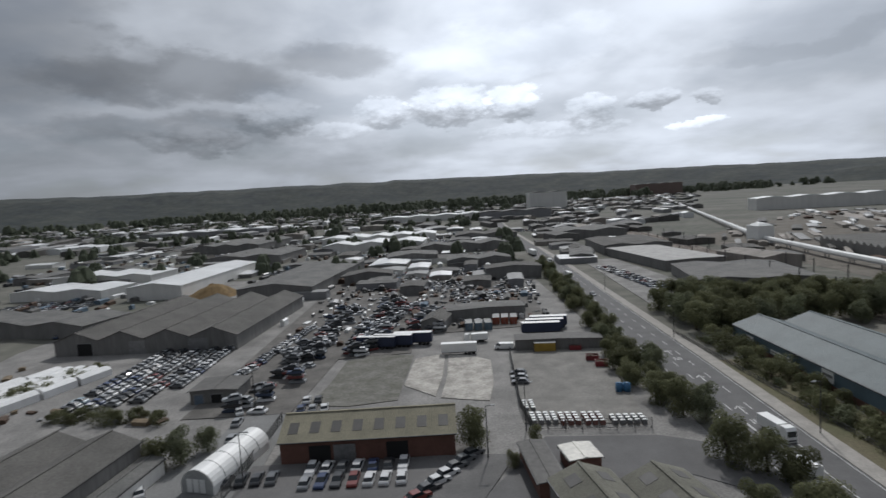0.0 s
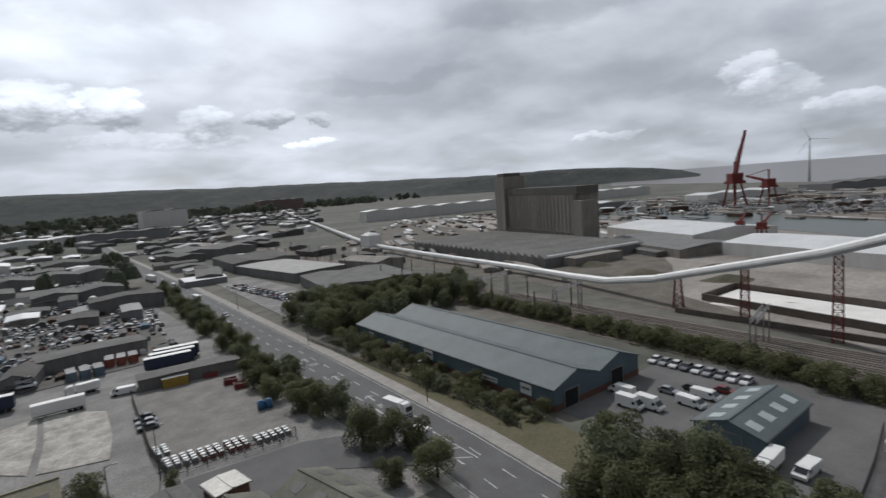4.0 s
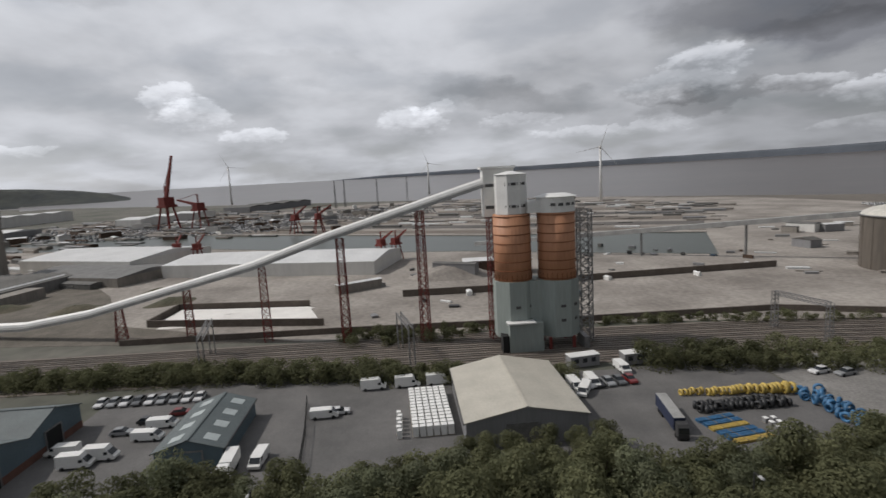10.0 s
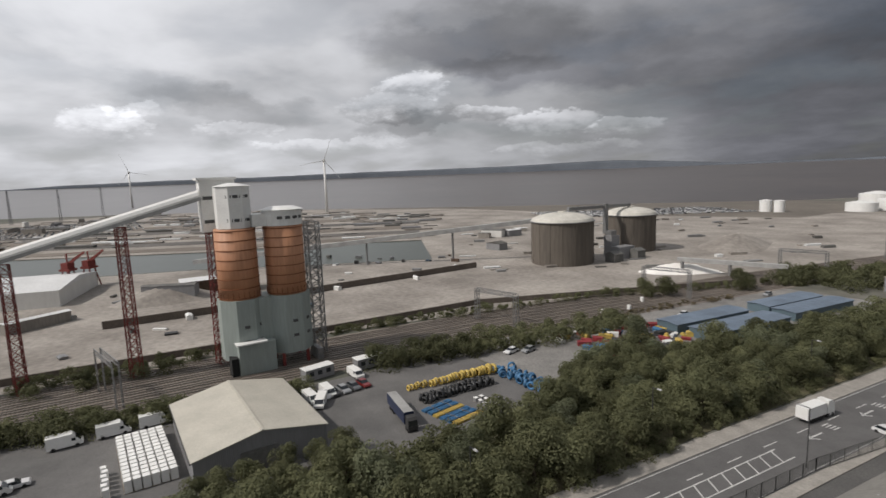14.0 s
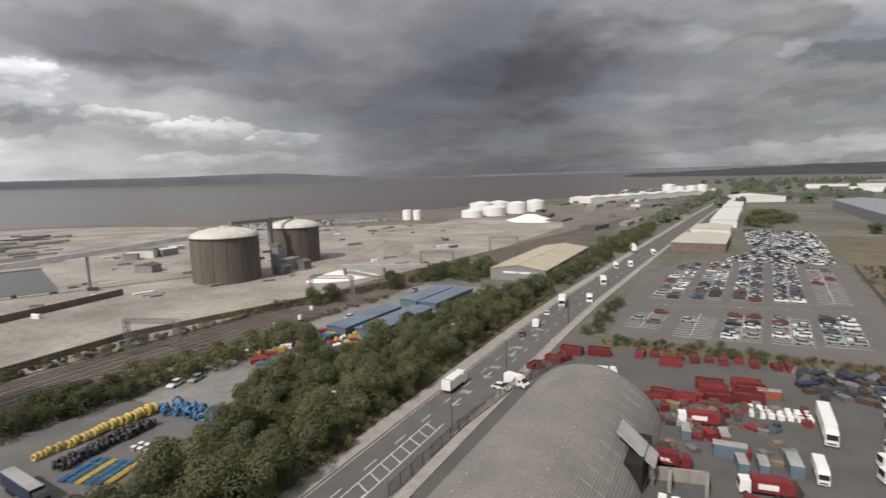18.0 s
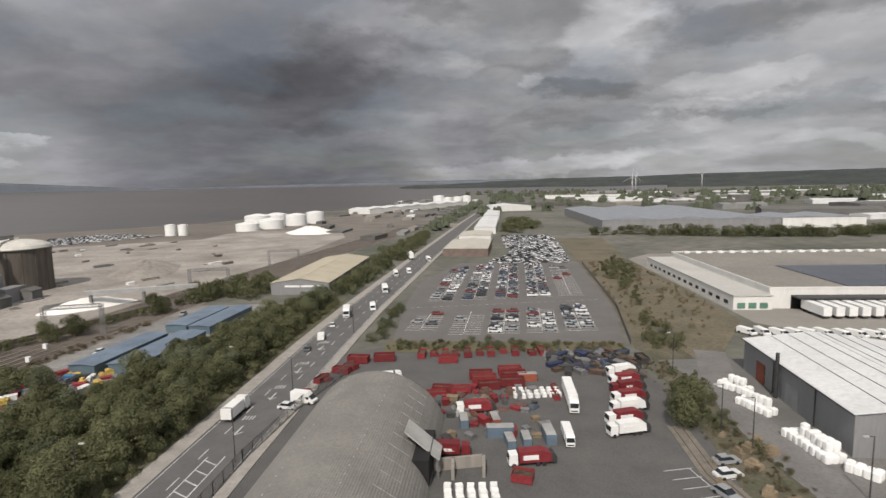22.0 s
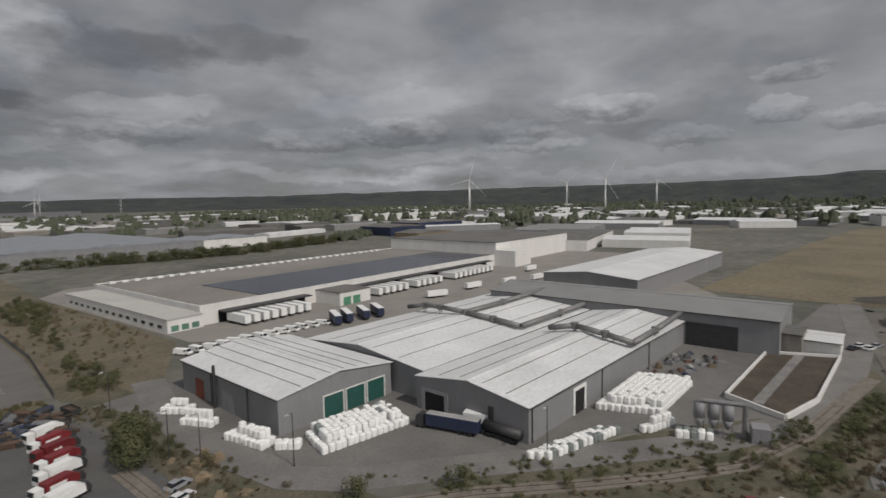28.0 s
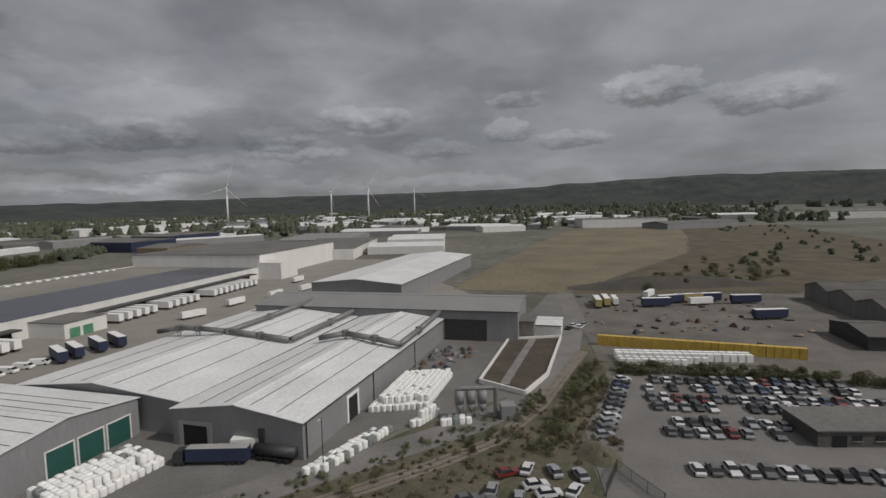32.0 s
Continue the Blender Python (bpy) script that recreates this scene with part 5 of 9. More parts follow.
# ---- grain store, silos and conveyor ----
gs = thing("grain_store", "huge brown concrete grain store with fluted walls", "grain silo", 288, 214, -19.5)
for k in range(20):
    part("silo_cell", MB().cyl(1.6, 14 + k * 5.0, 8, 34, 3.0, 10), CONCRETE, gs)
part("body", MB().box(2, 10, 0, 17, 114, 34.2), CONCRETE, gs)
part("gallery", MB().box(-1, 8, 34.2, 16, 116, 39.5), mat("dark_stained_concrete", (0.15, 0.14, 0.125), 0.95, 0, 0.3, 0.1, 1.0), gs, "dark upper gallery")
part("tower", MB().box(-3, 114.2, 0, 17, 132, 50), CONCRETE, gs, "taller end tower")
part("tower_top", MB().box(-1, 118, 50, 15, 130, 53), MATS["dark_stained_concrete"], gs)
part("leg_tower", MB().box(-3, 0, 0, 8, 9.8, 30), CONCRETE, gs)
part("base_band", MB().box(-2, 10, 0, 1.9, 114, 8), MATS["dark_stained_concrete"], gs)

silo = thing("loading_silo", "pair of tall orange silos on grey-green bases with white headhouses", "silo", 0, 0)
C1, C2, Z0, Z1 = (133.0, -27.2), (131.6, -38.2), 17.6, 34.3
for cx, cy in (C1, C2):
    part("base_cladding", MB().cyl(cx, cy, 3.2, Z0, 5.4, 8, None, math.pi / 8), SILOGREY, silo, "grey-green octagonal cladding")
    s_ = part("shell", MB().cyl(cx, cy, Z0, Z1, 4.7, 40), ORANGE, silo, "orange painted shell", True)
    for k in range(8):
        z = Z0 + 0.4 + k * (Z1 - Z0 - 0.8) / 7
        part("band", MB().cyl(cx, cy, z - 0.11, z + 0.11, 4.8, 40), ORANGED, s_)
    for k in range(24):
        a = 2 * math.pi * k / 24
        part("shell_rib", MB().box(cx + 4.76 * math.cos(a) - 0.06, cy + 4.76 * math.sin(a) - 0.06, Z0, cx + 4.76 * math.cos(a) + 0.06, cy + 4.76 * math.sin(a) + 0.06, Z0 + 1.8), ORANGED, s_)
part("link_cladding", MB().box(129.3, -35.5, 3.2, 137, -30, 17.4), SILOGREY, silo)
part("hopper_bay", MB().box(126.4, -33, 0, 130.5, -24.5, 7.4), SILOGREY, silo)
part("canopy", MB().box(125.6, -31, 7.5, 128.5, -24, 7.8), WHITEPAINT, silo)
part("opening", MB().box(126.9, -24.4, 0.1, 130, -22.8, 4.4), DARK, silo)
h1 = part("headhouse", MB().cyl(C1[0], C1[1], Z1 + 0.1, 44.2, 4.1, 8, None, math.pi / 8), WHITEPAINT, silo, "tall white octagonal headhouse")
part("headhouse_roof", MB().cyl(C1[0], C1[1], 44.2, 45.0, 4.4, 8, 0.8, math.pi / 8), WHITEPAINT, h1)
h2 = part("headhouse", MB().cyl(C2[0], C2[1], Z1 + 0.1, 38.2, 4.8, 16), WHITEPAINT, silo, "low white round headhouse")
part("headhouse_roof", MB().cyl(C2[0], C2[1], 38.2, 38.9, 5.3, 16, 3.0), WHITEPAINT, h2)
h3 = part("conveyor_head", MB().box(136.95, -29.0, 33.5, 141.2, -21.0, 45.8), WHITEPAINT, silo, "white box at the head of the conveyor")
part("conveyor_head_roof", MB().box(136.3, -29.4, 45.82, 141.6, -20.4, 46.4), WHITEPAINT, h3)
part("link_block", MB().box(129.5, -34.4, 34.5, 136, -30.6, 37.4), WHITEPAINT, silo)
for (cx, cy), r, zz in ((C1, 3.85, (36.0, 41.5)), (C2, 4.8, (36.0,)), (C1, 5.05, (7.2, 10.8)), (C2, 5.05, (7.2, 10.8))):
    for z in zz:
        for a in (157.5, 180, 202.5, 225):
            t_ = radians(a)
            o = part("window", MB().box(-0.06, -0.6, 0, 0.06, 0.6, 0.7), mat("grey_louvre", (0.10, 0.10, 0.10)), silo)
            o.matrix_basis = pose(cx + (r + 0.02) * math.cos(t_), cy + (r + 0.02) * math.sin(t_), z, 0, 0, a)
for yy in (-22.6,):
    for z in (35.6, 41.2):
        part("window", MB().box(136.84, yy - 1.1, z, 136.94, yy + 1.1, z + 0.8), MATS["grey_louvre"], h3)
for cy in (-35, -41):
    for dx in (-4, 3):
        part("leg", MB().box(131.6 + dx - 0.35, cy - 0.35, 0, 131.6 + dx + 0.35, cy + 0.35, 3.2), REDSTEEL, silo)
part("stair_shed", MB().box(126, -44.5, 0, 132, -43.2, 3.0), STEEL, silo)


def lattice(name, label, x, y, z0, z1, w0, w1, n, material, rz=0.0, group="", bar=0.2, d0=None):
    """A braced four-legged tower."""
    t = thing(name, label, "tower", x, y, rz, group)
    d0 = d0 or w0
    cs = ((-1, -1), (1, -1), (1, 1), (-1, 1))
    P = lambda i, k: (cs[i][0] * (w0 + (w1 - w0) * k / n) / 2, cs[i][1] * (d0 + (d0 * w1 / w0 - d0) * k / n) / 2, z0 + (z1 - z0) * k / n)
    for i in range(4):
        part("leg", MB().beam(P(i, 0), P(i, n), bar * 1.3), material, t)
    for i in range(4):
        mb = MB()
        for k in range(n):
            mb.beam(P(i, k), P((i + 1) % 4, k + 1), bar * 0.7).beam(P((i + 1) % 4, k), P(i, k + 1), bar * 0.7).beam(P(i, k + 1), P((i + 1) % 4, k + 1), bar * 0.8)
        tagged(part("bracing", mb, material, t), "", "", "", "stuff")
    return t


lattice("stair_tower", "grey lattice stair tower beside the silos", 132, -45.6, 0, 34.5, 3.0, 3.0, 15, STEEL, 0, "silo towers", 0.2)
CONV = [(726, 1802, 3), (217, 367, 4), (199, 266, 4), (190, 181, 3.2), (183, 145, 3.2), (176, 122, 4.4), (169, 98, 8.5), (154.1, 43.3, 22.4), (147.8, 21, 30), (138.6, -21.2, 42.4)]
cv = thing("conveyor", "long white enclosed conveyor gallery rising to the silos", "conveyor", 0, 0)
for a, b in zip(CONV, CONV[1:]):
    run = part("gallery", MB().beam(a, b, 2.7, 2.5, 10), WHITEPAINT, cv)
    part("walkway", MB().beam((a[0] - 1.7, a[1], a[2] - 0.8), (b[0] - 1.7, b[1], b[2] - 0.8), 0.8, 0.8), mat("grey_walkway", (0.42, 0.42, 0.41)), run)
part("transfer_house", MB().box(211, 360, 0, 222, 374, 12).box(212, 361, 12, 221, 373, 13.5, 0.6), WHITEPAINT, cv, "white transfer house")
for x, y, z, n in ((166.4, 88.4, 10.8, 5), (160.1, 65.2, 16.4, 8), (153.5, 41.1, 22.8, 11), (147.1, 17.8, 30.4, 14), (142.3, -4.3, 36.9, 17), (139.4, -23.0, 34.4, 18)):
    lattice("conveyor_trestle", "red lattice trestle under the conveyor", x, y, 0, z - 1.1, 2.3 if n > 5 else 3.0, 1.8, n, REDSTEEL, 17, "conveyor trestles", 0.15)
for y in range(150, 360, 22):
    x = np.interp(y, [135, 181, 266, 367], [182, 190, 199, 217])
    solo("conveyor_post", MB().box(-1.2, -0.3, 0, -0.8, 0.3, 2.4).box(0.8, -0.3, 0, 1.2, 0.3, 2.4).box(-1.4, -0.3, 2.4, 1.4, 0.3, 2.7), STEEL, "grey steel frame under the low conveyor", "post", "conveyor posts", "", x, y)
# walls of the salt bay and the long siding wall
for nm, pts, h in (("bay_wall", [(166, 27), (180, 87), (203, 86)], 2.4), ("bay_wall", [(203, 86), (194, 36)], 2.4), ("siding_wall", [(160, 86), (156, 20), (149, -54), (146, -108), (128, -150), (104, -205)], 1.8), ("yard_wall", [(199, 2), (197, -30), (205, -75), (206, -152)], 2.6)):
    t = thing(nm, "long brown concrete retaining wall", "wall", 0, 0, 0, "dock walls")
    for a, b in zip(pts, pts[1:]):
        part("wall_run", MB().beam((*a, h / 2), (*b, h / 2), 0.6, h), mat("brown_wall", (0.15, 0.125, 0.105), 0.95, 0, 0.3, 0.2, 1.5), t)

# ---- storage tanks ----
for x, y, r, h in ((188, -192, 15, 20.5), (192, -249, 13.5, 19.5)):
    t = thing("storage_tank", "broad brown concrete tank with a cream domed roof", "tank", x, y, 0, "dock tanks")
    part("shell", MB().cyl(0, 0, 0, h, r, 48), TANKBROWN, t)
    for k in range(16):
        a = 2 * math.pi * k / 16
        part("buttress", MB().beam(((r + 0.1) * math.cos(a), (r + 0.1) * math.sin(a), 0), ((r + 0.1) * math.cos(a), (r + 0.1) * math.sin(a), h), 0.12), TANKBROWN, t)
    dome = MB()
    for k in range(4):
        dome.cyl(0, 0, h + 4.3 * math.sin(k * 0.36), h + 4.3 * math.sin((k + 1) * 0.36), (r + 0.5) * math.cos(k * 0.36), 48, (r + 0.5) * math.cos((k + 1) * 0.36))
    part("dome", dome, CREAM, t)
    part("top_cap", MB().cyl(0, 0, h + 4.2, h + 4.8, 2.2, 12), CREAM, t)
    part("rail_ring", MB().cyl(0, 0, h - 0.05, h + 0.35, r + 0.7, 48), STEEL, t)
tw = thing("tank_plant", "grey process tower and ducts between the tanks", "process plant", 182, -222, 0)
part("tower", MB().box(-2, -3, 0, 3, 3, 11), GREYCLAD, tw)
part("lower_block", MB().box(-9, -6, 0, -3.2, 5, 6), GREYCLAD, tw)
part("bridge", MB().beam((6, 26, 26), (10, -26, 25), 1.6, 1.6), STEEL, tw)
part("bridge_mast", MB().box(6.5, -4.5, 11, 8.5, -2.5, 27), STEEL, tw)
part("tower_top", MB().box(-1, -2, 11, 2.5, 2, 13.5), STEEL, tw)
for yy in (-8, 9):
    part("store", MB().box(-14, yy, 0, -8, yy + 6, 4).across([(-14.2, 4), (-7.8, 4), (-11, 5.2)], yy - 0.2, yy + 6.2), GREYROOF, tw)
cb = thing("quay_conveyor", "long grey conveyor bridge from the quay to the tanks", "conveyor", 0, 0)
part("gallery", MB().beam((205, -192, 20), (300, -40, 5), 2.4, 2.2), mat("grey_walkway", (0.30, 0.30, 0.29)), cb)
for f in (0.25, 0.5, 0.75):
    x, y, z = 205 + 95 * f, -192 + 152 * f, 20 - 15 * f
    part("leg", MB().box(x - 0.4, y - 0.4, 0, x + 0.4, y + 0.4, z - 1.1), STEEL, cb)
for x, y, r, h in ((255.5, -528, 5.2, 10.5), (243, -527, 4.4, 10.5), (194, -568, 12.0, 7.5), (206, -640, 15, 12), (177, -594, 14, 9.5), (187, -652, 13, 12.5), (159, -634, 12.0, 12.5), (143, -664, 11.0, 13.5), (-38, -1180, 12, 14), (-62, -1230, 12, 14), (-84, -1270, 12, 15), (-20, -1300, 14, 16)):
    t = thing("white_tank", "white cylindrical storage tank", "tank", x, y, 0, "white tank farm")
    part("shell", MB().cyl(0, 0, 0, h, r, 32), WHITEPAINT, t)
    part("roof", MB().cyl(0, 0, h, h + r * 0.16, r + 0.1, 24, r * 0.15), WHITEPAINT, t)

# ---- trees and bushes ----
def crown_mesh(name, seed, r, h, base, lobes, leaves, size, material, squash=1.0):
    """Many small leaf sprays on the shells of overlapping lobes, with gaps between."""
    rnd = random.Random(seed)
    L = []
    for k in range(lobes):
        a, d = rnd.uniform(0, 6.28), r * 0.62 * math.sqrt(rnd.random())
        z = base + (h - base) * rnd.uniform(0.12, 0.86)
        rr = r * rnd.uniform(0.34, 0.60) * (1.12 - 0.45 * (z - base) / (h - base))
        L.append((d * math.cos(a), d * math.sin(a), z, rr))
    vs, fs = [], []
    for i in range(leaves):
        x, y, z, rr = L[rnd.randrange(lobes)]
        u = Vector((rnd.gauss(0, 1), rnd.gauss(0, 1), rnd.gauss(0.25, 0.9))).normalized()
        p = Vector((x, y, z)) + u * rr * rnd.uniform(0.80, 1.06)
        p.z = max(0.25, p.z)
        t = (u * 1.5 + Vector((rnd.uniform(-1, 1), rnd.uniform(-1, 1), rnd.uniform(-0.6, 1)))).normalized()
        a = t.cross(Vector((rnd.uniform(-1, 1), rnd.uniform(-1, 1), 0.3))).normalized()
        b = t.cross(a)
        s = size * rnd.uniform(0.6, 1.35)
        k = len(vs)
        vs += [p - a * s * 0.5, p + b * s * 0.32 + a * s * 0.05, p + a * s * 0.55, p - b * s * 0.34]
        fs.append((k, k + 1, k + 2, k + 3))
    mb = MB()
    mb.v, mb.f = [tuple(v) for v in vs], fs
    return mb.mesh(name, material)


def tree(seed, r, h, material, leaves=1700, label="dense dark green broadleaf tree on rough ground"):
    rnd = random.Random(seed * 7)
    t = thing("tree", label, "tree", 0, 0)
    trunk = MB().cyl(0, 0, 0, h * 0.45, 0.22 + h * 0.012, 8, 0.14)
    for k in range(5):
        a = rnd.uniform(0, 6.28)
        trunk.beam((0, 0, h * rnd.uniform(0.25, 0.4)), (r * 0.5 * math.cos(a), r * 0.5 * math.sin(a), h * rnd.uniform(0.55, 0.75)), 0.18, 0.18, 5, 0.06)
    part("trunk", trunk, BARK, t)
    part("crown", crown_mesh("crown", seed, r, h, h * 0.04, 17, int(leaves * 2.9), 0.38, material), material, t)
    return t


def bush(seed, r, h, material, leaves=520, label="rounded dark green bush on rough ground"):
    t = thing("bush", label, "bush", 0, 0)
    part("stem", MB().cyl(0, 0, 0, h * 0.5, 0.12, 6, 0.05).beam((0, 0, 0.1), (r * 0.4, 0.1, h * 0.6), 0.1, 0.1, 5).beam((0, 0, 0.1), (-r * 0.3, r * 0.3, h * 0.6), 0.1, 0.1, 5), BARK, t)
    part("crown", crown_mesh("crown", seed, r, h, 0.0, 8, int(leaves * 1.7), 0.32, material), material, t)
    return t


TREES = [tree(11, 4.2, 8.0, LEAF), tree(12, 4.8, 9.0, LEAF, 1900), tree(13, 3.8, 7.2, LEAF), tree(14, 4.5, 8.5, LEAF2, 1800, "grey-green willow-like tree among darker ones"), tree(15, 5.2, 8.8, LEAF, 2000)]
BUSHES = [bush(21, 2.2, 2.8, LEAF), bush(22, 2.8, 3.4, LEAF), bush(23, 2.0, 2.4, LEAF2, 460, "rounded grey-green bush on rough ground"), bush(24, 3.2, 3.2, LEAF, 640)]
CROWNS = [c.data for b in BUSHES for c in b.children if c.name.startswith("crown")]
plant_rnd = random.Random(5)
first_used = set()


def plant(kinds, x, y, k=None, scale=None, group="", label=""):
    src = kinds[plant_rnd.randrange(len(kinds)) if k is None else k]
    s = scale or plant_rnd.uniform(0.8, 1.2)
    m = pose(x, y, 0, 0, 0, plant_rnd.uniform(0, 360))
    if src.name not in first_used:
        first_used.add(src.name)
        src.matrix_basis = m
        ob = src
    else:
        ob = copy_thing(src, m)
    ob.scale = (s, s, s * plant_rnd.uniform(0.88, 1.12))
    return tagged(ob, label, "", group)


BELT = [(54, 46), (68, 46), (70, 20), (68, -20), (66, -38), (66, -56), (74, -78), (79, -92), (74, -108), (66, -122), (62, -138), (56, -150), (51, -178), (42, -208), (39, -205), (43, -168), (48, -110), (50, -60), (54, -20)]
for x, y in scatter(BELT, 180, 3.5, plant_rnd):
    plant(TREES, x, y, None, plant_rnd.uniform(0.78, 1.2) * (1.0 if y > -60 else 0.82), "roadside tree belt")
for x, y in scatter([(70, -4), (79, -4), (79, -31), (70, -31)], 18, 3.4, plant_rnd):
    plant(TREES, x, y, None, plant_rnd.uniform(0.5, 0.65), "roadside tree belt")
ROADBUSH = [(52, -16), (54, -16), (49, -82), (44, -150), (38, -205), (36, -205), (42, -150), (47, -83)]
# trees by the junction and along the landward side of the road
for x, y, k, s in ((3, 92, 4, 0.75), (44, 100, 0, 0.85), (47, 97, 3, 0.8), (43, 82, 0, 0.9), (47, 78, 4, 0.8), (49, 74, 2, 0.8), (40, 68, 2, 0.7), (46, 64, 1, 0.8), (9, 84, 2, 0.35), (14, 93, 0, 0.35), (-50, 92, 3, 0.75), (-54, 90, 0, 0.7), (-47, 96, 3, 0.55), (-47, -92, 4, 0.95), (-48, -97, 1, 0.85), (112, -164, 4, 0.9), (115, -158, 1, 0.8), (87, -116, 3, 0.75), (90, -119, 0, 0.7), (56, -160, 1, 1.0), (52, -168, 4, 1.0), (60, -154, 2, 1.0), (100, -192, 1, 1.0)):
    plant(TREES, x, y, k, s, "single trees")
for x, y in scatter([(38, 104), (48, 104), (50, 150), (55, 230), (58, 320), (54, 320), (48, 230), (42, 150)], 70, 3.0, plant_rnd):
    plant(TREES, x, y, None, plant_rnd.uniform(0.45, 0.75), "roadside tree belt")
for x, y in scatter([(74, 158), (84, 152), (112, 158), (135, 150), (160, 190), (130, 205), (90, 200), (72, 190)], 75, 4.5, plant_rnd):
    plant(TREES, x, y, None, plant_rnd.uniform(0.8, 1.15), "wood beyond the blue shed")
for x, y in scatter([(68, 66), (75, 66), (78, 148), (70, 148)], 42, 2.6, plant_rnd):
    plant(BUSHES, x, y, None, plant_rnd.uniform(0.8, 1.3), "bushes before the blue shed")
def thicket(name, label, spots, s0, s1, leaf=None):
    """A hedge or patch of scrub: the crowns of many bushes, gathered."""
    vs, fs, k = [], [], 0
    for x, y in spots:
        me = CROWNS[plant_rnd.randrange(len(CROWNS))]
        s, a = plant_rnd.uniform(s0, s1), plant_rnd.uniform(0, 6.28)
        co = np.empty(len(me.vertices) * 3)
        me.vertices.foreach_get("co", co)
        co = co.reshape(-1, 3) * s
        c, q = math.cos(a), math.sin(a)
        vs.append(np.stack([co[:, 0] * c - co[:, 1] * q + x, co[:, 0] * q + co[:, 1] * c + y, co[:, 2]], 1))
        fs.append(np.arange(len(co)).reshape(-1, 4) + k)
        k += len(co)
    mb = MB()
    mb.v, mb.f = np.concatenate(vs).tolist(), np.concatenate(fs).tolist()
    return solo(name, mb, leaf or LEAF, label, "bushes", "", "stuff")


HEDGE = [(135, 150), (126, 46), (114, -6), (109, -16)]
spots = []
for (xa, ya), (xb, yb) in zip(HEDGE, HEDGE[1:]):
    n = int(math.hypot(xb - xa, yb - ya) / 2.0)
    for k in range(n):
        for o in (0, 2.6):
            f = (k + plant_rnd.random()) / n
            spots.append((xa + (xb - xa) * f - o + plant_rnd.uniform(-0.8, 0.8), ya + (yb - ya) * f))
thicket("scrub", "low green bushes at the foot of the roadside trees", scatter(ROADBUSH, 60, 2.4, plant_rnd), 0.5, 0.9)
thicket("hedge", "thick dark green hedge along the railway sidings", spots, 0.9, 1.45)
for poly, n, g, s0, s1, grp in (([(110, -52), (116, -52), (112, -76), (104, -76)], 26, 2.0, 0.9, 1.5, "hedge along the sidings"), ([(104, -76), (112, -76), (104, -125), (92, -125)], 40, 2.6, 0.8, 1.5, "hedge along the sidings"),
                           ([(112, -14), (114, -14), (110, -34), (107, -34)], 12, 1.8, 0.8, 1.1, "hedge along the sidings"), ([(140, 20), (150, 20), (146, -20), (138, -14)], 20, 2.4, 0.7, 1.1, "scrub by the siding wall"), ([(144, -56), (147, -56), (130, -140), (104, -200), (101, -198), (128, -138)], 70, 2.0, 0.5, 0.9, "scrub by the siding wall"),
                           ([(90, -210), (100, -205), (100, -235), (86, -245)], 20, 3.4, 1.2, 1.8, "scrub by the siding wall"), ([(-118, 126), (-112, 122), (-100, 150), (-104, 154)], 26, 2.0, 0.7, 1.0, "hedge by the bag store"), ([(-92, 114), (-62, 110), (-62, 114), (-90, 119)], 22, 2.0, 0.6, 0.9, "hedge by the car lot"),
                           ([(-139, 26), (-142, 26), (-140, 66), (-134, 92), (-131, 90), (-137, 64)], 46, 1.5, 0.65, 0.95, "hedge behind the car lot"), ([(-132, 24), (-150, 22), (-136, 16), (-108, 8), (-92, 2), (-92, 8), (-112, 14)], 46, 2.0, 0.35, 0.75, "scrub along the track"), ([(-97, -11), (-90, -8), (-100, 1), (-118, 8), (-122, 5), (-106, -2)], 22, 1.8, 0.3, 0.6, "scrub along the track"), ([(-62, -118), (-54, -118), (-50, -88), (-54, -72), (-56, -98)], 26, 2.0, 0.3, 0.6, "scrub along the track"), ([(-270, 66), (-300, 70), (-420, 150), (-440, 200), (-300, 150)], 34, 5.0, 0.8, 1.6, "scrub on the heath"),
                           ([(-57, -136), (-66, -136), (-90, -290), (-104, -300), (-104, -270)], 60, 3.2, 0.5, 1.1, "scrub beside the car park"), ([(-46, -58), (-56, -46), (-70, -30), (-56, -34)], 14, 2.6, 0.3, 0.6, "scrub along the track"), ([(12, -142), (-50, -134), (-52, -142), (12, -150)], 40, 2.0, 0.35, 0.7, "scrub before the car park"), ([(14, -150), (18, -150), (16, -190), (11, -190)], 16, 2.2, 0.5, 0.9, "scrub before the car park")):
    thicket("hedge" if "hedge" in grp else "scrub", "dark green " + grp + " with gaps", scatter(poly, n, g, plant_rnd), s0, s1)
for x, y, s in ((-58, -52, 0.95), (-69, -40, 0.9), (-77, -26, 0.55), (-36, -50, 0.9)):
    plant(BUSHES, x, y, 1, s, "scrub along the track")
# wooded strips of the middle distance: real clumps, gathered
def wood(name, label, poly, n, r, seed):
    rnd = random.Random(seed)
    mb = MB()
    for x, y in scatter(poly, n, r * 0.5, rnd, 6):
        rr = r * rnd.uniform(0.6, 1.2)
        for k in range(7):
            a, d = rnd.uniform(0, 6.28), rr * rnd.uniform(0, 0.8)
            z, q = rr * rnd.uniform(0.2, 1.1), rr * rnd.uniform(0.35, 0.6)
            mb.cyl(x + d * math.cos(a), y + d * math.sin(a), max(0, z - q * 0.8), z + q * 0.5, q, 6, q * rnd.uniform(0.3, 0.6), rnd.random())
            mb.cyl(x + d * math.cos(a), y + d * math.sin(a), z + q * 0.5, z + q * 0.85, q * 0.5, 6, 0.1, rnd.random())
    return solo(name, mb, FARWOOD, label, "trees", "", "stuff")


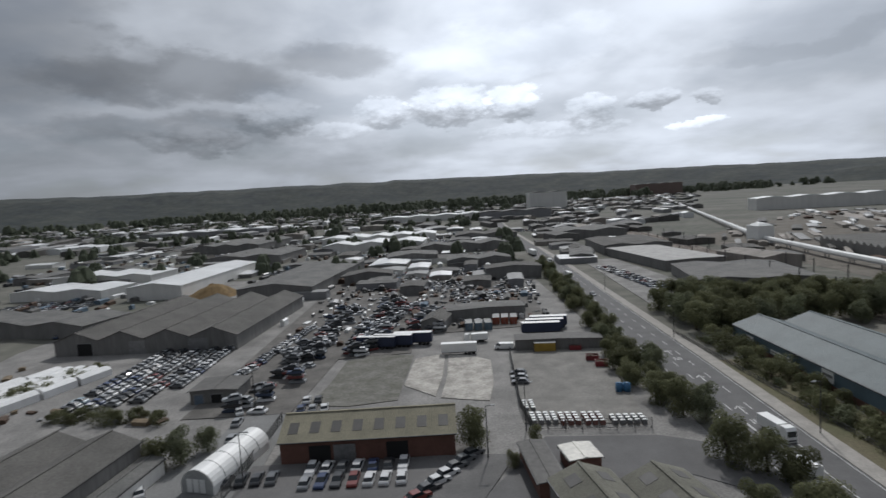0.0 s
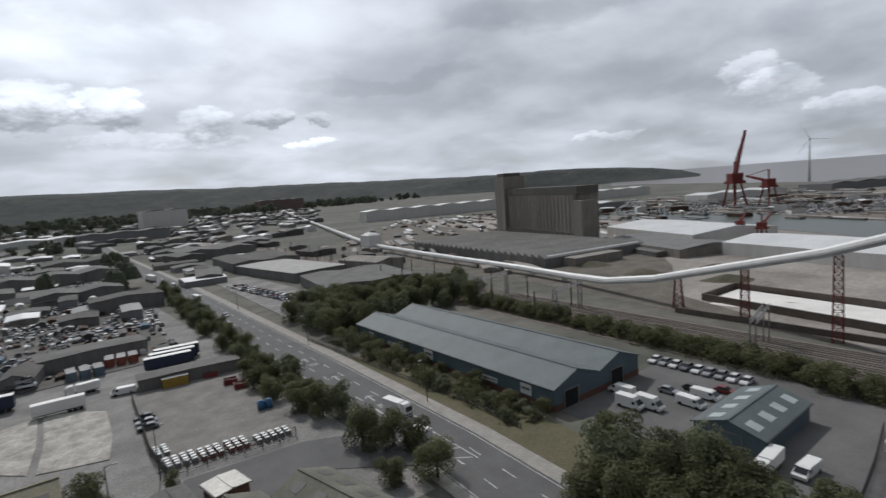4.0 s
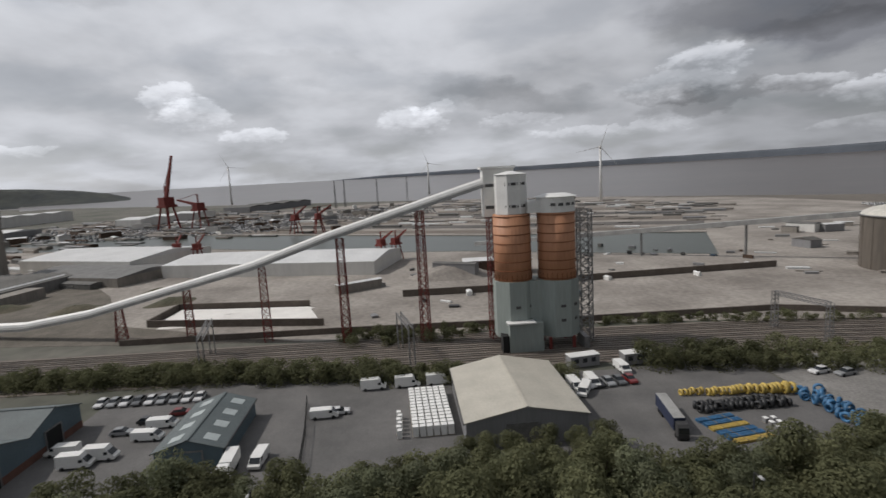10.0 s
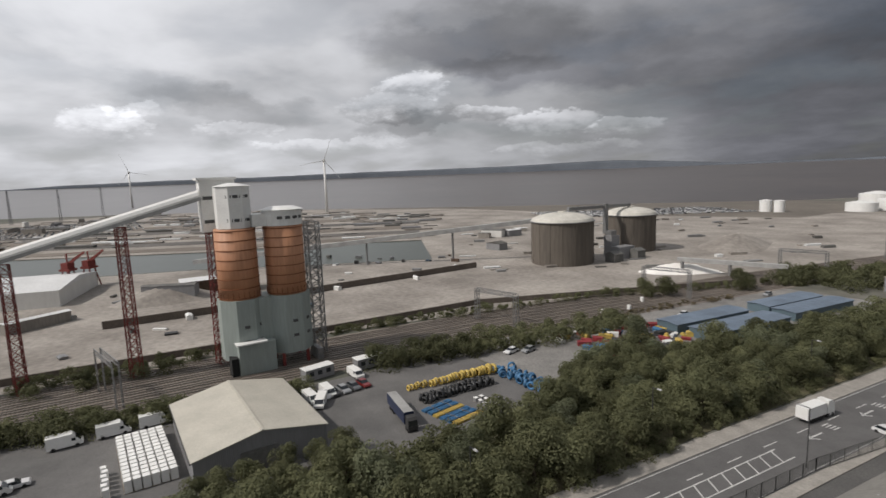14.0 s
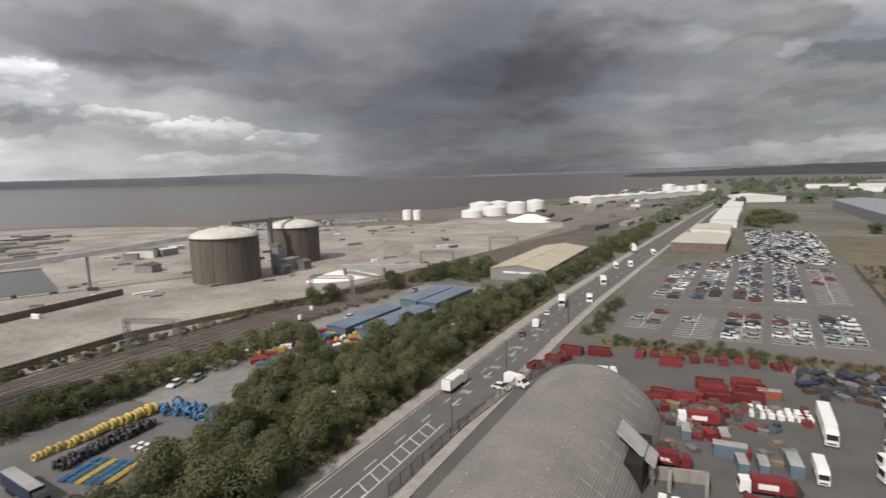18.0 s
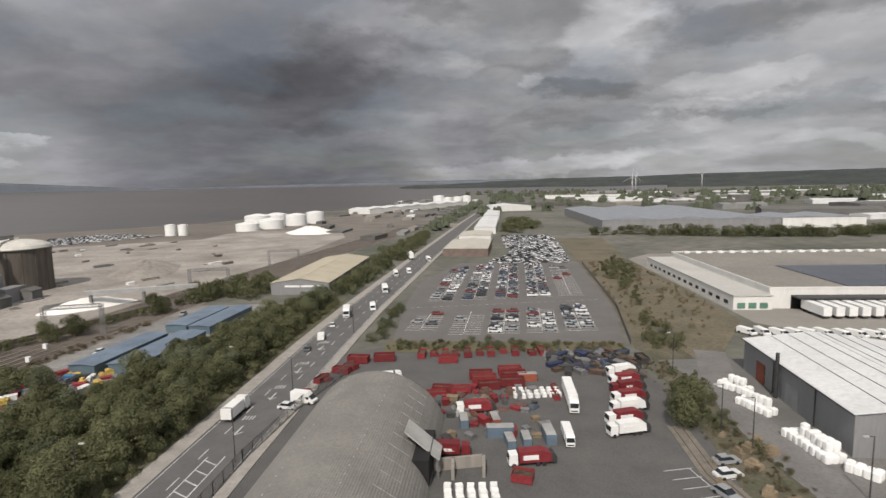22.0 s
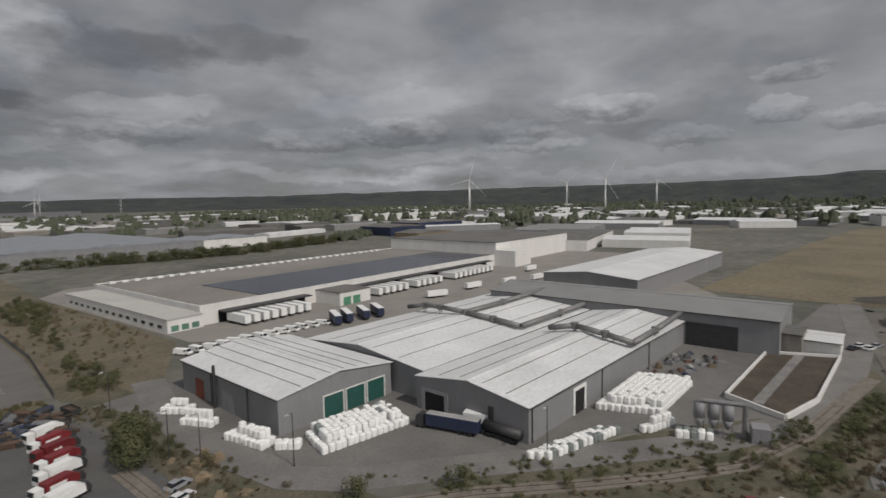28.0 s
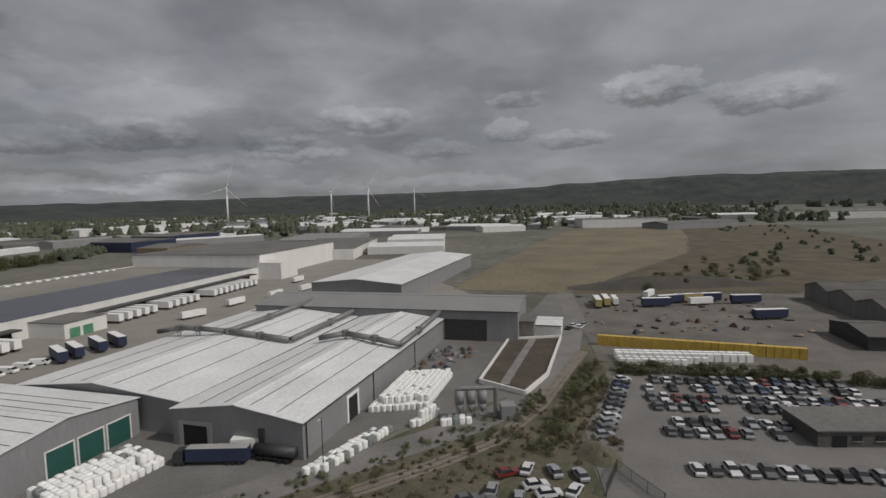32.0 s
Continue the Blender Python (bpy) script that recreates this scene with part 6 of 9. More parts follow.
thicket("tree_belt", "belt of green trees behind the distribution centre", scatter([(-128, -440), (-150, -428), (-300, -384), (-440, -405), (-440, -420), (-300, -402), (-150, -446)], 92, 4.5, plant_rnd), 1.6, 2.6)
thicket("tree_belt", "green trees beside the compound", scatter([(-62, -478), (-92, -470), (-112, -560), (-84, -570)], 26, 5.0, plant_rnd), 1.8, 2.8)
wood("far_trees", "belt of dark trees beyond the far sheds", [(-440, -400), (-655, -480), (-640, -500), (-440, -425)], 110, 6, 31)
thicket("tree_belt", "belt of dark green trees along the seaward side of the road", scatter([(34, -216), (44, -216), (35, -290), (28, -345), (8, -470), (0, -470), (14, -345), (22, -290)], 70, 4.0, plant_rnd), 1.3, 2.1)
thicket("tree_belt", "dark trees beside the tan-roofed depot", scatter([(70, -212), (92, -222), (84, -262), (70, -240)], 16, 4.0, plant_rnd), 1.5, 2.3)
wood("far_trees", "belt of trees along the distant road", [(8, -470), (-2, -470), (-26, -620), (-110, -1150), (-90, -1150), (-12, -620)], 80, 6, 33)
wood("far_trees", "dark trees scattered between the distant sheds", [(-500, 330), (60, 300), (70, 900), (300, 1700), (-1400, 1600), (-900, 600)], 420, 9, 34)
wood("far_trees", "dark trees across the western plain", [(-650, -520), (-900, 140), (-1000, 600), (-2600, 900), (-2900, -500), (-1800, -1800), (-700, -1500)], 1500, 13, 35)
wood("far_trees", "distant dark woods under the hills", [(-3300, -900), (-2500, 300), (-2200, 1600), (-800, 2600), (1200, 3000), (1700, 2300), (400, 1700), (-1500, 1700), (-2600, 700)], 650, 22, 36)
wood("far_trees", "trees of the north plain", [(-100, -900), (-60, -700), (-500, -700), (-900, -1500), (-600, -2500), (-150, -2300)], 220, 11, 37)
wood("far_trees", "scattered bushes on the heath", [(-300, 110), (-465, 200), (-840, 300), (-880, 410), (-420, 310)], 45, 3, 38)

# dry tufts and low weeds on the rough ground
for poly, n, s0, s1, leaf in (([(-46, -60), (-60, -46), (-80, -26), (-98, -4), (-116, 6), (-108, 10), (-88, 0), (-66, -24), (-50, -44)], 150, 0.12, 0.32, DRYLEAF), ([(-62, -56), (-74, -44), (-96, -18), (-118, 3), (-136, 12), (-118, 4), (-88, -14), (-66, -40)], 110, 0.12, 0.35, LEAF), ([(-100, 6), (-128, 16), (-134, 22), (-96, 20), (-88, 12)], 110, 0.15, 0.4, DRYLEAF),
                              ([(-44, -70), (-56, -62), (-56, -100), (-58, -130), (-50, -130), (-48, -100)], 120, 0.12, 0.3, DRYLEAF), ([(-58, -140), (-80, -150), (-98, -180), (-110, -290), (-84, -288), (-66, -186)], 220, 0.2, 0.5, DRYLEAF), ([(14, -142), (-50, -136), (-52, -143), (13, -150)], 90, 0.15, 0.4, DRYLEAF), ([(66, 66), (76, 66), (79, 150), (70, 150)], 140, 0.15, 0.45, LEAF),
                              ([(148, 20), (154, 20), (148, -60), (142, -110), (138, -108), (143, -60)], 130, 0.25, 0.7, LEAF), ([(116, -40), (119, -40), (112, -110), (98, -180), (94, -180), (108, -110)], 90, 0.2, 0.5, DRYLEAF)):
    thicket("weeds", "dry tufts and low weeds on the rough ground" if leaf is DRYLEAF else "low green weeds on the rough ground", scatter(poly, n, 0.7, plant_rnd, 12), s0, s1, leaf)

# ---- vehicles ----
def wheels(t, xs, ys, r, w=0.22):
    for x in xs:
        for y in ys:
            wm = MB()
            n = 12
            vs = [(x + s * w / 2, y + r * math.cos(2 * math.pi * i / n), r + r * math.sin(2 * math.pi * i / n)) for s in (-1, 1) for i in range(n)]
            wm.add(vs, [tuple(range(n)), tuple(range(n, 2 * n))[::-1]] + [(i, n + i, n + (i + 1) % n, (i + 1) % n) for i in range(n)])
            part("wheel", wm, RUBBER, t)


CARBODY = [(-2.1, 0.35), (2.1, 0.35), (2.15, 0.62), (1.95, 0.82), (1.0, 0.92), (-1.9, 0.95), (-2.12, 0.75)]
CARROOF = [(0.22, 1.385), (0.15, 1.45), (-1.15, 1.46), (-1.3, 1.40)]
CARCAB = [(0.95, 0.93), (0.25, 1.38), (-1.2, 1.40), (-1.8, 0.96)]


def car(paint, label, group, estate=False, far=False):
    t = thing("car", label, "car", 0, 0, 0, group)
    part("body", MB().profile(CARBODY, -0.85, 0.85, 0.05, 0.7).profile(CARROOF, -0.62, 0.62), paint, t)
    cab = CARCAB[:3] + [(-1.95 if estate else -1.75, 0.96)]
    part("window_band", MB().profile(cab, -0.78, 0.78, 0.14, 1.2), GLASS, t)
    if not far:
        wheels(t, (-0.78, 0.78), (-1.3, 1.3), 0.32)
    else:
        part("axle", MB().box(-0.86, 1.0, 0.02, 0.86, 1.6, 0.6).box(-0.86, -1.6, 0.02, 0.86, -1.0, 0.6), RUBBER, t)
    return t


def joined_cars(name, label, spots, colours):
    """Rows of cars too far and too many to count: one mesh for each colour, and one for the glass."""
    rn = random.Random(len(spots))
    groups = [MB() for _ in colours]
    glass = MB()
    for x, y, rz, z in spots:
        g = groups[rn.randrange(len(groups))]
        m = pose(x, y, z, 0, 0, rz)
        for target, one in ((g, MB().profile(CARBODY, -0.85, 0.85, 0.05, 0.7).profile(CARROOF, -0.62, 0.62)), (glass, MB().profile(CARCAB, -0.78, 0.78, 0.14, 1.2).box(-0.84, -1.6, 0.02, 0.84, 1.6, 0.34))):
            target.add([m @ Vector(v) for v in one.v], one.f)
    for g, (cn, c) in zip(groups, colours):
        if g.v:
            solo(name, g, mat("far_car_" + cn, c, 0.4, 0, 0.2, 0.5, 3.0), label, "cars", "", "stuff")
    solo(name, glass, GLASS, label, "cars", "", "stuff")


FARCOLS = (("white", (0.72, 0.72, 0.72)), ("black", (0.03, 0.03, 0.033)), ("silver", (0.32, 0.33, 0.34)), ("grey", (0.12, 0.125, 0.13)), ("blue", (0.03, 0.06, 0.15)), ("red", (0.25, 0.025, 0.02)))
MIXCOLS = (FARCOLS[0], FARCOLS[1], FARCOLS[2], FARCOLS[3], FARCOLS[0], FARCOLS[2], FARCOLS[3], FARCOLS[1], ("dull_red", (0.17, 0.03, 0.025)), ("dull_blue", (0.04, 0.06, 0.11)))


def van(label, group, paint=None, high=True):
    t = thing("van", label, "van", 0, 0, 0, group)
    p = paint or WHITEPAINT
    h = 2.5 if high else 1.9
    part("body", MB().profile([(-2.7, 0.4), (2.7, 0.4), (2.75, 0.9), (2.35, 1.15), (1.6, 1.9 if high else 1.7), (1.2, h), (-2.7, h)], -0.98, 0.98, 0.06, 1.2), p, t)
    part("windscreen", MB().profile([(2.36, 1.2), (2.38, 1.24), (1.66, 1.92 if high else 1.72), (1.62, 1.88 if high else 1.68)], -0.84, 0.84), GLASS, t)
    part("side_window", MB().box(-0.995, 1.0, 1.25, 0.995, 1.65, 1.75), GLASS, t)
    wheels(t, (-0.88, 0.88), (-1.7, 1.75), 0.36)
    return t


def lorry(label, group, box_mat, cab_mat, length=13.6, height=4.0, roof_mat=None):
    """A tractor and trailer; the cab looks along +y."""
    t = thing("lorry", label, "lorry", 0, 0, 0, group)
    part("trailer_box", MB().box(-1.25, -length, 1.15, 1.25, 0, height), box_mat, t)
    part("trailer_roof", MB().box(-1.22, -length + 0.03, height + 0.003, 1.22, -0.03, height + 0.06), roof_mat or WHITEPAINT, t)
    part("chassis", MB().box(-0.9, -length + 0.4, 0.8, 0.9, 3.0, 1.12), DARKSTEEL, t)
    c = part("cab", MB().profile([(0.7, 0.5), (2.9, 0.5), (2.95, 1.7), (2.75, 3.0), (2.2, 3.6), (0.7, 3.7)], -1.2, 1.2, 0.06, 2.0), cab_mat, t)
    part("windscreen", MB().profile([(2.955, 1.75), (2.98, 1.75), (2.8, 2.95), (2.76, 2.95)], -1.05, 1.05), GLASS, c)
    wheels(t, (-1.05, 1.05), (-length + 2.0, -length + 3.3, -length + 4.6, 0.9, 2.3), 0.5, 0.3)
    return t


def trailer(label, group, side, length=12.0, roof_mat=None):
    t = thing("trailer", label, "trailer", 0, 0, 0, group)
    part("box", MB().box(-1.25, 0, 1.1, 1.25, length, 3.95), side, t)
    part("roof", MB().box(-1.22, 0.03, 3.953, 1.22, length - 0.03, 4.0), roof_mat or WHITEPAINT, t)
    part("chassis", MB().box(-0.9, 0.3, 0.75, 0.9, length - 0.3, 1.08), DARKSTEEL, t)
    part("landing_leg", MB().box(-0.9, length - 3, 0, -0.7, length - 2.8, 0.75).box(0.7, length - 3, 0, 0.9, length - 2.8, 0.75), DARKSTEEL, t)
    wheels(t, (-1.05, 1.05), (1.2, 2.5, 3.8), 0.5, 0.3)
    return t


def far_trailer(label, group, side, length=12.0):
    t = thing("trailer", label, "trailer", 0, 0, 0, group)
    part("box", MB().box(-1.25, 0, 1.1, 1.25, length, 4.0), side, t)
    part("chassis", MB().box(-0.9, 0.3, 0.55, 0.9, length - 0.3, 1.08), DARKSTEEL, t)
    part("wheel_set", MB().box(-1.15, 0.8, 0, 1.15, 4.2, 0.95, 0.9), RUBBER, t)
    return t


def refuse_truck(label, group, body_mat, cab_mat):
    t = thing("refuse_truck", label, "refuse truck", 0, 0, 0, group)
    part("hopper_body", MB().profile([(-5.2, 1.0), (1.6, 1.0), (1.6, 3.3), (-3.6, 3.4), (-5.0, 2.7)], -1.2, 1.2, 0.06, 2.0), body_mat, t)
    part("side_panel", MB().box(-1.25, -2.4, 1.6, 1.25, 0.8, 2.6), cab_mat if cab_mat is WHITEPAINT else body_mat, t)
    part("tailgate", MB().profile([(-6.2, 0.8), (-5.22, 0.8), (-5.02, 2.68), (-5.6, 2.9), (-6.3, 1.8)], -1.15, 1.15), DARKSTEEL, t)
    c = part("cab", MB().profile([(1.9, 0.6), (3.7, 0.6), (3.75, 1.6), (3.6, 2.8), (1.9, 2.9)], -1.15, 1.15, 0.05, 1.8), cab_mat, t)
    part("windscreen", MB().profile([(3.752, 1.62), (3.79, 1.62), (3.66, 2.7), (3.62, 2.7)], -1.0, 1.0), GLASS, c)
    part("chassis", MB().box(-0.8, -5.0, 0.6, 0.8, 3.4, 0.98), DARKSTEEL, t)
    if body_mat is REDPAINT:
        for s in (-1.262, 1.262):
            part("side_mark", MB().box(s - 0.01, -1.9, 1.85, s + 0.01, -1.2, 2.35).box(s - 0.01, -1.05, 1.85, s + 0.01, -0.2, 2.3).box(s - 0.01, -1.9, 1.66, s + 0.01, 0.3, 1.76), WHITEPAINT, t)
    wheels(t, (-1.0, 1.0), (-3.6, -2.3, 2.7), 0.5, 0.3)
    return t


def tub(x0, y0, z0, x1, y1, z1, wall, floor):
    """An open box in one piece: outer shell, rim, inner faces and floor."""
    o, i = ((x0, y0), (x1, y0), (x1, y1), (x0, y1)), ((x0 + wall, y0 + wall), (x1 - wall, y0 + wall), (x1 - wall, y1 - wall), (x0 + wall, y1 - wall))
    vs = [(*p, z0) for p in o] + [(*p, z1) for p in o] + [(*p, z1) for p in i] + [(*p, floor) for p in i]
    fs = [(3, 2, 1, 0), (12, 13, 14, 15)]
    for k in range(4):
        n = (k + 1) % 4
        fs += [(k, n, 4 + n, 4 + k), (4 + k, 4 + n, 8 + n, 8 + k), (8 + k, 8 + n, 12 + n, 12 + k)]
    return MB().add(vs, fs)


def skip_bin(label, group, m, L=5.4, h=2.0, name="skip"):
    t = thing(name, label, "skip", 0, 0, 0, group)
    part("body", tub(-1.2, 0, 0.2, 1.2, L, h, 0.08, 0.4), m, t)
    for x in (-0.8, 0.6):
        part("runner", MB().box(x, 0, 0, x + 0.2, L, 0.19), DARKSTEEL, t)
    heap_mb, hr = MB().box(-1.1, 0.1, 0.405, 1.1, L - 0.1, h * 0.72), random.Random(int(L * 10))
    for k in range(9):
        x, y = hr.uniform(-0.7, 0.7), hr.uniform(0.6, L - 0.6)
        heap_mb.box(x - 0.4, y - 0.5, 0.41, x + 0.4, y + 0.5, h * hr.uniform(0.55, 0.95), 0.7)
    tagged(part("load", heap_mb, RUST, t, "heaped waste"), "heaped waste", "", "", "stuff")
    return t


def container(label, group, m, L=6.1):
    t = thing("shipping_container", label, "container", 0, 0, 0, group)
    part("body", MB().box(-1.2, 0, 0.1, 1.2, L, 2.55), m, t)
    part("roof", MB().box(-1.18, 0.02, 2.553, 1.18, L - 0.02, 2.6), mat("pale_container_roof", (0.36, 0.36, 0.35)), t)
    part("corner_post", MB().box(-1.24, -0.03, 0, -1.203, 0.12, 2.6).box(1.203, -0.03, 0, 1.24, 0.12, 2.6).box(-1.24, L - 0.12, 0, -1.203, L + 0.03, 2.6).box(1.203, L - 0.12, 0, 1.24, L + 0.03, 2.6), DARKSTEEL, t)
    part("door_bar", MB().box(-0.3, -0.06, 0.2, -0.24, -0.003, 2.4).box(0.24, -0.06, 0.2, 0.3, -0.003, 2.4), STEEL, t)
    return t


used = set()


def put(src, x, y, rz=0.0, group="", label="", s=1.0, z=0.0):
    m = pose(x, y, z, 0, 0, rz)
    if src.name not in used:
        used.add(src.name)
        src.matrix_basis = m
        ob = src
    else:
        ob = copy_thing(src, m)
    if s != 1.0:
        ob.scale = (s, s, s)
    return tagged(ob, label, "", group)


# ---- wrapped pallets and stacked goods ----
def pallet(label, group, m, w=1.6, d=1.6, h=1.8, cap=None):
    t = thing("wrapped_pallet", label, "pallet", 0, 0, 0, group)
    part("base_board", MB().box(-w / 2, -d / 2, 0, w / 2, d / 2, 0.14), TIMBER, t)
    part("load", MB().box(-w / 2 + 0.05, -d / 2 + 0.05, 0.145, w / 2 - 0.05, d / 2 - 0.05, h, 0.96), m, t)
    if cap:
        part("cover", MB().box(-w / 2 + 0.02, -d / 2 + 0.02, h + 0.003, w / 2 - 0.02, d / 2 - 0.02, h + 0.12, 0.8), cap, t)
    return t


rnd = random.Random(77)
CAR = car(CARPAINT, "parked hatchback car with dark windows", "parked cars")
ESTATE = car(CARPAINT, "parked estate car with dark windows", "parked cars", True)
USED = car(DARKCARS, "used car in a tight sales row", "used car rows")
FARUSED = car(DARKCARS, "used car parked in a long row", "rows of lot cars", False, True)
FARCAR = car(CARPAINT, "small parked car in a marked bay", "car park cars", False, True)
VAN = van("tall white panel van with black windscreen", "white vans")
SMALLVAN = van("small white van parked in a yard", "white vans", None, False)
ARTIC = lorry("articulated lorry with a white box trailer", "lorries", WHITEPAINT, WHITEPAINT)
DARKARTIC = lorry("articulated lorry with a navy curtain trailer", "lorries", NAVY, DARKSTEEL, 13.6, 4.0, mat("pale_container_roof", (0.36, 0.36, 0.35)))
RIGID = lorry("white box lorry with a white cab", "lorries", WHITEPAINT, WHITEPAINT, 6.5, 3.5)
FARTRAILER = far_trailer("white box trailer backed onto a loading dock", "docked trailers", WHITEPAINT)
TRAILER = trailer("parked white box trailer on its legs", "parked trailers", WHITEPAINT)
NAVYTRAILER = trailer("parked navy curtain-sided road trailer", "parked trailers", NAVY)
YELLOWTRAILER = trailer("parked pale yellow box trailer", "parked trailers", mat("pale_yellow_panel", (0.45, 0.37, 0.16)))
RED1 = refuse_truck("red refuse truck with a red cab", "refuse trucks", REDPAINT, REDPAINT)
RED2 = refuse_truck("red refuse truck with a white cab", "refuse trucks", REDPAINT, WHITEPAINT)
WHITETRUCK = refuse_truck("white refuse truck with a blue tail", "refuse trucks", WHITEPAINT, WHITEPAINT)
REDSKIP = skip_bin("large red open-topped waste skip", "red skips", REDPAINT)
SMALLSKIP = skip_bin("small red open waste skip", "red skips", REDPAINT, 3.2, 1.5)
GREYSKIP = skip_bin("dark grey open-topped waste skip", "grey skips", DARKSTEEL, 5.4, 1.8)
BLUEBOX = container("blue-grey shipping container with pale roof", "containers", mat("blue_grey_container", (0.12, 0.17, 0.22)))
ORANGEBOX = container("orange-red shipping container with pale roof", "containers", mat("orange_container", (0.33, 0.09, 0.05)))

PBALE = pallet("white baled waste on the yard", "baled waste", BAGWHITE, 1.9, 1.5, 2.0)

# the road
for x, y, r, s, k in ((55.6, 88, 186, RIGID, 0.78), (52.5, 78, 6, SMALLVAN, 1.0), (39.5, -104, 173, RIGID, 0.85), (30, -181, 8, RIGID, 0.9), (22, -191, 8, VAN, 1.0), (20, -221, 8, RIGID, 0.9), (18, -261, 8, RIGID, 1.0), (35, -144, 188, CAR, 1.0), (33.4, -155, 188, SMALLVAN, 1.0), (32.6, -169, 188, CAR, 1.0), (12, -270, 8, VAN, 1.0), (2, -310, 8, RIGID, 1.0), (14, -330, 188, ARTIC, 1.0),
                      (60, 220, 184, CAR, 1.0), (56, 245, 4, CAR, 1.0), (62, 270, 184, RIGID, 1.0), (64, 330, 184, VAN, 1.0), (60, 380, 4, ARTIC, 1.0)):
    put(s, x, y, r, "", "", k)
# used-car forecourt by the brick unit
for row, y0 in ((0, 86.5), (1, 82.2)):
    for k in range(7):
        put(USED, -25 + k * 2.6, y0 - row * 0.2, rnd.choice((0, 180)) + rnd.uniform(-4, 4), "forecourt cars")
for k in range(4):
    put(USED, -38.5 + k * 2.5, 84, 6, "forecourt cars")
for k in range(8):
    put(USED, -8 + k * 1.5, 74 + k * 2.1, -55, "forecourt cars")
for k in range(7):
    put(USED, -30 + k * 2.7, 74 - k * 0.2, 90 + rnd.uniform(-8, 8), "forecourt cars")
for k in range(8):
    put(USED, -34 + (k % 3) * 2.6, 108 + (k // 3) * 5.2, 10, "forecourt cars")
# car lot beyond the small hut
lot_spots = []
for col, x0 in enumerate((-92, -87, -82, -76.5, -71.5)):
    for k in range(20):
        y = 121 + k * 2.7 + col * 1.2
        if rnd.random() < 0.92 and not (col == 4 and y < 131):
            spot = (x0 - 0.12 * (y - 121) + 6 * (y - 121) / 54, y, 82 + rnd.uniform(-4, 4))
            if k < 9:
                put(FARUSED if col > 2 else FARCAR, *spot, "rows of lot cars")
            else:
                lot_spots.append((*spot, 0.06))
for k in range(22):
    put(FARUSED, -58 + k * 0.35 + rnd.uniform(-0.5, 0.5), 138 + k * 2.5, 70 + rnd.uniform(-10, 10), "rows of lot cars")
for x, y in ((-50, 121), (-48, 114), (-46, 108), (-55, 88), (-52, 82), (-50, 74), (-44, 100)):
    put(CAR, x, y, rnd.uniform(-10, 30), "estate road cars")
joined_cars("lot_cars", "tight rows of used cars at the back of the lot", lot_spots, FARCOLS[:4])
# scrap yard: stacked wrecks
spots = []
for x, y in scatter([(-50, 112), (-41, 112), (-38, 165), (-36, 218), (-44, 222), (-47, 160)], 56, 2.4, rnd) + scatter([(-31, 152), (-25, 152), (-22, 172), (-16, 215), (-28, 228), (-31, 180)], 70, 2.1, rnd) + scatter([(-14, 176), (-2, 174), (0, 205), (-14, 210)], 26, 2.2, rnd):
    for k in range(1 + (rnd.random() < 0.6) + (rnd.random() < 0.25)):
        spots.append((x + rnd.uniform(-0.3, 0.3), y + rnd.uniform(-0.3, 0.3), rnd.uniform(60, 120), 1.3 * k))
joined_cars("wrecked_cars", "stacked wrecked cars in the breaker's yard", spots, MIXCOLS)
spots = [(x, y, rnd.uniform(0, 180), 0.0) for x, y in scatter([(-40, 255), (40, 245), (44, 330), (-50, 335)], 150, 3.0, rnd)]
for x0, y0, nx, ny, a in ((-26, 256, 14, 3, -4), (4, 226, 12, 3, -4), (-150, 200, 9, 3, -4), (-130, 205, 7, 4, 0), (-230, 262, 16, 4, -6), (-180, 388, 18, 3, -4), (-30, 300, 16, 4, -3), (-120, 350, 20, 3, -4), (10, 376, 12, 5, -2), (-90, 420, 22, 3, -4), (92, 176, 4, 6, 4), (88, 225, 3, 12, 4), (120, 420, 12, 4, 0), (-60, 520, 26, 4, -4), (-250, 500, 26, 4, -4), (30, 600, 22, 4, -2), (110, 560, 18, 5, 4), (-330, 620, 30, 4, -6), (150, 700, 24, 5, 4)):
    for i in range(nx):
        for j in range(ny):
            if rnd.random() < 0.85:
                spots.append((x0 + i * 3.1 - j * 0.4, y0 + j * 6.2 + i * 0.1, a + rnd.uniform(-3, 3) + rnd.choice((0, 180)), 0.06))
joined_cars("parked_cars", "rows of cars in the yards further off", spots, MIXCOLS)
for x, y, r in ((-17, 158, 80), (-12, 159, 82), (-6, 161, 84), (34, 164, 84), (36, 168, 84), (38, 172, 84)):
    put(NAVYTRAILER, x, y, r)
for k in range(3):
    put(ORANGEBOX, 15.5 + k * 3.0, 180 - k * 0.4, -6)
    put(BLUEBOX, 6 + k * 3.2, 174 - k * 0.3, 0)
put(RIGID, 6, 160, 95)
put(TRAILER, 7, 148.5, 88, "", "long dull trailer parked across the yard", 0.85)
put(SMALLVAN, 15, 151, 80)
for k in range(3):
    put(CAR, 15.5 + 0.2 * k, 122 + k * 3.2, 80, "yard cars")
for x, y in ((38, 136), (39, 131), (36, 146)):
    put(SMALLSKIP, x, y, 80)
put(container("mustard yellow container with pale roof", "containers", mat("mustard_paint", (0.42, 0.28, 0.05))), 29, 146.5, 84)
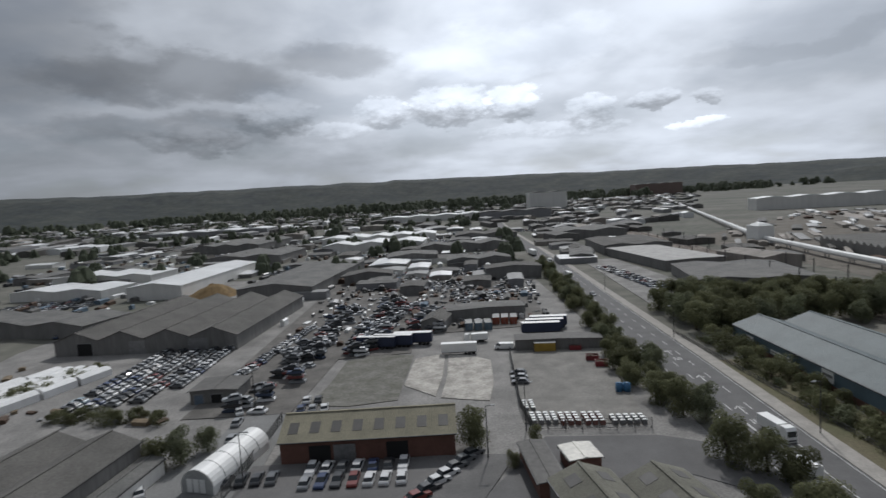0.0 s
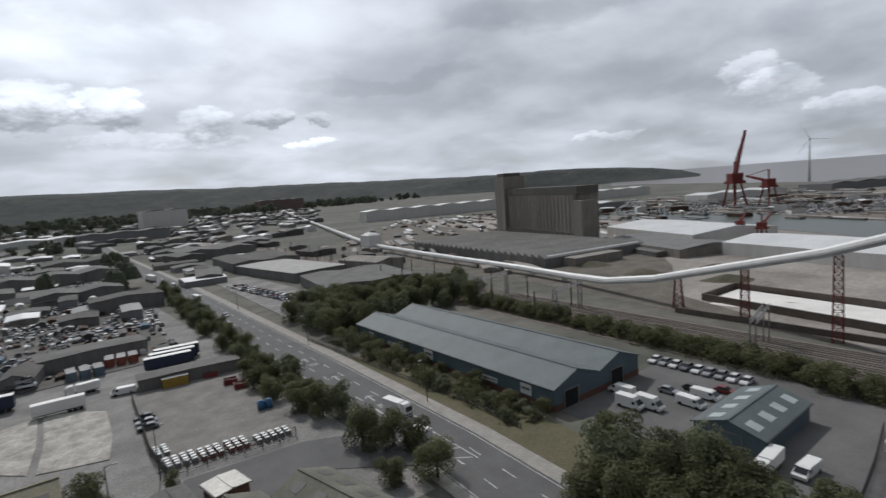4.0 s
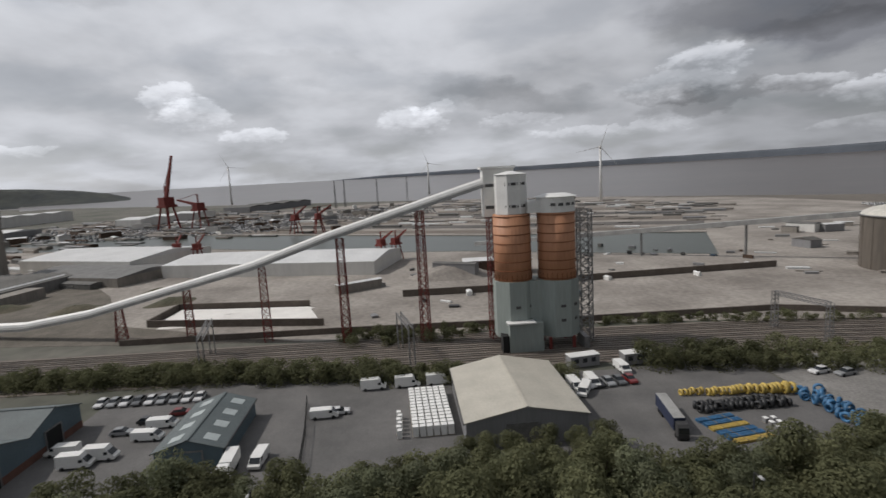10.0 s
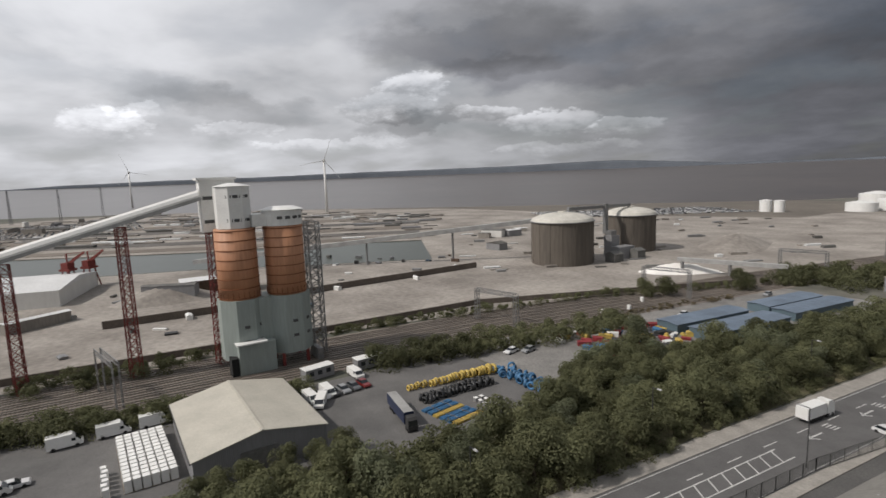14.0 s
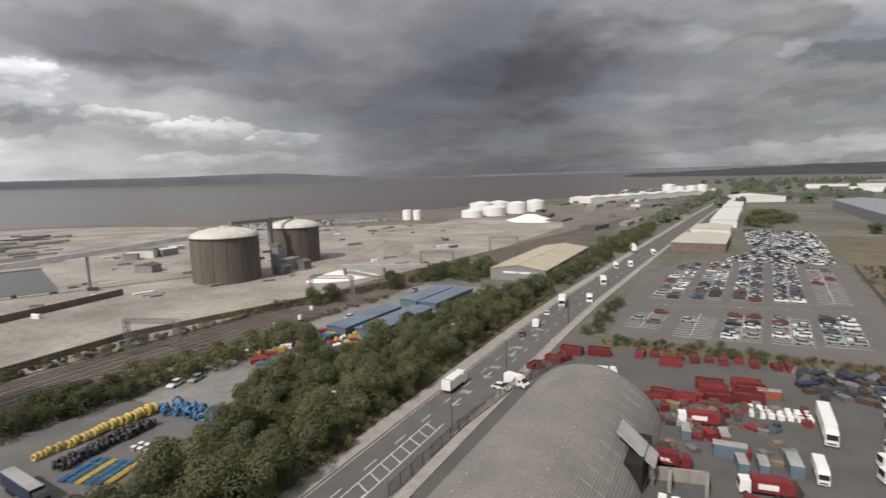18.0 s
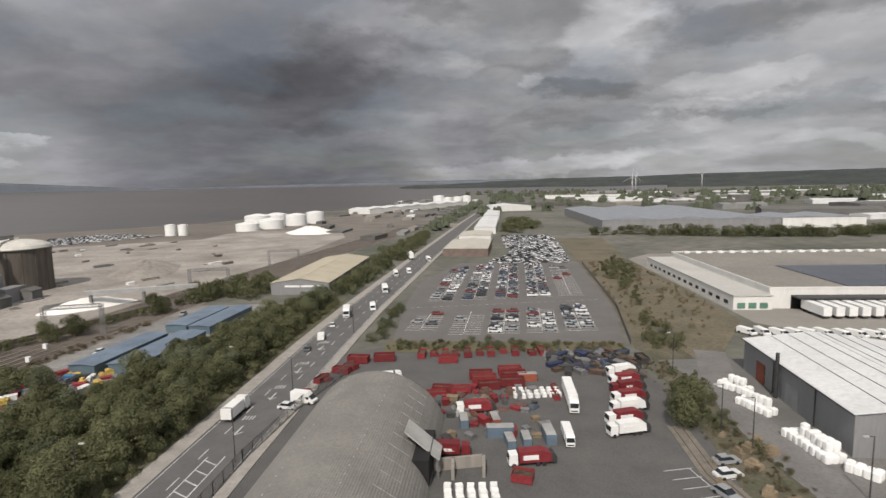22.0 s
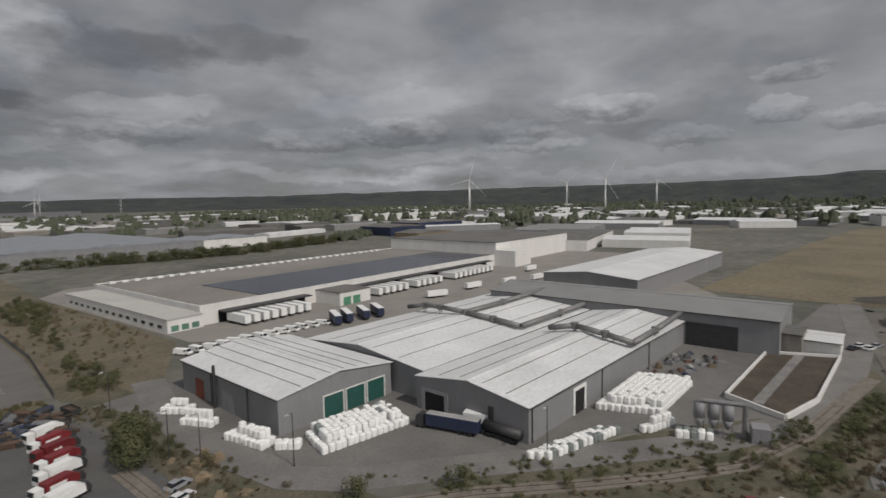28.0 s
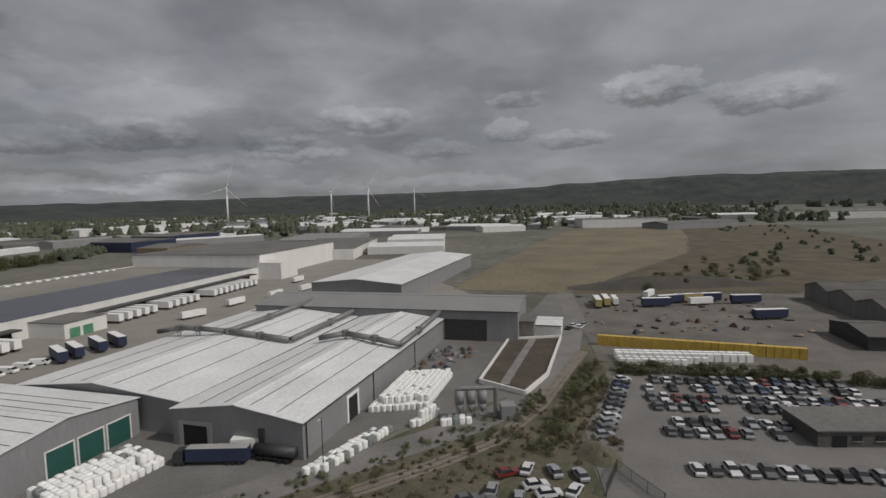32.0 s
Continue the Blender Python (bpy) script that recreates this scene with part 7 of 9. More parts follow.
# seaward yard
for y in (9.5, 2.2, -4.6):
    put(VAN, 111, y - 0.8, 181)
put(SMALLVAN, 117, -18, 178)
for k in range(9):
    put(CAR, 113.5 + 0.1 * k, 46 + k * 2.6, 92 + rnd.uniform(-3, 3), "works cars", "parked works car with dark windows")
for x, y, r, s in ((99, 55, 180, CAR), (103, 52, 170, CAR), (101, 48.5, 180, SMALLVAN), (96, 49, 175, SMALLVAN), (88, 57, 180, VAN), (90, 54, 178, VAN), (93, 62, 0, SMALLVAN), (106, 47, 185, CAR), (107, 41, 4, CAR), (80, 30, 92, RIGID), (84, 26, 86, SMALLVAN)):
    put(s, x, y, r)
put(SMALLVAN, 99, 17.5, 182)
put(CAR, 100, 14.8, 185)
put(DARKARTIC, 80.5, -43.4, 80, "", "", 0.75)
for x, y, r in ((103, -33, 92), (104, -37, 90), (110, -46, 92), (100, -34, 60)):
    put(SMALLVAN, x, y, r)
for k in range(5):
    put(ESTATE, 103 + 0.2 * k, -35.5 - k * 2.4, 94, "works cars")
for x, y in ((100, -84), (98, -88), (101, -110), (93, -146), (90, -190)):
    put(CAR, x, y, 10 + rnd.uniform(-4, 4), "works cars")
# waste depot
for x, y, r, s, k in ((22, -133, 80, REDSKIP, 1.0), (15.5, -133.5, 90, REDSKIP, 1.0), (27, -118, 160, REDSKIP, 0.7), (26, -122, 20, SMALLSKIP, 0.9), (24.5, -126, 70, REDSKIP, 0.8), (22, -128.5, 60, SMALLSKIP, 1.0), (28, -113, 10, SMALLSKIP, 0.8), (-1, -131, 90, REDSKIP, 0.9)):
    put(s, x, y, r, "", "", k)
for k, x in enumerate((3, 0, -3, -5.6, -8.8, -12, -15, -18.4, -21.5, -25.5, -28.4)):
    put(SMALLSKIP if k % 2 else REDSKIP, x, -138 + rnd.uniform(-1, 1.5), rnd.uniform(-8, 8), "", "", 0.8)
for x, y, r, k in ((-8, -119, 88, 1.0), (-8.5, -116, 90, 1.0), (-15, -121, 92, 1.0), (-15.5, -118, 90, 1.0), (-9.5, -112.5, 94, 0.9), (-14.5, -114, 88, 1.0), (0.5, -112, 80, 0.8), (2, -108.5, 95, 0.8), (-3.5, -111, 88, 0.8), (-25, -108, 5, 0.55), (-26, -112.5, 0, 0.5)):
    put(REDSKIP, x, y, r, "", "", k)
for x, y, r, k in ((-19, -117, 90, 0.7), (-11, -97.5, 5, 0.6)):
    put(ORANGEBOX, x, y, r, "", "", k)
for x, y, r, k in ((-5.2, -97.5, 2, 0.62), (-9, -90.5, 88, 0.8), (-15.6, -89.5, 0, 0.6), (-19.8, -91, 0, 0.75), (-12.6, -89, 4, 0.6)):
    put(BLUEBOX, x, y, r, "", "", k)
for k in range(9):
    put(GREYSKIP, -35 - (k % 5) * 4.2, -131 + (k // 5) * 5 + rnd.uniform(-1, 1), rnd.uniform(-25, 25), "", "", 0.85)
for x, y, r, s in ((-2.7, -84, 88, RED1), (-14.3, -80.5, -86, RED2), (-7, -100.5, -86, RED2), (-33.3, -89.5, -80, WHITETRUCK), (-34.5, -94, -80, RED2), (-37, -99, -80, WHITETRUCK), (-38.8, -103.5, -80, RED2), (-40.2, -108.5, -80, RED1), (-41.4, -113, -80, RED2), (-42.6, -118.5, -80, WHITETRUCK)):
    put(s, x, y, r, "", "", 0.78)
put(ARTIC, -27.2, -100.5, -7, "", "", 0.76)
put(RIGID, -22.9, -87, -5, "", "small white skip lorry in the yard", 0.62)
put(RIGID, 9.5, -118.5, 98, "", "", 0.7)
put(VAN, 27.5, -108, 70)
put(CAR, 30, -105, 75)
for x, y, r in ((-41, -70, 20), (-44, -75, 100), (-46, -79, 98)):
    put(CAR, x, y, r, "depot cars")
put(SMALLSKIP, -11.5, -76.5, 70)
for i in range(5):
    for j in range(3):
        put(PBALE, -1.5 - i * 1.7, -70.5 - j * 1.6 + rnd.uniform(-0.2, 0.2), rnd.uniform(-12, 12), "baled waste", "", 0.6)
bay = thing("storage_bay", "low stained concrete bay walls beside the arched shed", "wall", 0, 0)
for p, q_ in (((0.5, -79.5), (-7.5, -80.5)), ((-7.5, -80.5), (-7.2, -77.0)), ((-2.6, -79.9), (-2.4, -76.5))):
    part("wall_run", MB().beam((*p, 1.0), (*q_, 1.0), 0.5, 2.0), CONCRETE, bay)
quads = [(-37.5 - k * 0.35, -77.5 + k * 2.5, 4.8, 0.13, 8) for k in range(5)] + [(-43.6 - k * 0.35, -76.7 + k * 2.5, 4.8, 0.13, 8) for k in range(5)] + [(-40.2, -72.2, 0.13, 11, 8)]
marking("trim_yard_bays", "white parking bay lines in the depot yard", quads, None, 0.085)
# car park: double columns of bays, cars nose to nose
spots, quads = [], []
for cx, y0, y1, fill in ((4, -163, -184, 0.08), (-9, -157, -184, 0.1), (-21, -157, -186, 0.3), (-33, -157, -187, 0.45), (-45, -158, -188, 0.55), (-3, -204, -286, 0.3), (-16, -205, -288, 0.62), (-29, -206, -290, 0.85), (-42, -207, -290, 0.92), (-55, -208, -278, 0.12)):
    n = int((y0 - y1) / 2.5)
    for k in range(n):
        y = y0 - k * 2.5
        x = cx - (y0 - y) * (0.17 if y0 > -200 else 0.16)
        for sx in (-2.5, 2.5):
            quads.append((x + sx, y + 1.25, 4.8, 0.24, -9))
            if rnd.random() < fill:
                spot = (x + sx, y, rnd.choice((81, 261)) + rnd.uniform(-2, 2))
                if y > -176:
                    put(FARCAR, *spot, "car park cars")
                else:
                    spots.append((*spot, 0.08))
    x1 = cx - (y0 - y1) * 0.165
    quads.append(((cx + x1) / 2, (y0 + y1) / 2, 0.22, y0 - y1, -math.degrees(math.atan2(cx - x1, y0 - y1))))
for k in range(26):
    quads.append((8 - k * 2.8, -192 - k * 0.25, 1.4, 0.16, -4))
marking("trim_bay_lines", "white parking bay lines", quads, None, 0.09)
joined_cars("parked_cars", "parked cars at the far end of the car park", spots, MIXCOLS)
spots = [(x, y, rnd.uniform(0, 360), 0.0) for x, y in scatter([(-30, -294), (-76, -292), (-90, -380), (-98, -440), (-60, -450), (-50, -330)], 330, 3.2, rnd, 12)]
joined_cars("compound_cars", "crowded compound of white vehicles", spots, FARCOLS[:1] + FARCOLS[:3])
# lorries of the distribution centre
def dcp(u, v):
    c, s = math.cos(radians(174.5)), math.sin(radians(174.5))
    return -102.4 + u * c - v * s, -176.5 + u * s + v * c
for k in range(8):
    x, y = dcp(23 + k * 3.9, -1.0)
    put(FARTRAILER, x, y, 174.5 + 180, "docked trailers")
for k in range(22):
    x, y = dcp(92 + k * 4.6, -1.0)
    if k not in (5, 11, 12):
        put(FARTRAILER, x, y, 174.5 + 180, "docked trailers")
for x, y in ((-146, -141), (-151, -140), (-158, -138), (-164, -136)):
    put(NAVYTRAILER, x, y, 174.5 + 150, "parked trailers")
for u, v, r in ((100, -34, 60), (128, -36, 75), (150, -44, 80), (170, -50, 80), (200, -30, 80)):
    x, y = dcp(u, v)
    put(TRAILER, x, y, r)
for k in range(13):
    x, y = -90.6 - k * 4.0, -148 + k * 0.75 + rnd.uniform(-0.6, 0.6)
    put(SMALLVAN, x, y, rnd.uniform(0, 25), "yard vehicles")
# recycling sheds
put(DARKARTIC, -84.5, -57.0, 187, "", "", 0.8)
put(TRAILER, -88.6, -51.0, 12, "", "worn cream box trailer on legs", 0.8)
for x, y in ((-192, 22), (-194, 26), (-190, 24), (-188, 20)):
    put(CAR, x, y, 60, "works cars")
# lower car lot
for rowx, y0, n in ((-134, 32, 17), (-128.5, 32, 17), (-121.5, 31, 19), (-116.5, 31, 19), (-108.5, 30, 9), (-103.5, 30, 8), (-89, 30, 14)):
    for k in range(n):
        if rnd.random() < 0.88:
            put(USED, rowx + rnd.uniform(-0.3, 0.3) + 0.06 * k, y0 + k * 2.75, 90 + rnd.uniform(-4, 4) + rnd.choice((0, 180)), "lower car lot")
for k in range(12):
    put(USED, -134 + k * 3.0, 27.2 - k * 0.9, 20 + rnd.uniform(-5, 5), "lower car lot")
for x, y in scatter([(-76, -8), (-84, -4), (-89, 4), (-87, 13), (-76, 10), (-68, 0)], 14, 2.8, rnd):
    put(USED, x, y, rnd.uniform(0, 180), "wreck heap", "battered car on a breaker's heap")
for x, y, r, s in ((-227, 40, 88, YELLOWTRAILER), (-230, 44, 88, TRAILER), (-224, 36, 88, YELLOWTRAILER), (-247, 60, 60, TRAILER), (-234, 62, 20, NAVYTRAILER), (-238, 70, 10, YELLOWTRAILER), (-240, 78, 8, NAVYTRAILER), (-232, 74, 15, TRAILER), (-205, 88, 8, NAVYTRAILER), (-228, 54, 10, NAVYTRAILER), (-236, 92, 5, NAVYTRAILER)):
    put(s, x, y, r)

# ---- arched shed of the depot ----
def vault(n, w, rise, z0=0.0):
    """Points of a low arch from left to right."""
    R = (w * w / 4 + rise * rise) / (2 * rise)
    a = math.asin(w / 2 / R)
    return [(R * math.sin(-a + 2 * a * i / n), z0 + R * math.cos(-a + 2 * a * i / n) - (R - rise)) for i in range(n + 1)]


ar = thing("arched_shed", "broad grey arched shed of patched cement sheets", "shed", 11.2, -100.5, -6.5)
arch = vault(18, 26.0, 9.0, 0.2)
mat("pale_sheet_edge", (0.42, 0.42, 0.40))
VAULT = mat("patched_vault_sheet", (0.225, 0.215, 0.195), 0.92, 0, 0.25, 0.12, 2.0, 0.2, (0.165, 0.158, 0.145), ("X", 0.35))
for k in range(11):
    y0, y1 = k * 5.0, k * 5.0 + 4.96
    q = [(x, z) for x, z in arch] + [(x * 0.985, z - 0.22) for x, z in arch[::-1]]
    part("roof_bay", MB().across(q, y0, y1), VAULT, ar)
for side in (-1, 1):
    line = arch[12] if side > 0 else arch[7]
    for k in range(26):
        part("fixing_plate", MB().box(line[0] - 0.09, k * 2.1 + 0.4, line[1] + 0.02, line[0] + 0.09, k * 2.1 + 0.62, line[1] + 0.08), MATS["pale_sheet_edge"], ar)
for k in range(13):
    part("loose_sheet", MB().beam((arch[3][0], 3 + k * 3.6, arch[3][1] + 0.12), (arch[5][0], 3.6 + k * 3.6, arch[5][1] + 0.12), 0.12, 0.05), mat("pale_sheet_edge", (0.42, 0.42, 0.40)), ar)
part("end_wall", MB().across([arch[i] for i in range(19)], 54.6, 54.9), BLOCK, ar)
part("end_wall", MB().across([arch[i] for i in range(19)], 0.1, 0.4), BLOCK, ar)
dm = part("side_canopy", MB().beam((-9.0, 20, 7.6), (-14.2, 20, 3.2), 4.4, 0.3), mat("pale_sheet_edge", (0.42, 0.42, 0.40)), ar, "pale lean-to canopy over a dark side opening")
part("side_opening", MB().box(-12.9, 15, 0.1, -10.4, 25, 4.6), DARK, ar)
for yy in (18.2, 21.8):
    part("canopy_prop", MB().beam((-14.0, yy, 0), (-13.9, yy, 3.2), 0.3), STEEL, ar)

# ---- white tunnel tent ----
tt = thing("storage_tent", "white plastic tunnel tent with a framed end", "tent", -42, 81, -14)
ta = vault(12, 6.0, 3.4, 0.8)
for k in range(5):
    part("cover", MB().across([(-3, 0.05)] + ta + [(3, 0.05)] + [(x * 0.97, z - 0.08) for x, z in ta[::-1]], k * 3.2, k * 3.2 + 3.17), WHITEPAINT, tt)
    part("hoop", MB().across([(x * 1.01, z + 0.04) for x, z in ta] + [(x * 1.0, z) for x, z in ta[::-1]], k * 3.2 - 0.06, k * 3.2 + 0.06), STEEL, tt)
part("end_panel", MB().across([(-3, 0.02)] + ta + [(3, 0.02)], 0.1, 0.16), mat("grey_tent_end", (0.42, 0.43, 0.42)), tt)
for x in (-1.9, -0.7, 0.5):
    part("end_window", MB().box(x, 0.0, 0.4, x + 1.0, 0.09, 2.6), WHITEPAINT, tt)

# ---- bulk bags ----
def bag_shape(mb, x=0.0, y=0.0, z=0.0, s=1.0, turn=0.0):
    """A full woven sack: square and bulging, pinched at the top, with a tied spout."""
    rings, cor = ((0.0, 0.47), (0.07, 0.53), (0.60, 0.555), (1.14, 0.53), (1.27, 0.40)), ((1, 0.62), (0.62, 1), (-0.62, 1), (-1, 0.62), (-1, -0.62), (-0.62, -1), (0.62, -1), (1, -0.62))
    c, q = math.cos(turn), math.sin(turn)
    vs = [(x + (u * c - v * q) * r * s, y + (u * q + v * c) * r * s, z + h * s) for h, r in rings for u, v in cor]
    mb.add(vs, [tuple(range(8))[::-1], tuple(range(32, 40))] + [(k * 8 + i, k * 8 + (i + 1) % 8, k * 8 + 8 + (i + 1) % 8, k * 8 + 8 + i) for k in range(4) for i in range(8)])
    return mb.cyl(x, y, z + 1.27 * s, z + 1.36 * s, 0.12 * s, 6, 0.17 * s)


def bag_mesh(m):
    return bag_shape(MB()).mesh("bulk_bag", m)


BAG, GBAG = bag_mesh(BAGWHITE), bag_mesh(BAGGREY)
brnd = random.Random(9)


def bags(poly, gap, layers, group, grey=0.0, s=1.0, joined=False):
    (ax, ay), (bx, by), (cx, cy) = poly[0], poly[1], poly[-1]
    n, m = max(1, round(math.hypot(bx - ax, by - ay) / gap)), max(1, round(math.hypot(cx - ax, cy - ay) / gap))
    heap_mb, lay = MB(), math.atan2(by - ay, bx - ax)
    for i in range(n + 1):
        for j in range(m + 1):
            full = brnd.random()
            for k in range(layers):
                if k and (i in (0, n) or j == 0 or full < 0.07):
                    continue
                x = ax + (bx - ax) * i / n + (cx - ax) * j / m + brnd.uniform(-0.1, 0.1)
                y = ay + (by - ay) * i / n + (cy - ay) * j / m + brnd.uniform(-0.1, 0.1)
                g = brnd.random() < grey
                if joined:
                    bag_shape(heap_mb, x, y, 0.08 + k * 1.29 * s, s, lay + brnd.uniform(-0.12, 0.12))
                    continue
                ob = solo("bulk_bag", GBAG if g else BAG, None, "full dark grey-green bulk bag on the apron" if g else "full white woven bulk bag on the apron", "bulk bag", group, "", x, y, math.degrees(lay) + brnd.uniform(-6, 6), 0.08 + k * 1.29 * s)
                ob.scale = (s, s, s * brnd.uniform(0.95, 1.1))
    if joined:
        solo("bulk_bag_stack", heap_mb, BAGWHITE, "crowded white woven bulk bags stacked on the apron", "bulk bags", group, "stuff")


bags([(-66.0, -66.8), (-83.5, -61.6), (-69.0, -73.8)], 1.26, 2, "bags before the green doors", 0.04, s=1.1)
bags([(-62.0, -110), (-64.5, -105), (-63.5, -111)], 1.25, 2, "bags beside the shed", s=1.1)
bags([(-60.8, -101), (-62.8, -95), (-62.2, -101.5)], 1.25, 2, "bags beside the shed", s=1.1)
bags([(-61.0, -87), (-61.5, -78), (-63.3, -87)], 1.25, 2, "bags beside the shed", s=1.1)
bags([(-63, -75.5), (-65.0, -72.5), (-63.8, -76)], 1.2, 1, "bags beside the shed", s=1.1)
bags([(-82.5, -34.5), (-98.5, -27.0), (-84.0, -31.8)], 1.3, 1, "bags at the shed corner", 0.3, s=1.1)
bags([(-110, -30.5), (-131, -27.5), (-113, -19)], 1.35, 2, "bags along the shed", 0.0, 1.1, True)
bags([(-103, -20), (-109, -17), (-103.5, -19)], 1.3, 2, "bags along the shed", 0.0, 1.1, True)
bags([(-104, -14), (-105.5, -9), (-105.5, -14)], 1.25, 1, "bags by the plant", 0.5, s=1.1)
bags([(-89.3, -45), (-91.0, -54), (-88.0, -45)], 1.3, 1, "bags by the plant", 0.9, s=1.0)


# ---- stacked goods ----
PWHITE = pallet("white plastic wrapped pallet in a stack", "white pallet stacks", BAGWHITE, 1.9, 1.5, 2.2)
PYELLOW = pallet("yellow plastic wrapped pallet in a long stack", "yellow pallet stack", mat("yellow_wrap", (0.60, 0.40, 0.07), 0.5, 0, 0.25, 0.5, 3.0), 2.0, 2.0, 3.2)
PGREEN = pallet("white wrapped block on a green base", "white block stacks", BAGWHITE, 1.25, 1.15, 2.0)
PRED = pallet("brick-red pallet load with a white cover", "yard pallets", mat("dull_red_load", (0.20, 0.07, 0.055), 0.8), 1.3, 1.1, 1.4, WHITEPAINT)
PGREY = pallet("grey pallet load with a white cover", "yard pallets", mat("grey_load", (0.22, 0.22, 0.22), 0.8), 1.3, 1.1, 1.3, WHITEPAINT)
for k in range(28):
    put(PYELLOW, -168 + 13 * k / 27, 27.5 + 52 * k / 27, -14 + brnd.uniform(-2, 2))
for row in range(4):
    for k in range(18):
        if k < 18 - row * 3 or row < 2:
            put(PWHITE, -155 + row * 2.4 + (-0.0) * k + 0.08 * k, 30 + k * 2.0, 90 + brnd.uniform(-3, 3), "", "", 1.0 if row < 2 else 0.8)
SHEETED = mat("white_sheeting", (0.74, 0.74, 0.73), 0.6, 0, 0.16, 0.25, 2.0, 0.4)
for row in range(5):
    for k in range(3):
        h_ = brnd.uniform(2.3, 2.9)
        st = MB().across([(-1.7, 0), (1.7, 0), (1.72, h_ * 0.72), (0.9, h_), (-0.9, h_), (-1.72, h_ * 0.72)], 0, 9.2)
        solo("covered_load", st, SHEETED, "long stack of goods under white sheeting", "covered stack", "sheeted stacks", "", -109 - row * 3.9 + k * 3.3, 122 + k * 9.4 + row * 0.6, -18 + brnd.uniform(-1, 1), 0.06)
for i in range(13):
    for j in range(6):
        put(PGREEN, 88.2 + i * 1.38, -6.0 + j * 1.24 + 0.04 * i, brnd.uniform(-3, 3))
for i in range(6):
    put(PGREEN, 88 + i * 1.5, 3.0 + 0.2 * (i % 2), brnd.uniform(-3, 3), "", "", 0.8)
for gx, gy, n, m, s in ((15, 99.5, 4, 4, PGREY), (20.5, 98.5, 3, 4, PRED), (25, 98.0, 3, 4, PRED), (30, 97.5, 5, 3, PGREY), (14.5, 106, 2, 4, PGREY)):
    for i in range(n):
        for j in range(m):
            put(s, gx + i * 1.35, gy + j * 1.2 - 0.1 * i, brnd.uniform(-4, 4), "", "", 0.72)
for i in range(7):
    for j in range(3):
        put(PBALE, -17 - i * 1.5, -107 - j * 1.7 + brnd.uniform(-0.3, 0.3), brnd.uniform(0, 30), "baled waste", "", 0.5)
for x, y, m in ((36, 113.5, 0), (37.6, 113.3, 0)):
    solo("blue_tank", MB().cyl(0, 0, 0, 1.9, 0.8, 16).cyl(0, 0, 1.9, 2.1, 0.6, 16, 0.3), BLUEPIPE, "blue plastic storage tank in the yard", "tank", "", "", x, y, 0, 0.1, True)


def coil(label, group, m, R=1.0, r=0.34, wide=1.0):
    mb = MB()
    n, k = 18, 8
    vs = [((R + r * math.cos(2 * math.pi * j / k)) * math.cos(2 * math.pi * i / n), wide * 0.5 * math.sin(2 * math.pi * j / k) * 1.0, R + r + (R + r * math.cos(2 * math.pi * j / k)) * math.sin(2 * math.pi * i / n)) for i in range(n) for j in range(k)]
    mb.add(vs, [(i * k + j, i * k + (j + 1) % k, ((i + 1) % n) * k + (j + 1) % k, ((i + 1) % n) * k + j) for i in range(n) for j in range(k)])
    return solo("pipe_coil", mb, m, label, "pipe coil", group, "", 0, 0, 0, 0, True)


YC, BC, KC = coil("yellow plastic pipe coil standing upright", "yellow pipe coils", YELLOW), coil("blue plastic pipe coil leaning in a pile", "blue pipe coils", BLUEPIPE), coil("black plastic pipe coil in a row", "black pipe coils", BLACKPLASTIC, 0.8)
for k in range(26):
    put(YC, 95.3 - 0.12 * k + brnd.uniform(-0.5, 0.5), -51.5 - k * 0.82, 8 + brnd.uniform(-14, 14), "", "", 0.5 + 0.35 * k / 26)
for k in range(30):
    put(BC, 91.5 - (k // 3) * 1.5 + brnd.uniform(-0.6, 0.6), -72.5 - (k % 3) * 1.6 + brnd.uniform(-0.9, 0.9), brnd.uniform(0, 180), "", "", 0.6 + 0.15 * brnd.random())
for k in range(36):
    put(KC, 89 - (k % 2) * 1.6 + brnd.uniform(-0.4, 0.4), -51 - (k // 2) * 0.98, brnd.uniform(-40, 40), "", "", 0.6 + 0.25 * brnd.random())
for k, (m, x, y) in enumerate(((BLUEPIPE, 82.6, -49), (YELLOW, 81.0, -49.2), (BLUEPIPE, 79.4, -49.6), (BLUEPIPE, 77.9, -50), (YELLOW, 76.4, -50.4), (BLUEPIPE, 84.2, -48.6))):
    t = thing("pipe_bundle", "bundle of long plastic pipes strapped together", "pipes", x, y, 188, "pipe bundles")
    for i in range(5):
        for j in range(2):
            o = part("pipe", MB().beam((i * 0.25 - 0.5, 0, 0.15 + j * 0.26), (i * 0.25 - 0.5, 7.0, 0.15 + j * 0.26), 0.24, 0.24, 8), m, t)
    for yy in (2.0, 5.0):
        part("strap", MB().box(-0.68, yy, 0.0, 0.68, yy + 0.08, 0.56), TIMBER, t)
for k in range(8):
    put(PGREY, 82 - 1.5 * (k % 4), -59.5 - 1.4 * (k // 4), 5)

# ---- railway ----
def offset(line, d):
    return [(x + d, y) for x, y in line]


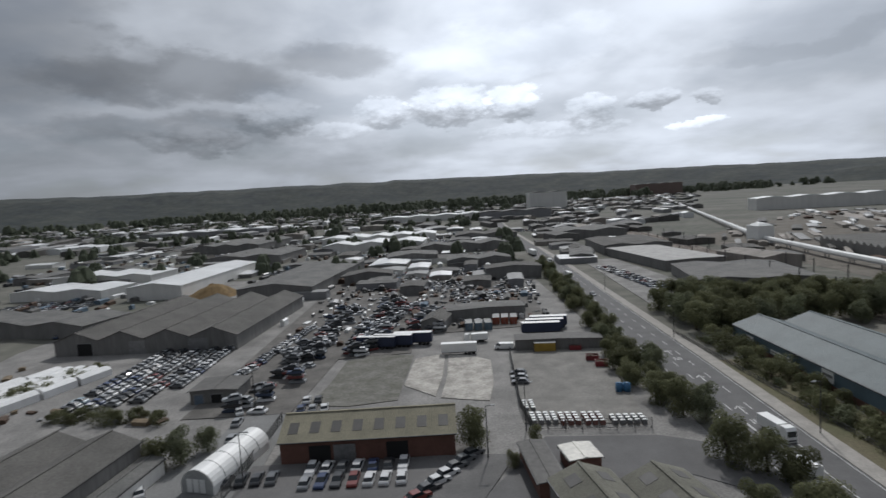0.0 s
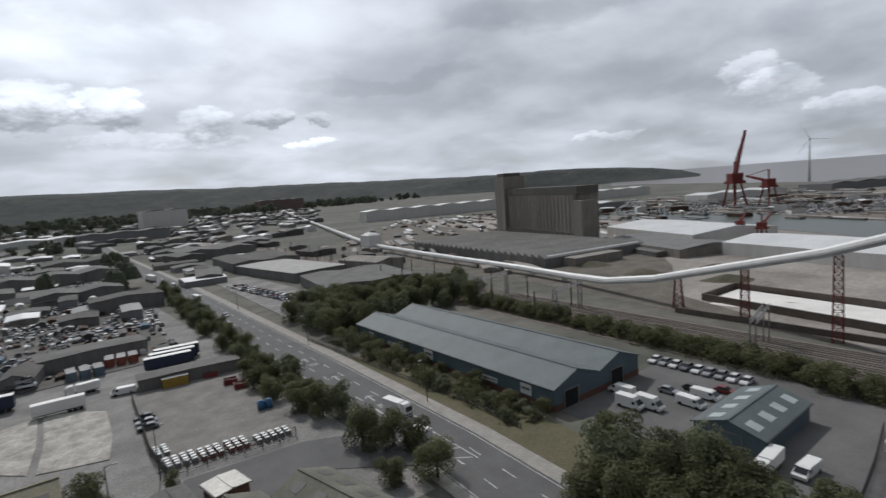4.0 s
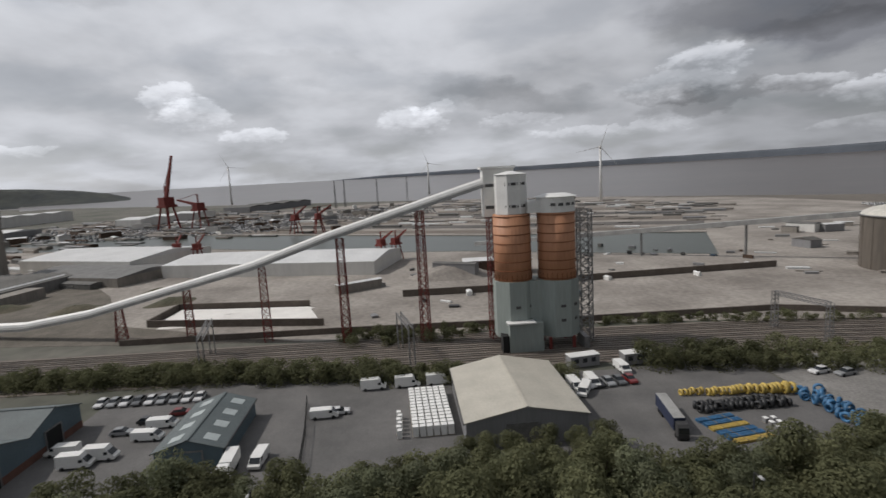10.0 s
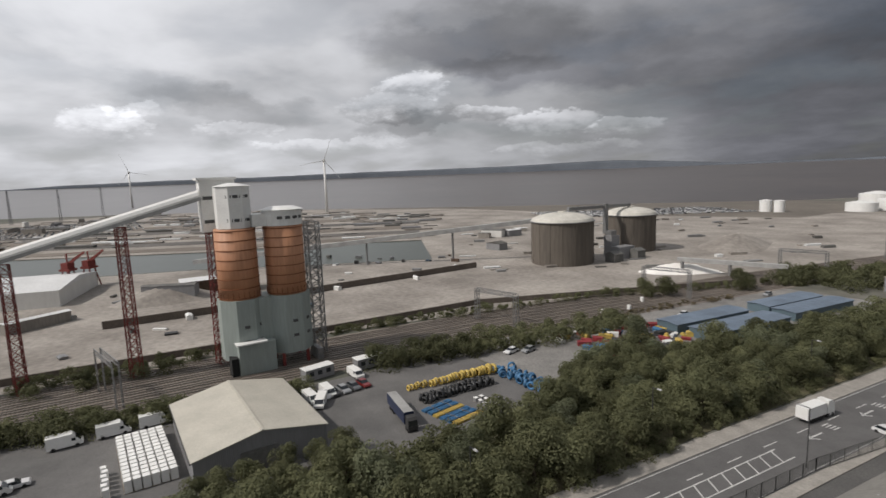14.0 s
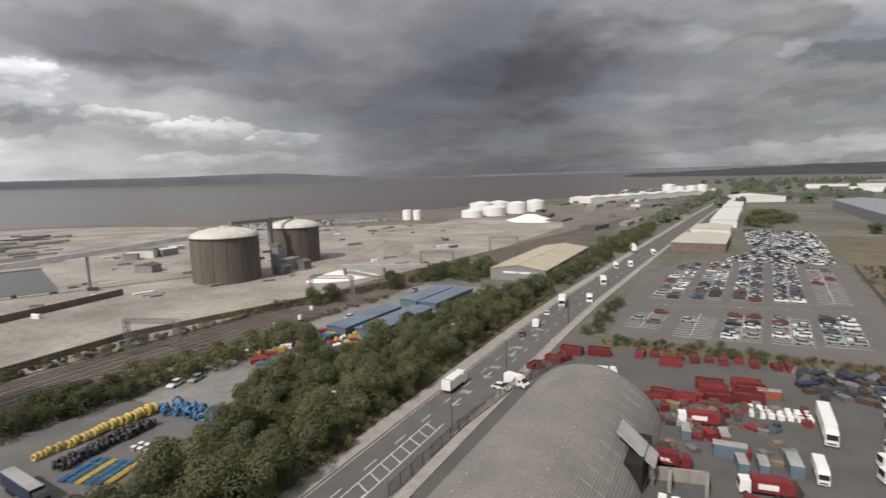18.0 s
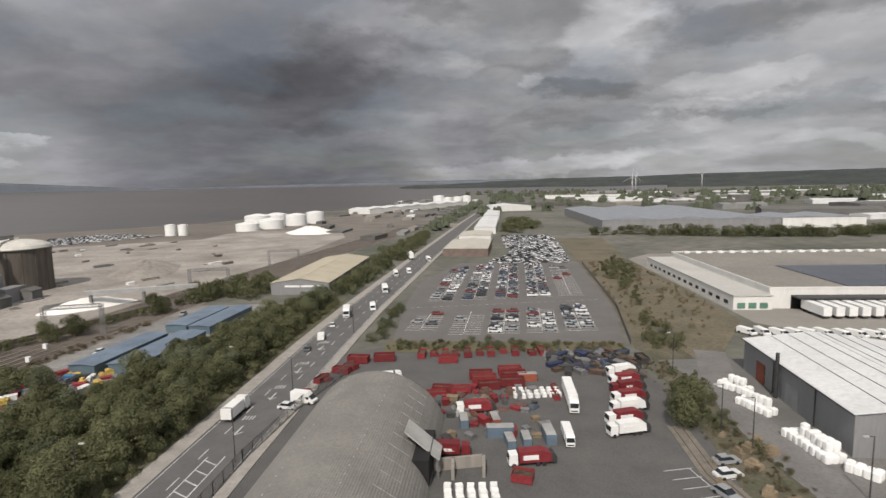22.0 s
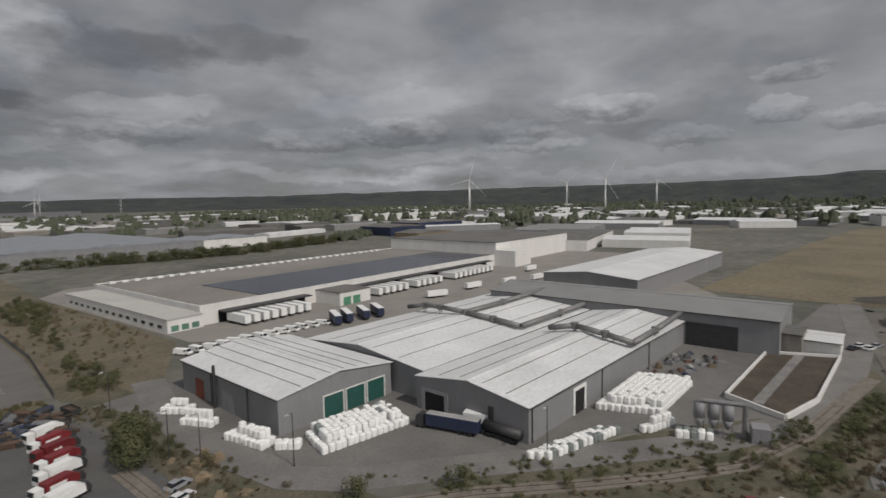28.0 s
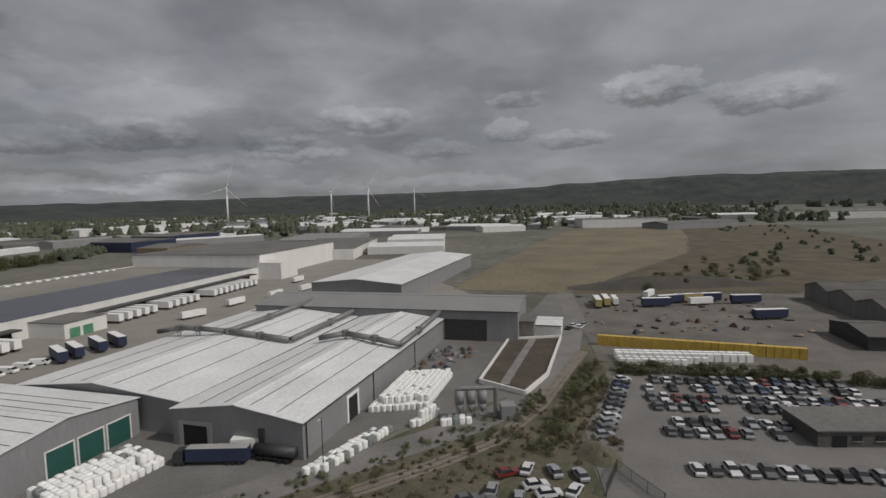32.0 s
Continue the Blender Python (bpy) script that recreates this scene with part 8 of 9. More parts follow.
RAILS = [p for p in RAIL]
for k, d in enumerate((-11.5, -8.2, -4.9, -1.6, 1.7, 5.0, 8.3, 11.4)):
    t = thing("railway_track", "rusty railway track on brown ballast", "railway track", 0, 0, 0, "sidings")
    for o in (-0.72, 0.72):
        mb = MB()
        for a, b in zip(offset(RAILS, d + o), offset(RAILS, d + o)[1:]):
            mb.beam((*a, 0.27), (*b, 0.27), 0.16, 0.16)
        part("rail", mb, mat("worn_rail_steel", (0.30, 0.27, 0.24), 0.45, 0.6, 0.2, 0.5, 4.0), t)
    sl = MB()
    for y in np.arange(-150, 150, 0.75):
        x = lerp(RAIL, y) + d
        sl.box(x - 1.25, y - 0.13, 0.10, x + 1.25, y + 0.13, 0.19)
    tagged(part("sleeper", sl, mat("grey_sleeper", (0.10, 0.085, 0.07)), t), "", "", "", "stuff")
for y, xs in ((150, (-9, 9)), (112, (-9, 9)), (52, (-9, 9)), (2, (-10, 4)), (-98, (-8, 7)), (-165, (-8, 8)), (-236, (-8, 8)), (-300, (-8, 8))):
    cx = lerp(RAIL, y)
    t = thing("overhead_gantry", "grey lattice portal gantry spanning the tracks", "gantry", cx, y, 12, "rail gantries")
    for x in xs:
        for dy in (-0.6, 0.6):
            for dx in (-0.6, 0.6):
                part("leg", MB().beam((x + dx, dy, 0), (x + dx * 0.7, dy, 10), 0.16), STEEL, t)
        mb = MB()
        for i in range(8):
            for dy in (-0.6, 0.6):
                mb.beam((x - 0.6, dy, i * 1.2), (x + 0.6, dy, i * 1.2 + 1.2), 0.09).beam((x + 0.6, dy, i * 1.2), (x - 0.6, dy, i * 1.2 + 1.2), 0.09)
        tagged(part("bracing", mb, STEEL, t), "", "", "", "stuff")
    for dy in (-0.6, 0.6):
        for z in (9.0, 10.0):
            part("boom_chord", MB().beam((xs[0], dy, z), (xs[1], dy, z), 0.16), STEEL, t)
    mb = MB()
    n = int((xs[1] - xs[0]) / 1.2)
    for i in range(n):
        a, b = xs[0] + (xs[1] - xs[0]) * i / n, xs[0] + (xs[1] - xs[0]) * (i + 1) / n
        for dy in (-0.6, 0.6):
            mb.beam((a, dy, 9.0), (b, dy, 10.0), 0.09)
    tagged(part("boom_bracing", mb, STEEL, t), "", "", "", "stuff")
for k in range(15):
    y = 118 + k * 22
    for dx in (-10, 9):
        t = thing("catenary_mast", "thin dark steel mast beside the railway", "mast", lerp(RAIL, y) + dx, y, 0, "catenary masts")
        part("pole", MB().box(-0.16, -0.16, 0, 0.16, 0.16, 9.0), DARKSTEEL, t)
        part("arm", MB().beam((0, 0, 8.2), (-0.28 * dx, 0, 8.6), 0.12), DARKSTEEL, t)
for x, y, r, m, lab in ((114.3, -35.3, 8, GREYCLAD, "grey steel site cabin by the sidings"), (113.6, -47.6, 3, GREYCLAD, "grey steel site cabin with a pale roof")):
    t = thing("site_cabin", lab, "cabin", x, y, 180 + r, "site cabins")
    part("body", MB().box(-1.4, 0, 0.2, 1.4, 7, 2.7), m, t)
    part("roof", MB().box(-1.5, -0.1, 2.7, 1.5, 7.1, 2.85), WHITEPAINT, t)
    for k in range(3):
        part("window", MB().box(1.4, 0.8 + k * 2.1, 1.2, 1.45, 1.9 + k * 2.1, 2.2), GLASS, t)
    part("door", MB().box(1.4, 6.1, 0.25, 1.46, 6.8, 2.3), GREYCLAD, t)
fb = thing("rail_footbridge", "low grey conveyor bridge across the sidings", "bridge", 0, 0)
part("deck", MB().beam((134, -205, 6), (98, -222, 5), 2.2, 1.6), mat("grey_walkway", (0.42, 0.42, 0.41)), fb)
for f in (0.05, 0.5, 0.95):
    part("pier", MB().box(134 - 36 * f - 0.5, -205 - 17 * f - 0.5, 0, 134 - 36 * f + 0.5, -205 - 17 * f + 0.5, 5.0), STEEL, fb)


def mound(name, label, x, y, a, b, h, rz, m, seed):
    vs, fs, n, k = [], [], 28, 7
    for i in range(k + 1):
        f = i / k
        for j in range(n):
            t = 2 * math.pi * j / n
            q = 1 + 0.22 * noise.noise((math.cos(t) * 1.6 + seed, math.sin(t) * 1.6, f))
            vs.append((a * (1 - f) * q * math.cos(t), b * (1 - f) * q * math.sin(t), h * (math.sin(f * math.pi / 2) ** 1.2) * (1 + 0.25 * noise.noise((j * 0.7, i, seed)))))
    fs = [(i * n + j, i * n + (j + 1) % n, (i + 1) * n + (j + 1) % n, (i + 1) * n + j) for i in range(k) for j in range(n)]
    return solo(name, MB().add(vs, fs), m, label, "heap", "", "", x, y, rz, 0.05, True)


mound("salt_mound", "low heap of white salt in a bay", 186, 60, 9, 24, 1.2, 12, SALT, 1)
mound("salt_mound", "long heap of bright white salt by the sidings", 135, -208, 7, 18, 3.5, -40, SALT, 2)
mound("sand_mound", "broad heap of pale grey sand on the quay", 235, -20, 14, 20, 5, 0, PALE, 3)
mound("salt_mound", "great white dome of stored salt beyond the sidings", 119, -530, 24, 30, 6.0, 30, SALT, 9)
mound("sand_mound", "pale grey spoil heap beyond the tanks", 160, -300, 16, 40, 6, 20, PALE, 4)
mound("scrap_heap", "rusty yellow scrap heap behind the warehouse", -124, 280, 14, 12, 6, 0, mat("yellow_rust_scrap", (0.24, 0.16, 0.07), 0.95, 0.1, 0.4, 0.5, 2.0, 0.5), 5)
mound("earth_mound", "dry brown earth heap with scrub", -94, 15, 6, 4, 1.6, 20, EARTH, 6)
mound("spoil_bank", "dark earth bank behind the trailers", -285, 80, 10, 60, 5, 8, mat("dark_spoil", (0.075, 0.07, 0.06), 1.0, 0, 0.3, 0.1, 1.0, 0.4), 7)
for x, y in ((215, 130), (225, 165), (205, 205), (240, 110), (218, 95)):
    mound("rubble_mound", "brown rubble heap on the dock ground", x, y, 7, 10, 2.2, x, EARTH, x)

# ---- turbines and cranes ----
def turbine(x, y, hub, blade, turn, face):
    t = thing("wind_turbine", "white three-bladed wind turbine at rest", "wind turbine", x, y, face, "wind turbines")
    part("tower", MB().cyl(0, 0, 0, hub - 1, hub * 0.028, 16, hub * 0.016), WHITEPAINT, t, "", True)
    part("nacelle", MB().box(-1.6, -5, hub - 1.5, 1.6, 4, hub + 1.8), WHITEPAINT, t)
    for k in range(3):
        a = radians(turn + 120 * k)
        part("blade", MB().beam((0, -5.6, hub), (blade * math.sin(a), -5.6, hub + blade * math.cos(a)), 2.6, 1.0, 4, 0.5), WHITEPAINT, t)
    part("spinner", MB().cyl(0, -6.2, hub - 1.2, hub + 1.2, 1.3, 10), WHITEPAINT, t)


for x, y, h, b, r, f in ((-1148, -638, 90, 62, 15, 120), (-1808, -619, 94, 62, 50, 110), (-1376, -370, 90, 62, 30, 105), (-1950, -350, 100, 62, 5, 100), (-960, -2490, 60, 40, 10, 160), (-1430, -2800, 66, 42, 60, 160), (-764, -2017, 55, 36, 5, 160), (1388, 428, 92, 40, -25, -70), (1340, -69, 75, 40, -20, -90), (700, -266, 70, 32, 20, -110)):
    turbine(x, y, h, b, r, f)


def crane(x, y, s, lean, rz, label):
    t = thing("dock_crane", label, "crane", x, y, rz, "dock cranes")
    for sx in (-1, 1):
        for sy in (-1, 1):
            part("leg", MB().beam((sx * 5 * s, sy * 4 * s, 0), (sx * 2.2 * s, sy * 2.2 * s, 14 * s), 0.9 * s), REDSTEEL, t)
    part("portal", MB().box(-4 * s, -4 * s, 13.5 * s, 4 * s, 4 * s, 15 * s), REDSTEEL, t)
    part("house", MB().box(-2.6 * s, -3.5 * s, 15 * s, 2.6 * s, 3.5 * s, 19.5 * s), REDSTEEL, t)
    tip = (lean[0] * s, 0, lean[1] * s)
    part("boom", MB().beam((0, 0, 18 * s), tip, 1.6 * s, 2.2 * s, 4, 0.9 * s), REDSTEEL, t)
    part("back_stay", MB().beam((0, 0, 26 * s), tip, 0.3 * s).beam((0, 0, 19 * s), (0, 0, 26 * s), 0.8 * s), REDSTEEL, t)
    return t


crane(620, 262, 1.9, (-9, 43), 60, "tall red dock crane with its boom raised")
crane(612, 225, 1.5, (22, 22), 60, "red dock crane with a level boom")
for x, y in ((292, 13), (294, 5), (479, 95), (474, 74), (330, 125), (338, 140)):
    crane(x, y, 0.62 if x < 400 else 0.9, (-14, 27), 40 + y, "small red quayside crane on four legs")
for x, y in ((900, 110), (905, 95), (890, 40), (960, -10)):
    lattice("mast_tower", "thin grey lattice mast near the estuary", x, y, 0, 45, 3, 1.2, 10, STEEL, 0, "estuary masts", 0.3)

# ---- dockland clutter ----
spots = []
for x0, y0, nx, ny in ((520, 120, 26, 40), (640, -40, 20, 26), (560, 330, 20, 26)):
    for i in range(nx):
        for j in range(ny):
            if brnd.random() < 0.8:
                spots.append((x0 + i * 9.0, y0 + j * 5.2, 90, 0))
joined_cars("import_cars", "long rows of new cars on the far quay", spots, FARCOLS[:4])
spots = [(262 + i * 2.5 + j * 5.4 + brnd.uniform(-0.3, 0.3), -522 + i * 3.5 - j * 2.2, -36 + 90, 0.1) for j in range(13) for i in range(44) if brnd.random() < 0.86]
joined_cars("import_cars", "crowded white cars beside the foreshore", spots, FARCOLS[:1] + FARCOLS[:3])
clut = random.Random(41)
for x, y in scatter([(212, 20), (250, 20), (262, -70), (240, -90)], 4, 12, clut) + scatter([(240, -190), (330, -230), (330, -330), (230, -300)], 9, 9, clut) + scatter([(480, 40), (900, 0), (900, 380), (520, 420)], 60, 20, clut):
    t = thing("dock_shed", "small pale dockside store", "shed", x, y, clut.uniform(0, 180), "dock stores")
    w_, l_, h_ = clut.uniform(3, 12), clut.uniform(5, 22), clut.uniform(2.5, 6)
    part("shell_wall", MB().box(0, 0, 0, w_, l_, h_), clut.choice((GREYCLAD, WHITECLAD, CONCRETE, RUST)), t)
    part("roof", MB().across([(-0.2, h_), (w_ + 0.2, h_), (w_ / 2, h_ + w_ * 0.1)], -0.2, l_ + 0.2), clut.choice((GREYROOF, WHITEROOF, DARKROOF)), t)

# ---- crowded estate of the middle distance ----
est = random.Random(52)
for poly, n, gap in (([(-330, 340), (-40, 330), (40, 340), (60, 640), (-100, 760), (-420, 700)], 90, 22), ([(80, 290), (110, 290), (150, 420), (190, 700), (90, 640)], 22, 22), ([(-60, 235), (40, 245), (44, 330), (-60, 330)], 16, 15)):
    for x, y in scatter(poly, n, gap, est):
        if abs(x - lerp(SEAKERB, y) + 6) < 22:
            continue
        w_, l_, h_ = est.uniform(9, 22) * gap / 20, est.uniform(14, 38) * gap / 20, est.uniform(2.4, 4.6)
        t = thing("estate_unit", "industrial unit among crowded yards", "warehouse", x - w_ / 2, y, est.choice((-5, -3, -4, 86)) + est.uniform(-1.5, 1.5), "estate units")
        part("shell_wall", MB().box(0, 0, 0, w_, l_, h_), est.choice((BLOCK, GREYCLAD, GREYCLAD, WHITECLAD, CONCRETE)), t)
        part("roof", MB().across([(-0.2, h_), (w_ + 0.2, h_), (w_ / 2, h_ + w_ * 0.05)], -0.2, l_ + 0.2), est.choice((GREYROOF, WHITEROOF, DARKROOF, FLATROOF, WHITEROOF, MATS["dull_grey_roof"], MATS["dull_grey_roof"])), t)
for x, y in scatter([(-560, -560), (-900, -300), (-1000, -900), (-1900, -1500), (-1700, 300), (-700, 200)], 60, 60, est):
    w_, l_ = est.uniform(20, 70), est.uniform(40, 160)
    t = thing("distant_shed", "distant pale-roofed shed on the plain", "warehouse", x, y, est.uniform(0, 180), "distant sheds")
    part("shell_wall", MB().box(0, 0, 0, w_, l_, 8), est.choice((WHITECLAD, GREYCLAD)), t)
    part("roof", MB().across([(-0.2, 8), (w_ + 0.2, 8), (w_ / 2, 8 + w_ * 0.06)], -0.2, l_ + 0.2), est.choice((WHITEROOF, GREYROOF, WHITEROOF)), t)

# ---- lamps, fences and poles ----
def lamp_post(x, y, rz, h=9.5):
    t = thing("street_lamp", "tall dark steel street lamp", "street lamp", x, y, rz, "street lamps")
    part("pole", MB().cyl(0, 0, 0, h, 0.11, 8, 0.07), DARKSTEEL, t)
    part("arm", MB().beam((0, 0, h - 0.05), (1.1, 0, h + 0.05), 0.09), DARKSTEEL, t)
    part("lantern", MB().box(0.8, -0.16, h - 0.06, 1.6, 0.16, h + 0.12, 0.8), mat("lantern_grey", (0.5, 0.5, 0.5)), t)


for x, y, r in ((33.2, -84, 0), (30, -109, 0), (24.5, -160, 0), (54, -38, 180), (51.5, -73, 180), (47, -118, 180), (62.8, 89, 180), (64.5, 152, 180), (68, 230, 180), (5, 87, 0), (13, 97, 0), (-35, 82, 0), (-45, 116, 0), (-56, -120, 0), (-50, -88, 0), (-52, -82, 0), (-60, -68, 0), (-84, -32, 0), (40, 12, 0), (60, 20, 180)):
    lamp_post(x, y, r)


def fence(label, pts, h, m, step=3.0, group="yard fences"):
    t = thing("fence", label, "fence", 0, 0, 0, group)
    for (xa, ya), (xb, yb) in zip(pts, pts[1:]):
        n = max(1, int(math.hypot(xb - xa, yb - ya) / step))
        for i in range(n + 1):
            x, y = xa + (xb - xa) * i / n, ya + (yb - ya) * i / n
            part("post", MB().box(x - 0.06, y - 0.06, 0, x + 0.06, y + 0.06, h), m, t)
        for z in (0.35, h - 0.15):
            part("rail", MB().beam((xa, ya, z), (xb, yb, z), 0.05, 0.07), m, t)
        mb = MB()
        k = max(1, int(math.hypot(xb - xa, yb - ya) / 0.35))
        for i in range(k):
            x, y = xa + (xb - xa) * (i + 0.5) / k, ya + (yb - ya) * (i + 0.5) / k
            mb.box(x - 0.03, y - 0.03, 0.1, x + 0.03, y + 0.03, h)
        tagged(part("pale", mb, m, t), "", "", "", "stuff")


FENCEM = mat("galvanised_fence", (0.16, 0.16, 0.155), 0.6, 0.4, 0.2)
fence("grey palisade fence along the depot", [(34.5, -62), (32, -84), (27.5, -106), (20, -128)], 2.4, FENCEM)
fence("grey post and rail fence along the verge", [(67, 66), (68, 82), (66.5, 157)], 1.2, FENCEM)
fence("grey palisade fence round the stone yard", [(16, 146), (13.5, 108), (14, 97), (36, 95)], 2.2, FENCEM)
fence("grey palisade fence of the forecourt", [(-38, 66), (-36.5, 88), (-36.5, 108)], 2.2, FENCEM)
fence("grey palisade fence beside the car park", [(-54, -141), (-65, -184), (-82, -288)], 1.8, FENCEM, 4.0)
fence("grey mesh fence between the seaward yards", [(72, 18), (92, 20), (106, 22)], 2.0, FENCEM)
fence("grey palisade fence below the car lot", [(-80, 14), (-88, 17), (-78, 22)], 2.2, FENCEM)
for x, y, s in ((108, -140, 1), (112, -152, 1), (110, -130, 1)):
    solo("relay_cabinet", MB().box(-0.5, -0.4, 0, 0.5, 0.4, 1.5).box(-0.55, -0.45, 1.5, 0.55, 0.45, 1.6), WHITEPAINT, "white trackside relay cabinet", "cabinet", "relay cabinets", "", x, y)

# ---- lower car lot building, dark sheds and plant ----
bl = thing("lot_office", "low dark stuccoed flat-roofed office by the car lot", "office", -99.5, 54, 4)
part("wall", MB().box(-11, 0, 0, 0, 26, 3.0), mat("dark_stucco", (0.11, 0.10, 0.092), 0.9, 0, 0.25, 0.3, 2.0), bl)
part("roof", MB().box(-11.3, -0.3, 3.0, 0.3, 26.3, 3.25), FLATROOF, bl)
for k in range(5):
    w_ = part("window", MB().box(0.02, 6 + k * 4.0, 1.3, 0.1, 7.6 + k * 4.0, 2.3), GLASS, bl)
    part("sill", MB().box(0.02, 5.9 + k * 4.0, 1.15, 0.18, 7.7 + k * 4.0, 1.28), CONCRETE, w_)
part("doorway", MB().box(0.02, 2.6, 0.05, 0.12, 5.0, 2.3), DARK, bl)
shed("dark_store", "small dark weathered store with a mossy roof", -186, 103, -4, 22, 13, 4.2, 1.6, 1, (DARKSTEEL, DARKSTEEL), DARKROOF, "shed", True)
shed("dark_store", "large dark gabled store at the yard edge", -250, 128, -4, 60, 40, 6.0, 2.6, 3, (BLOCK, BLOCK), DARKROOF, "warehouse", True)
pl = thing("filter_plant", "grey dust filter plant with cyclones and a duct", "process plant", -108, -8, 100)
for x in (-3.0, -0.6, 1.8):
    part("cyclone", MB().cyl(x, 0, 1.6, 3.4, 0.3, 12, 1.0).cyl(x, 0, 3.4, 6.2, 1.0, 12), GREYCLAD, pl, "", True)
    part("support", MB().box(x - 0.9, -0.9, 0, x - 0.75, -0.75, 4).box(x + 0.75, 0.75, 0, x + 0.9, 0.9, 4), STEEL, pl)
part("duct", MB().beam((-3, 0, 6.6), (4.6, 0, 6.6), 0.9, 0.9, 10).beam((4.6, 0, 6.6), (4.6, 0, 0.4), 0.9, 0.9, 10), STEEL, pl)
part("house", MB().box(5.6, -1.6, 0, 8.6, 1.6, 3.0), GREYCLAD, pl)
tk = thing("tank_trailer", "dark grey tank trailer beside the shed", "trailer", -86.5, -38, 172)
part("tank", MB().beam((0, 0, 1.9), (0, 8, 1.9), 2.2, 2.0, 14), DARKSTEEL, tk, "", True)
part("frame", MB().box(-0.8, 0.2, 0.6, 0.8, 7.8, 0.85), DARKSTEEL, tk)
wheels(tk, (-0.95, 0.95), (1.4, 2.7, 6.6), 0.48, 0.3)
# heaps of oddments in the yards
junk = random.Random(63)
for poly, n, grp, lab in (([(-140, -27), (-162, -22), (-160, -8), (-140, -18)], 26, "scrap by the grey shed", "rusty scrap machinery piece"), ([(-20, -100), (8, -92), (4, -108), (-22, -112)], 20, "depot oddments", "battered waste container or scrap"), ([(-44, -120), (-30, -124), (-28, -136), (-48, -134)], 30, "depot oddments", "battered waste container or scrap"), ([(-34, -62), (-52, -66), (-56, -84), (-50, -90)], 14, "track oddments", "weathered timber offcut on rough ground"), ([(84, -112), (96, -112), (92, -130), (78, -128)], 22, "plant hire machines", "small site machine parked in the yard"), ([(-180, 30), (-230, 34), (-222, 96), (-180, 90)], 16, "yard oddments", "heap of stored material in the yard"), ([(-10, 180), (34, 184), (34, 250), (-14, 250)], 70, "breaker's oddments", "stacked scrap item in the yard")):
    for x, y in scatter(poly, n, 1.9, junk):
        w_, d_, h_ = junk.uniform(0.6, 2.0), junk.uniform(0.8, 3.0), junk.uniform(0.4, 1.8)
        solo("scrap_item", MB().box(-w_ / 2, -d_ / 2, 0, w_ / 2, d_ / 2, h_ * 0.6, 0.92).box(-w_ / 3, -d_ / 3, h_ * 0.6, w_ / 3, d_ / 4, h_, 0.8), TIMBER if "track" in grp else SCRAP if "plant" not in grp else YELLOW if junk.random() < 0.3 else SCRAP, lab + " lying loose", "scrap", grp, "", x, y, junk.uniform(0, 180), 0.06)

# ---- crowded odds and ends of the far yards ----
def clutter(name, label, poly, n, gap, mats, w, d, h, seed, rz=(0, 180)):
    """Low stores, crates, vehicles and stacks too small and many to count, one mesh for each colour."""
    rnd_ = random.Random(seed)
    groups = [MB() for _ in mats]
    for x, y in scatter(poly, n, gap, rnd_, 8):
        a, b, c = rnd_.uniform(*w) / 2, rnd_.uniform(*d) / 2, rnd_.uniform(*h)
        m = pose(x, y, 0, 0, 0, rnd_.uniform(*rz))
        one = MB().box(-a, -b, 0, a, b, c * 0.8, 1.0).across([(-a - 0.1, c * 0.8), (a + 0.1, c * 0.8), (0, c)], -b - 0.1, b + 0.1)
        rnd_.choice(groups).add([m @ Vector(v) for v in one.v], one.f)
    for g_, mt in zip(groups, mats):
        if g_.v:
            solo(name, g_, mt, label, "clutter", "", "stuff")


DULL = MATS["dull_grey_roof"]
BITS = (WHITEPAINT, RUST, DARKSTEEL, GREYROOF, MATS["blue_grey_container"], STEEL)
ROOFS = (WHITEROOF, GREYROOF, DARKROOF, FLATROOF, DULL, CONCRETE)
clutter("yard_clutter", "crates, vehicles and stacks across the estate yards", [(-150, 190), (-60, 180), (40, 200), (40, 330), (60, 640), (-420, 700), (-330, 340), (-230, 190)], 900, 4.5, BITS, (1.5, 4), (2, 9), (1.2, 3.2), 71, (-12, 12))
clutter("yard_clutter", "low roofs and stored goods of the southern estates", [(-420, 700), (60, 640), (300, 1500), (1100, 2300), (-1500, 2300), (-1500, 900), (-700, 500)], 900, 14, ROOFS, (8, 34), (14, 70), (4, 9), 72, (-15, 15))
clutter("yard_clutter", "low sheds and stores beyond the main road", [(80, 240), (180, 240), (220, 500), (420, 900), (900, 1900), (400, 2200), (130, 900), (84, 500)], 300, 12, ROOFS, (8, 24), (10, 50), (4, 8), 73, (-15, 10))
QUAY = (WHITEROOF, GREYROOF, PALE, DULL, CONCRETE, DARKROOF, PALE, STEEL)
clutter("dock_clutter", "vehicles, crates and spoil on the quays", [(160, 20), (250, 10), (300, -100), (250, -180), (180, -130)], 46, 5.0, BITS, (1, 2.4), (1.5, 5), (0.6, 2.0), 74)
clutter("dock_clutter", "stores and stacks across the far dockland", [(480, 180), (900, 60), (960, -80), (800, -250), (520, -330), (330, -210), (450, -60)], 300, 9, QUAY, (2, 6), (5, 30), (0.6, 2.4), 75, (-34, -26))
clutter("dock_clutter", "stores and stacks round the northern docks", [(190, 160), (300, 160), (470, 210), (900, 200), (1000, 420), (430, 640), (200, 430)], 420, 9, QUAY + (RUST,), (2, 8), (8, 50), (0.8, 3.4), 76, (-34, -26))
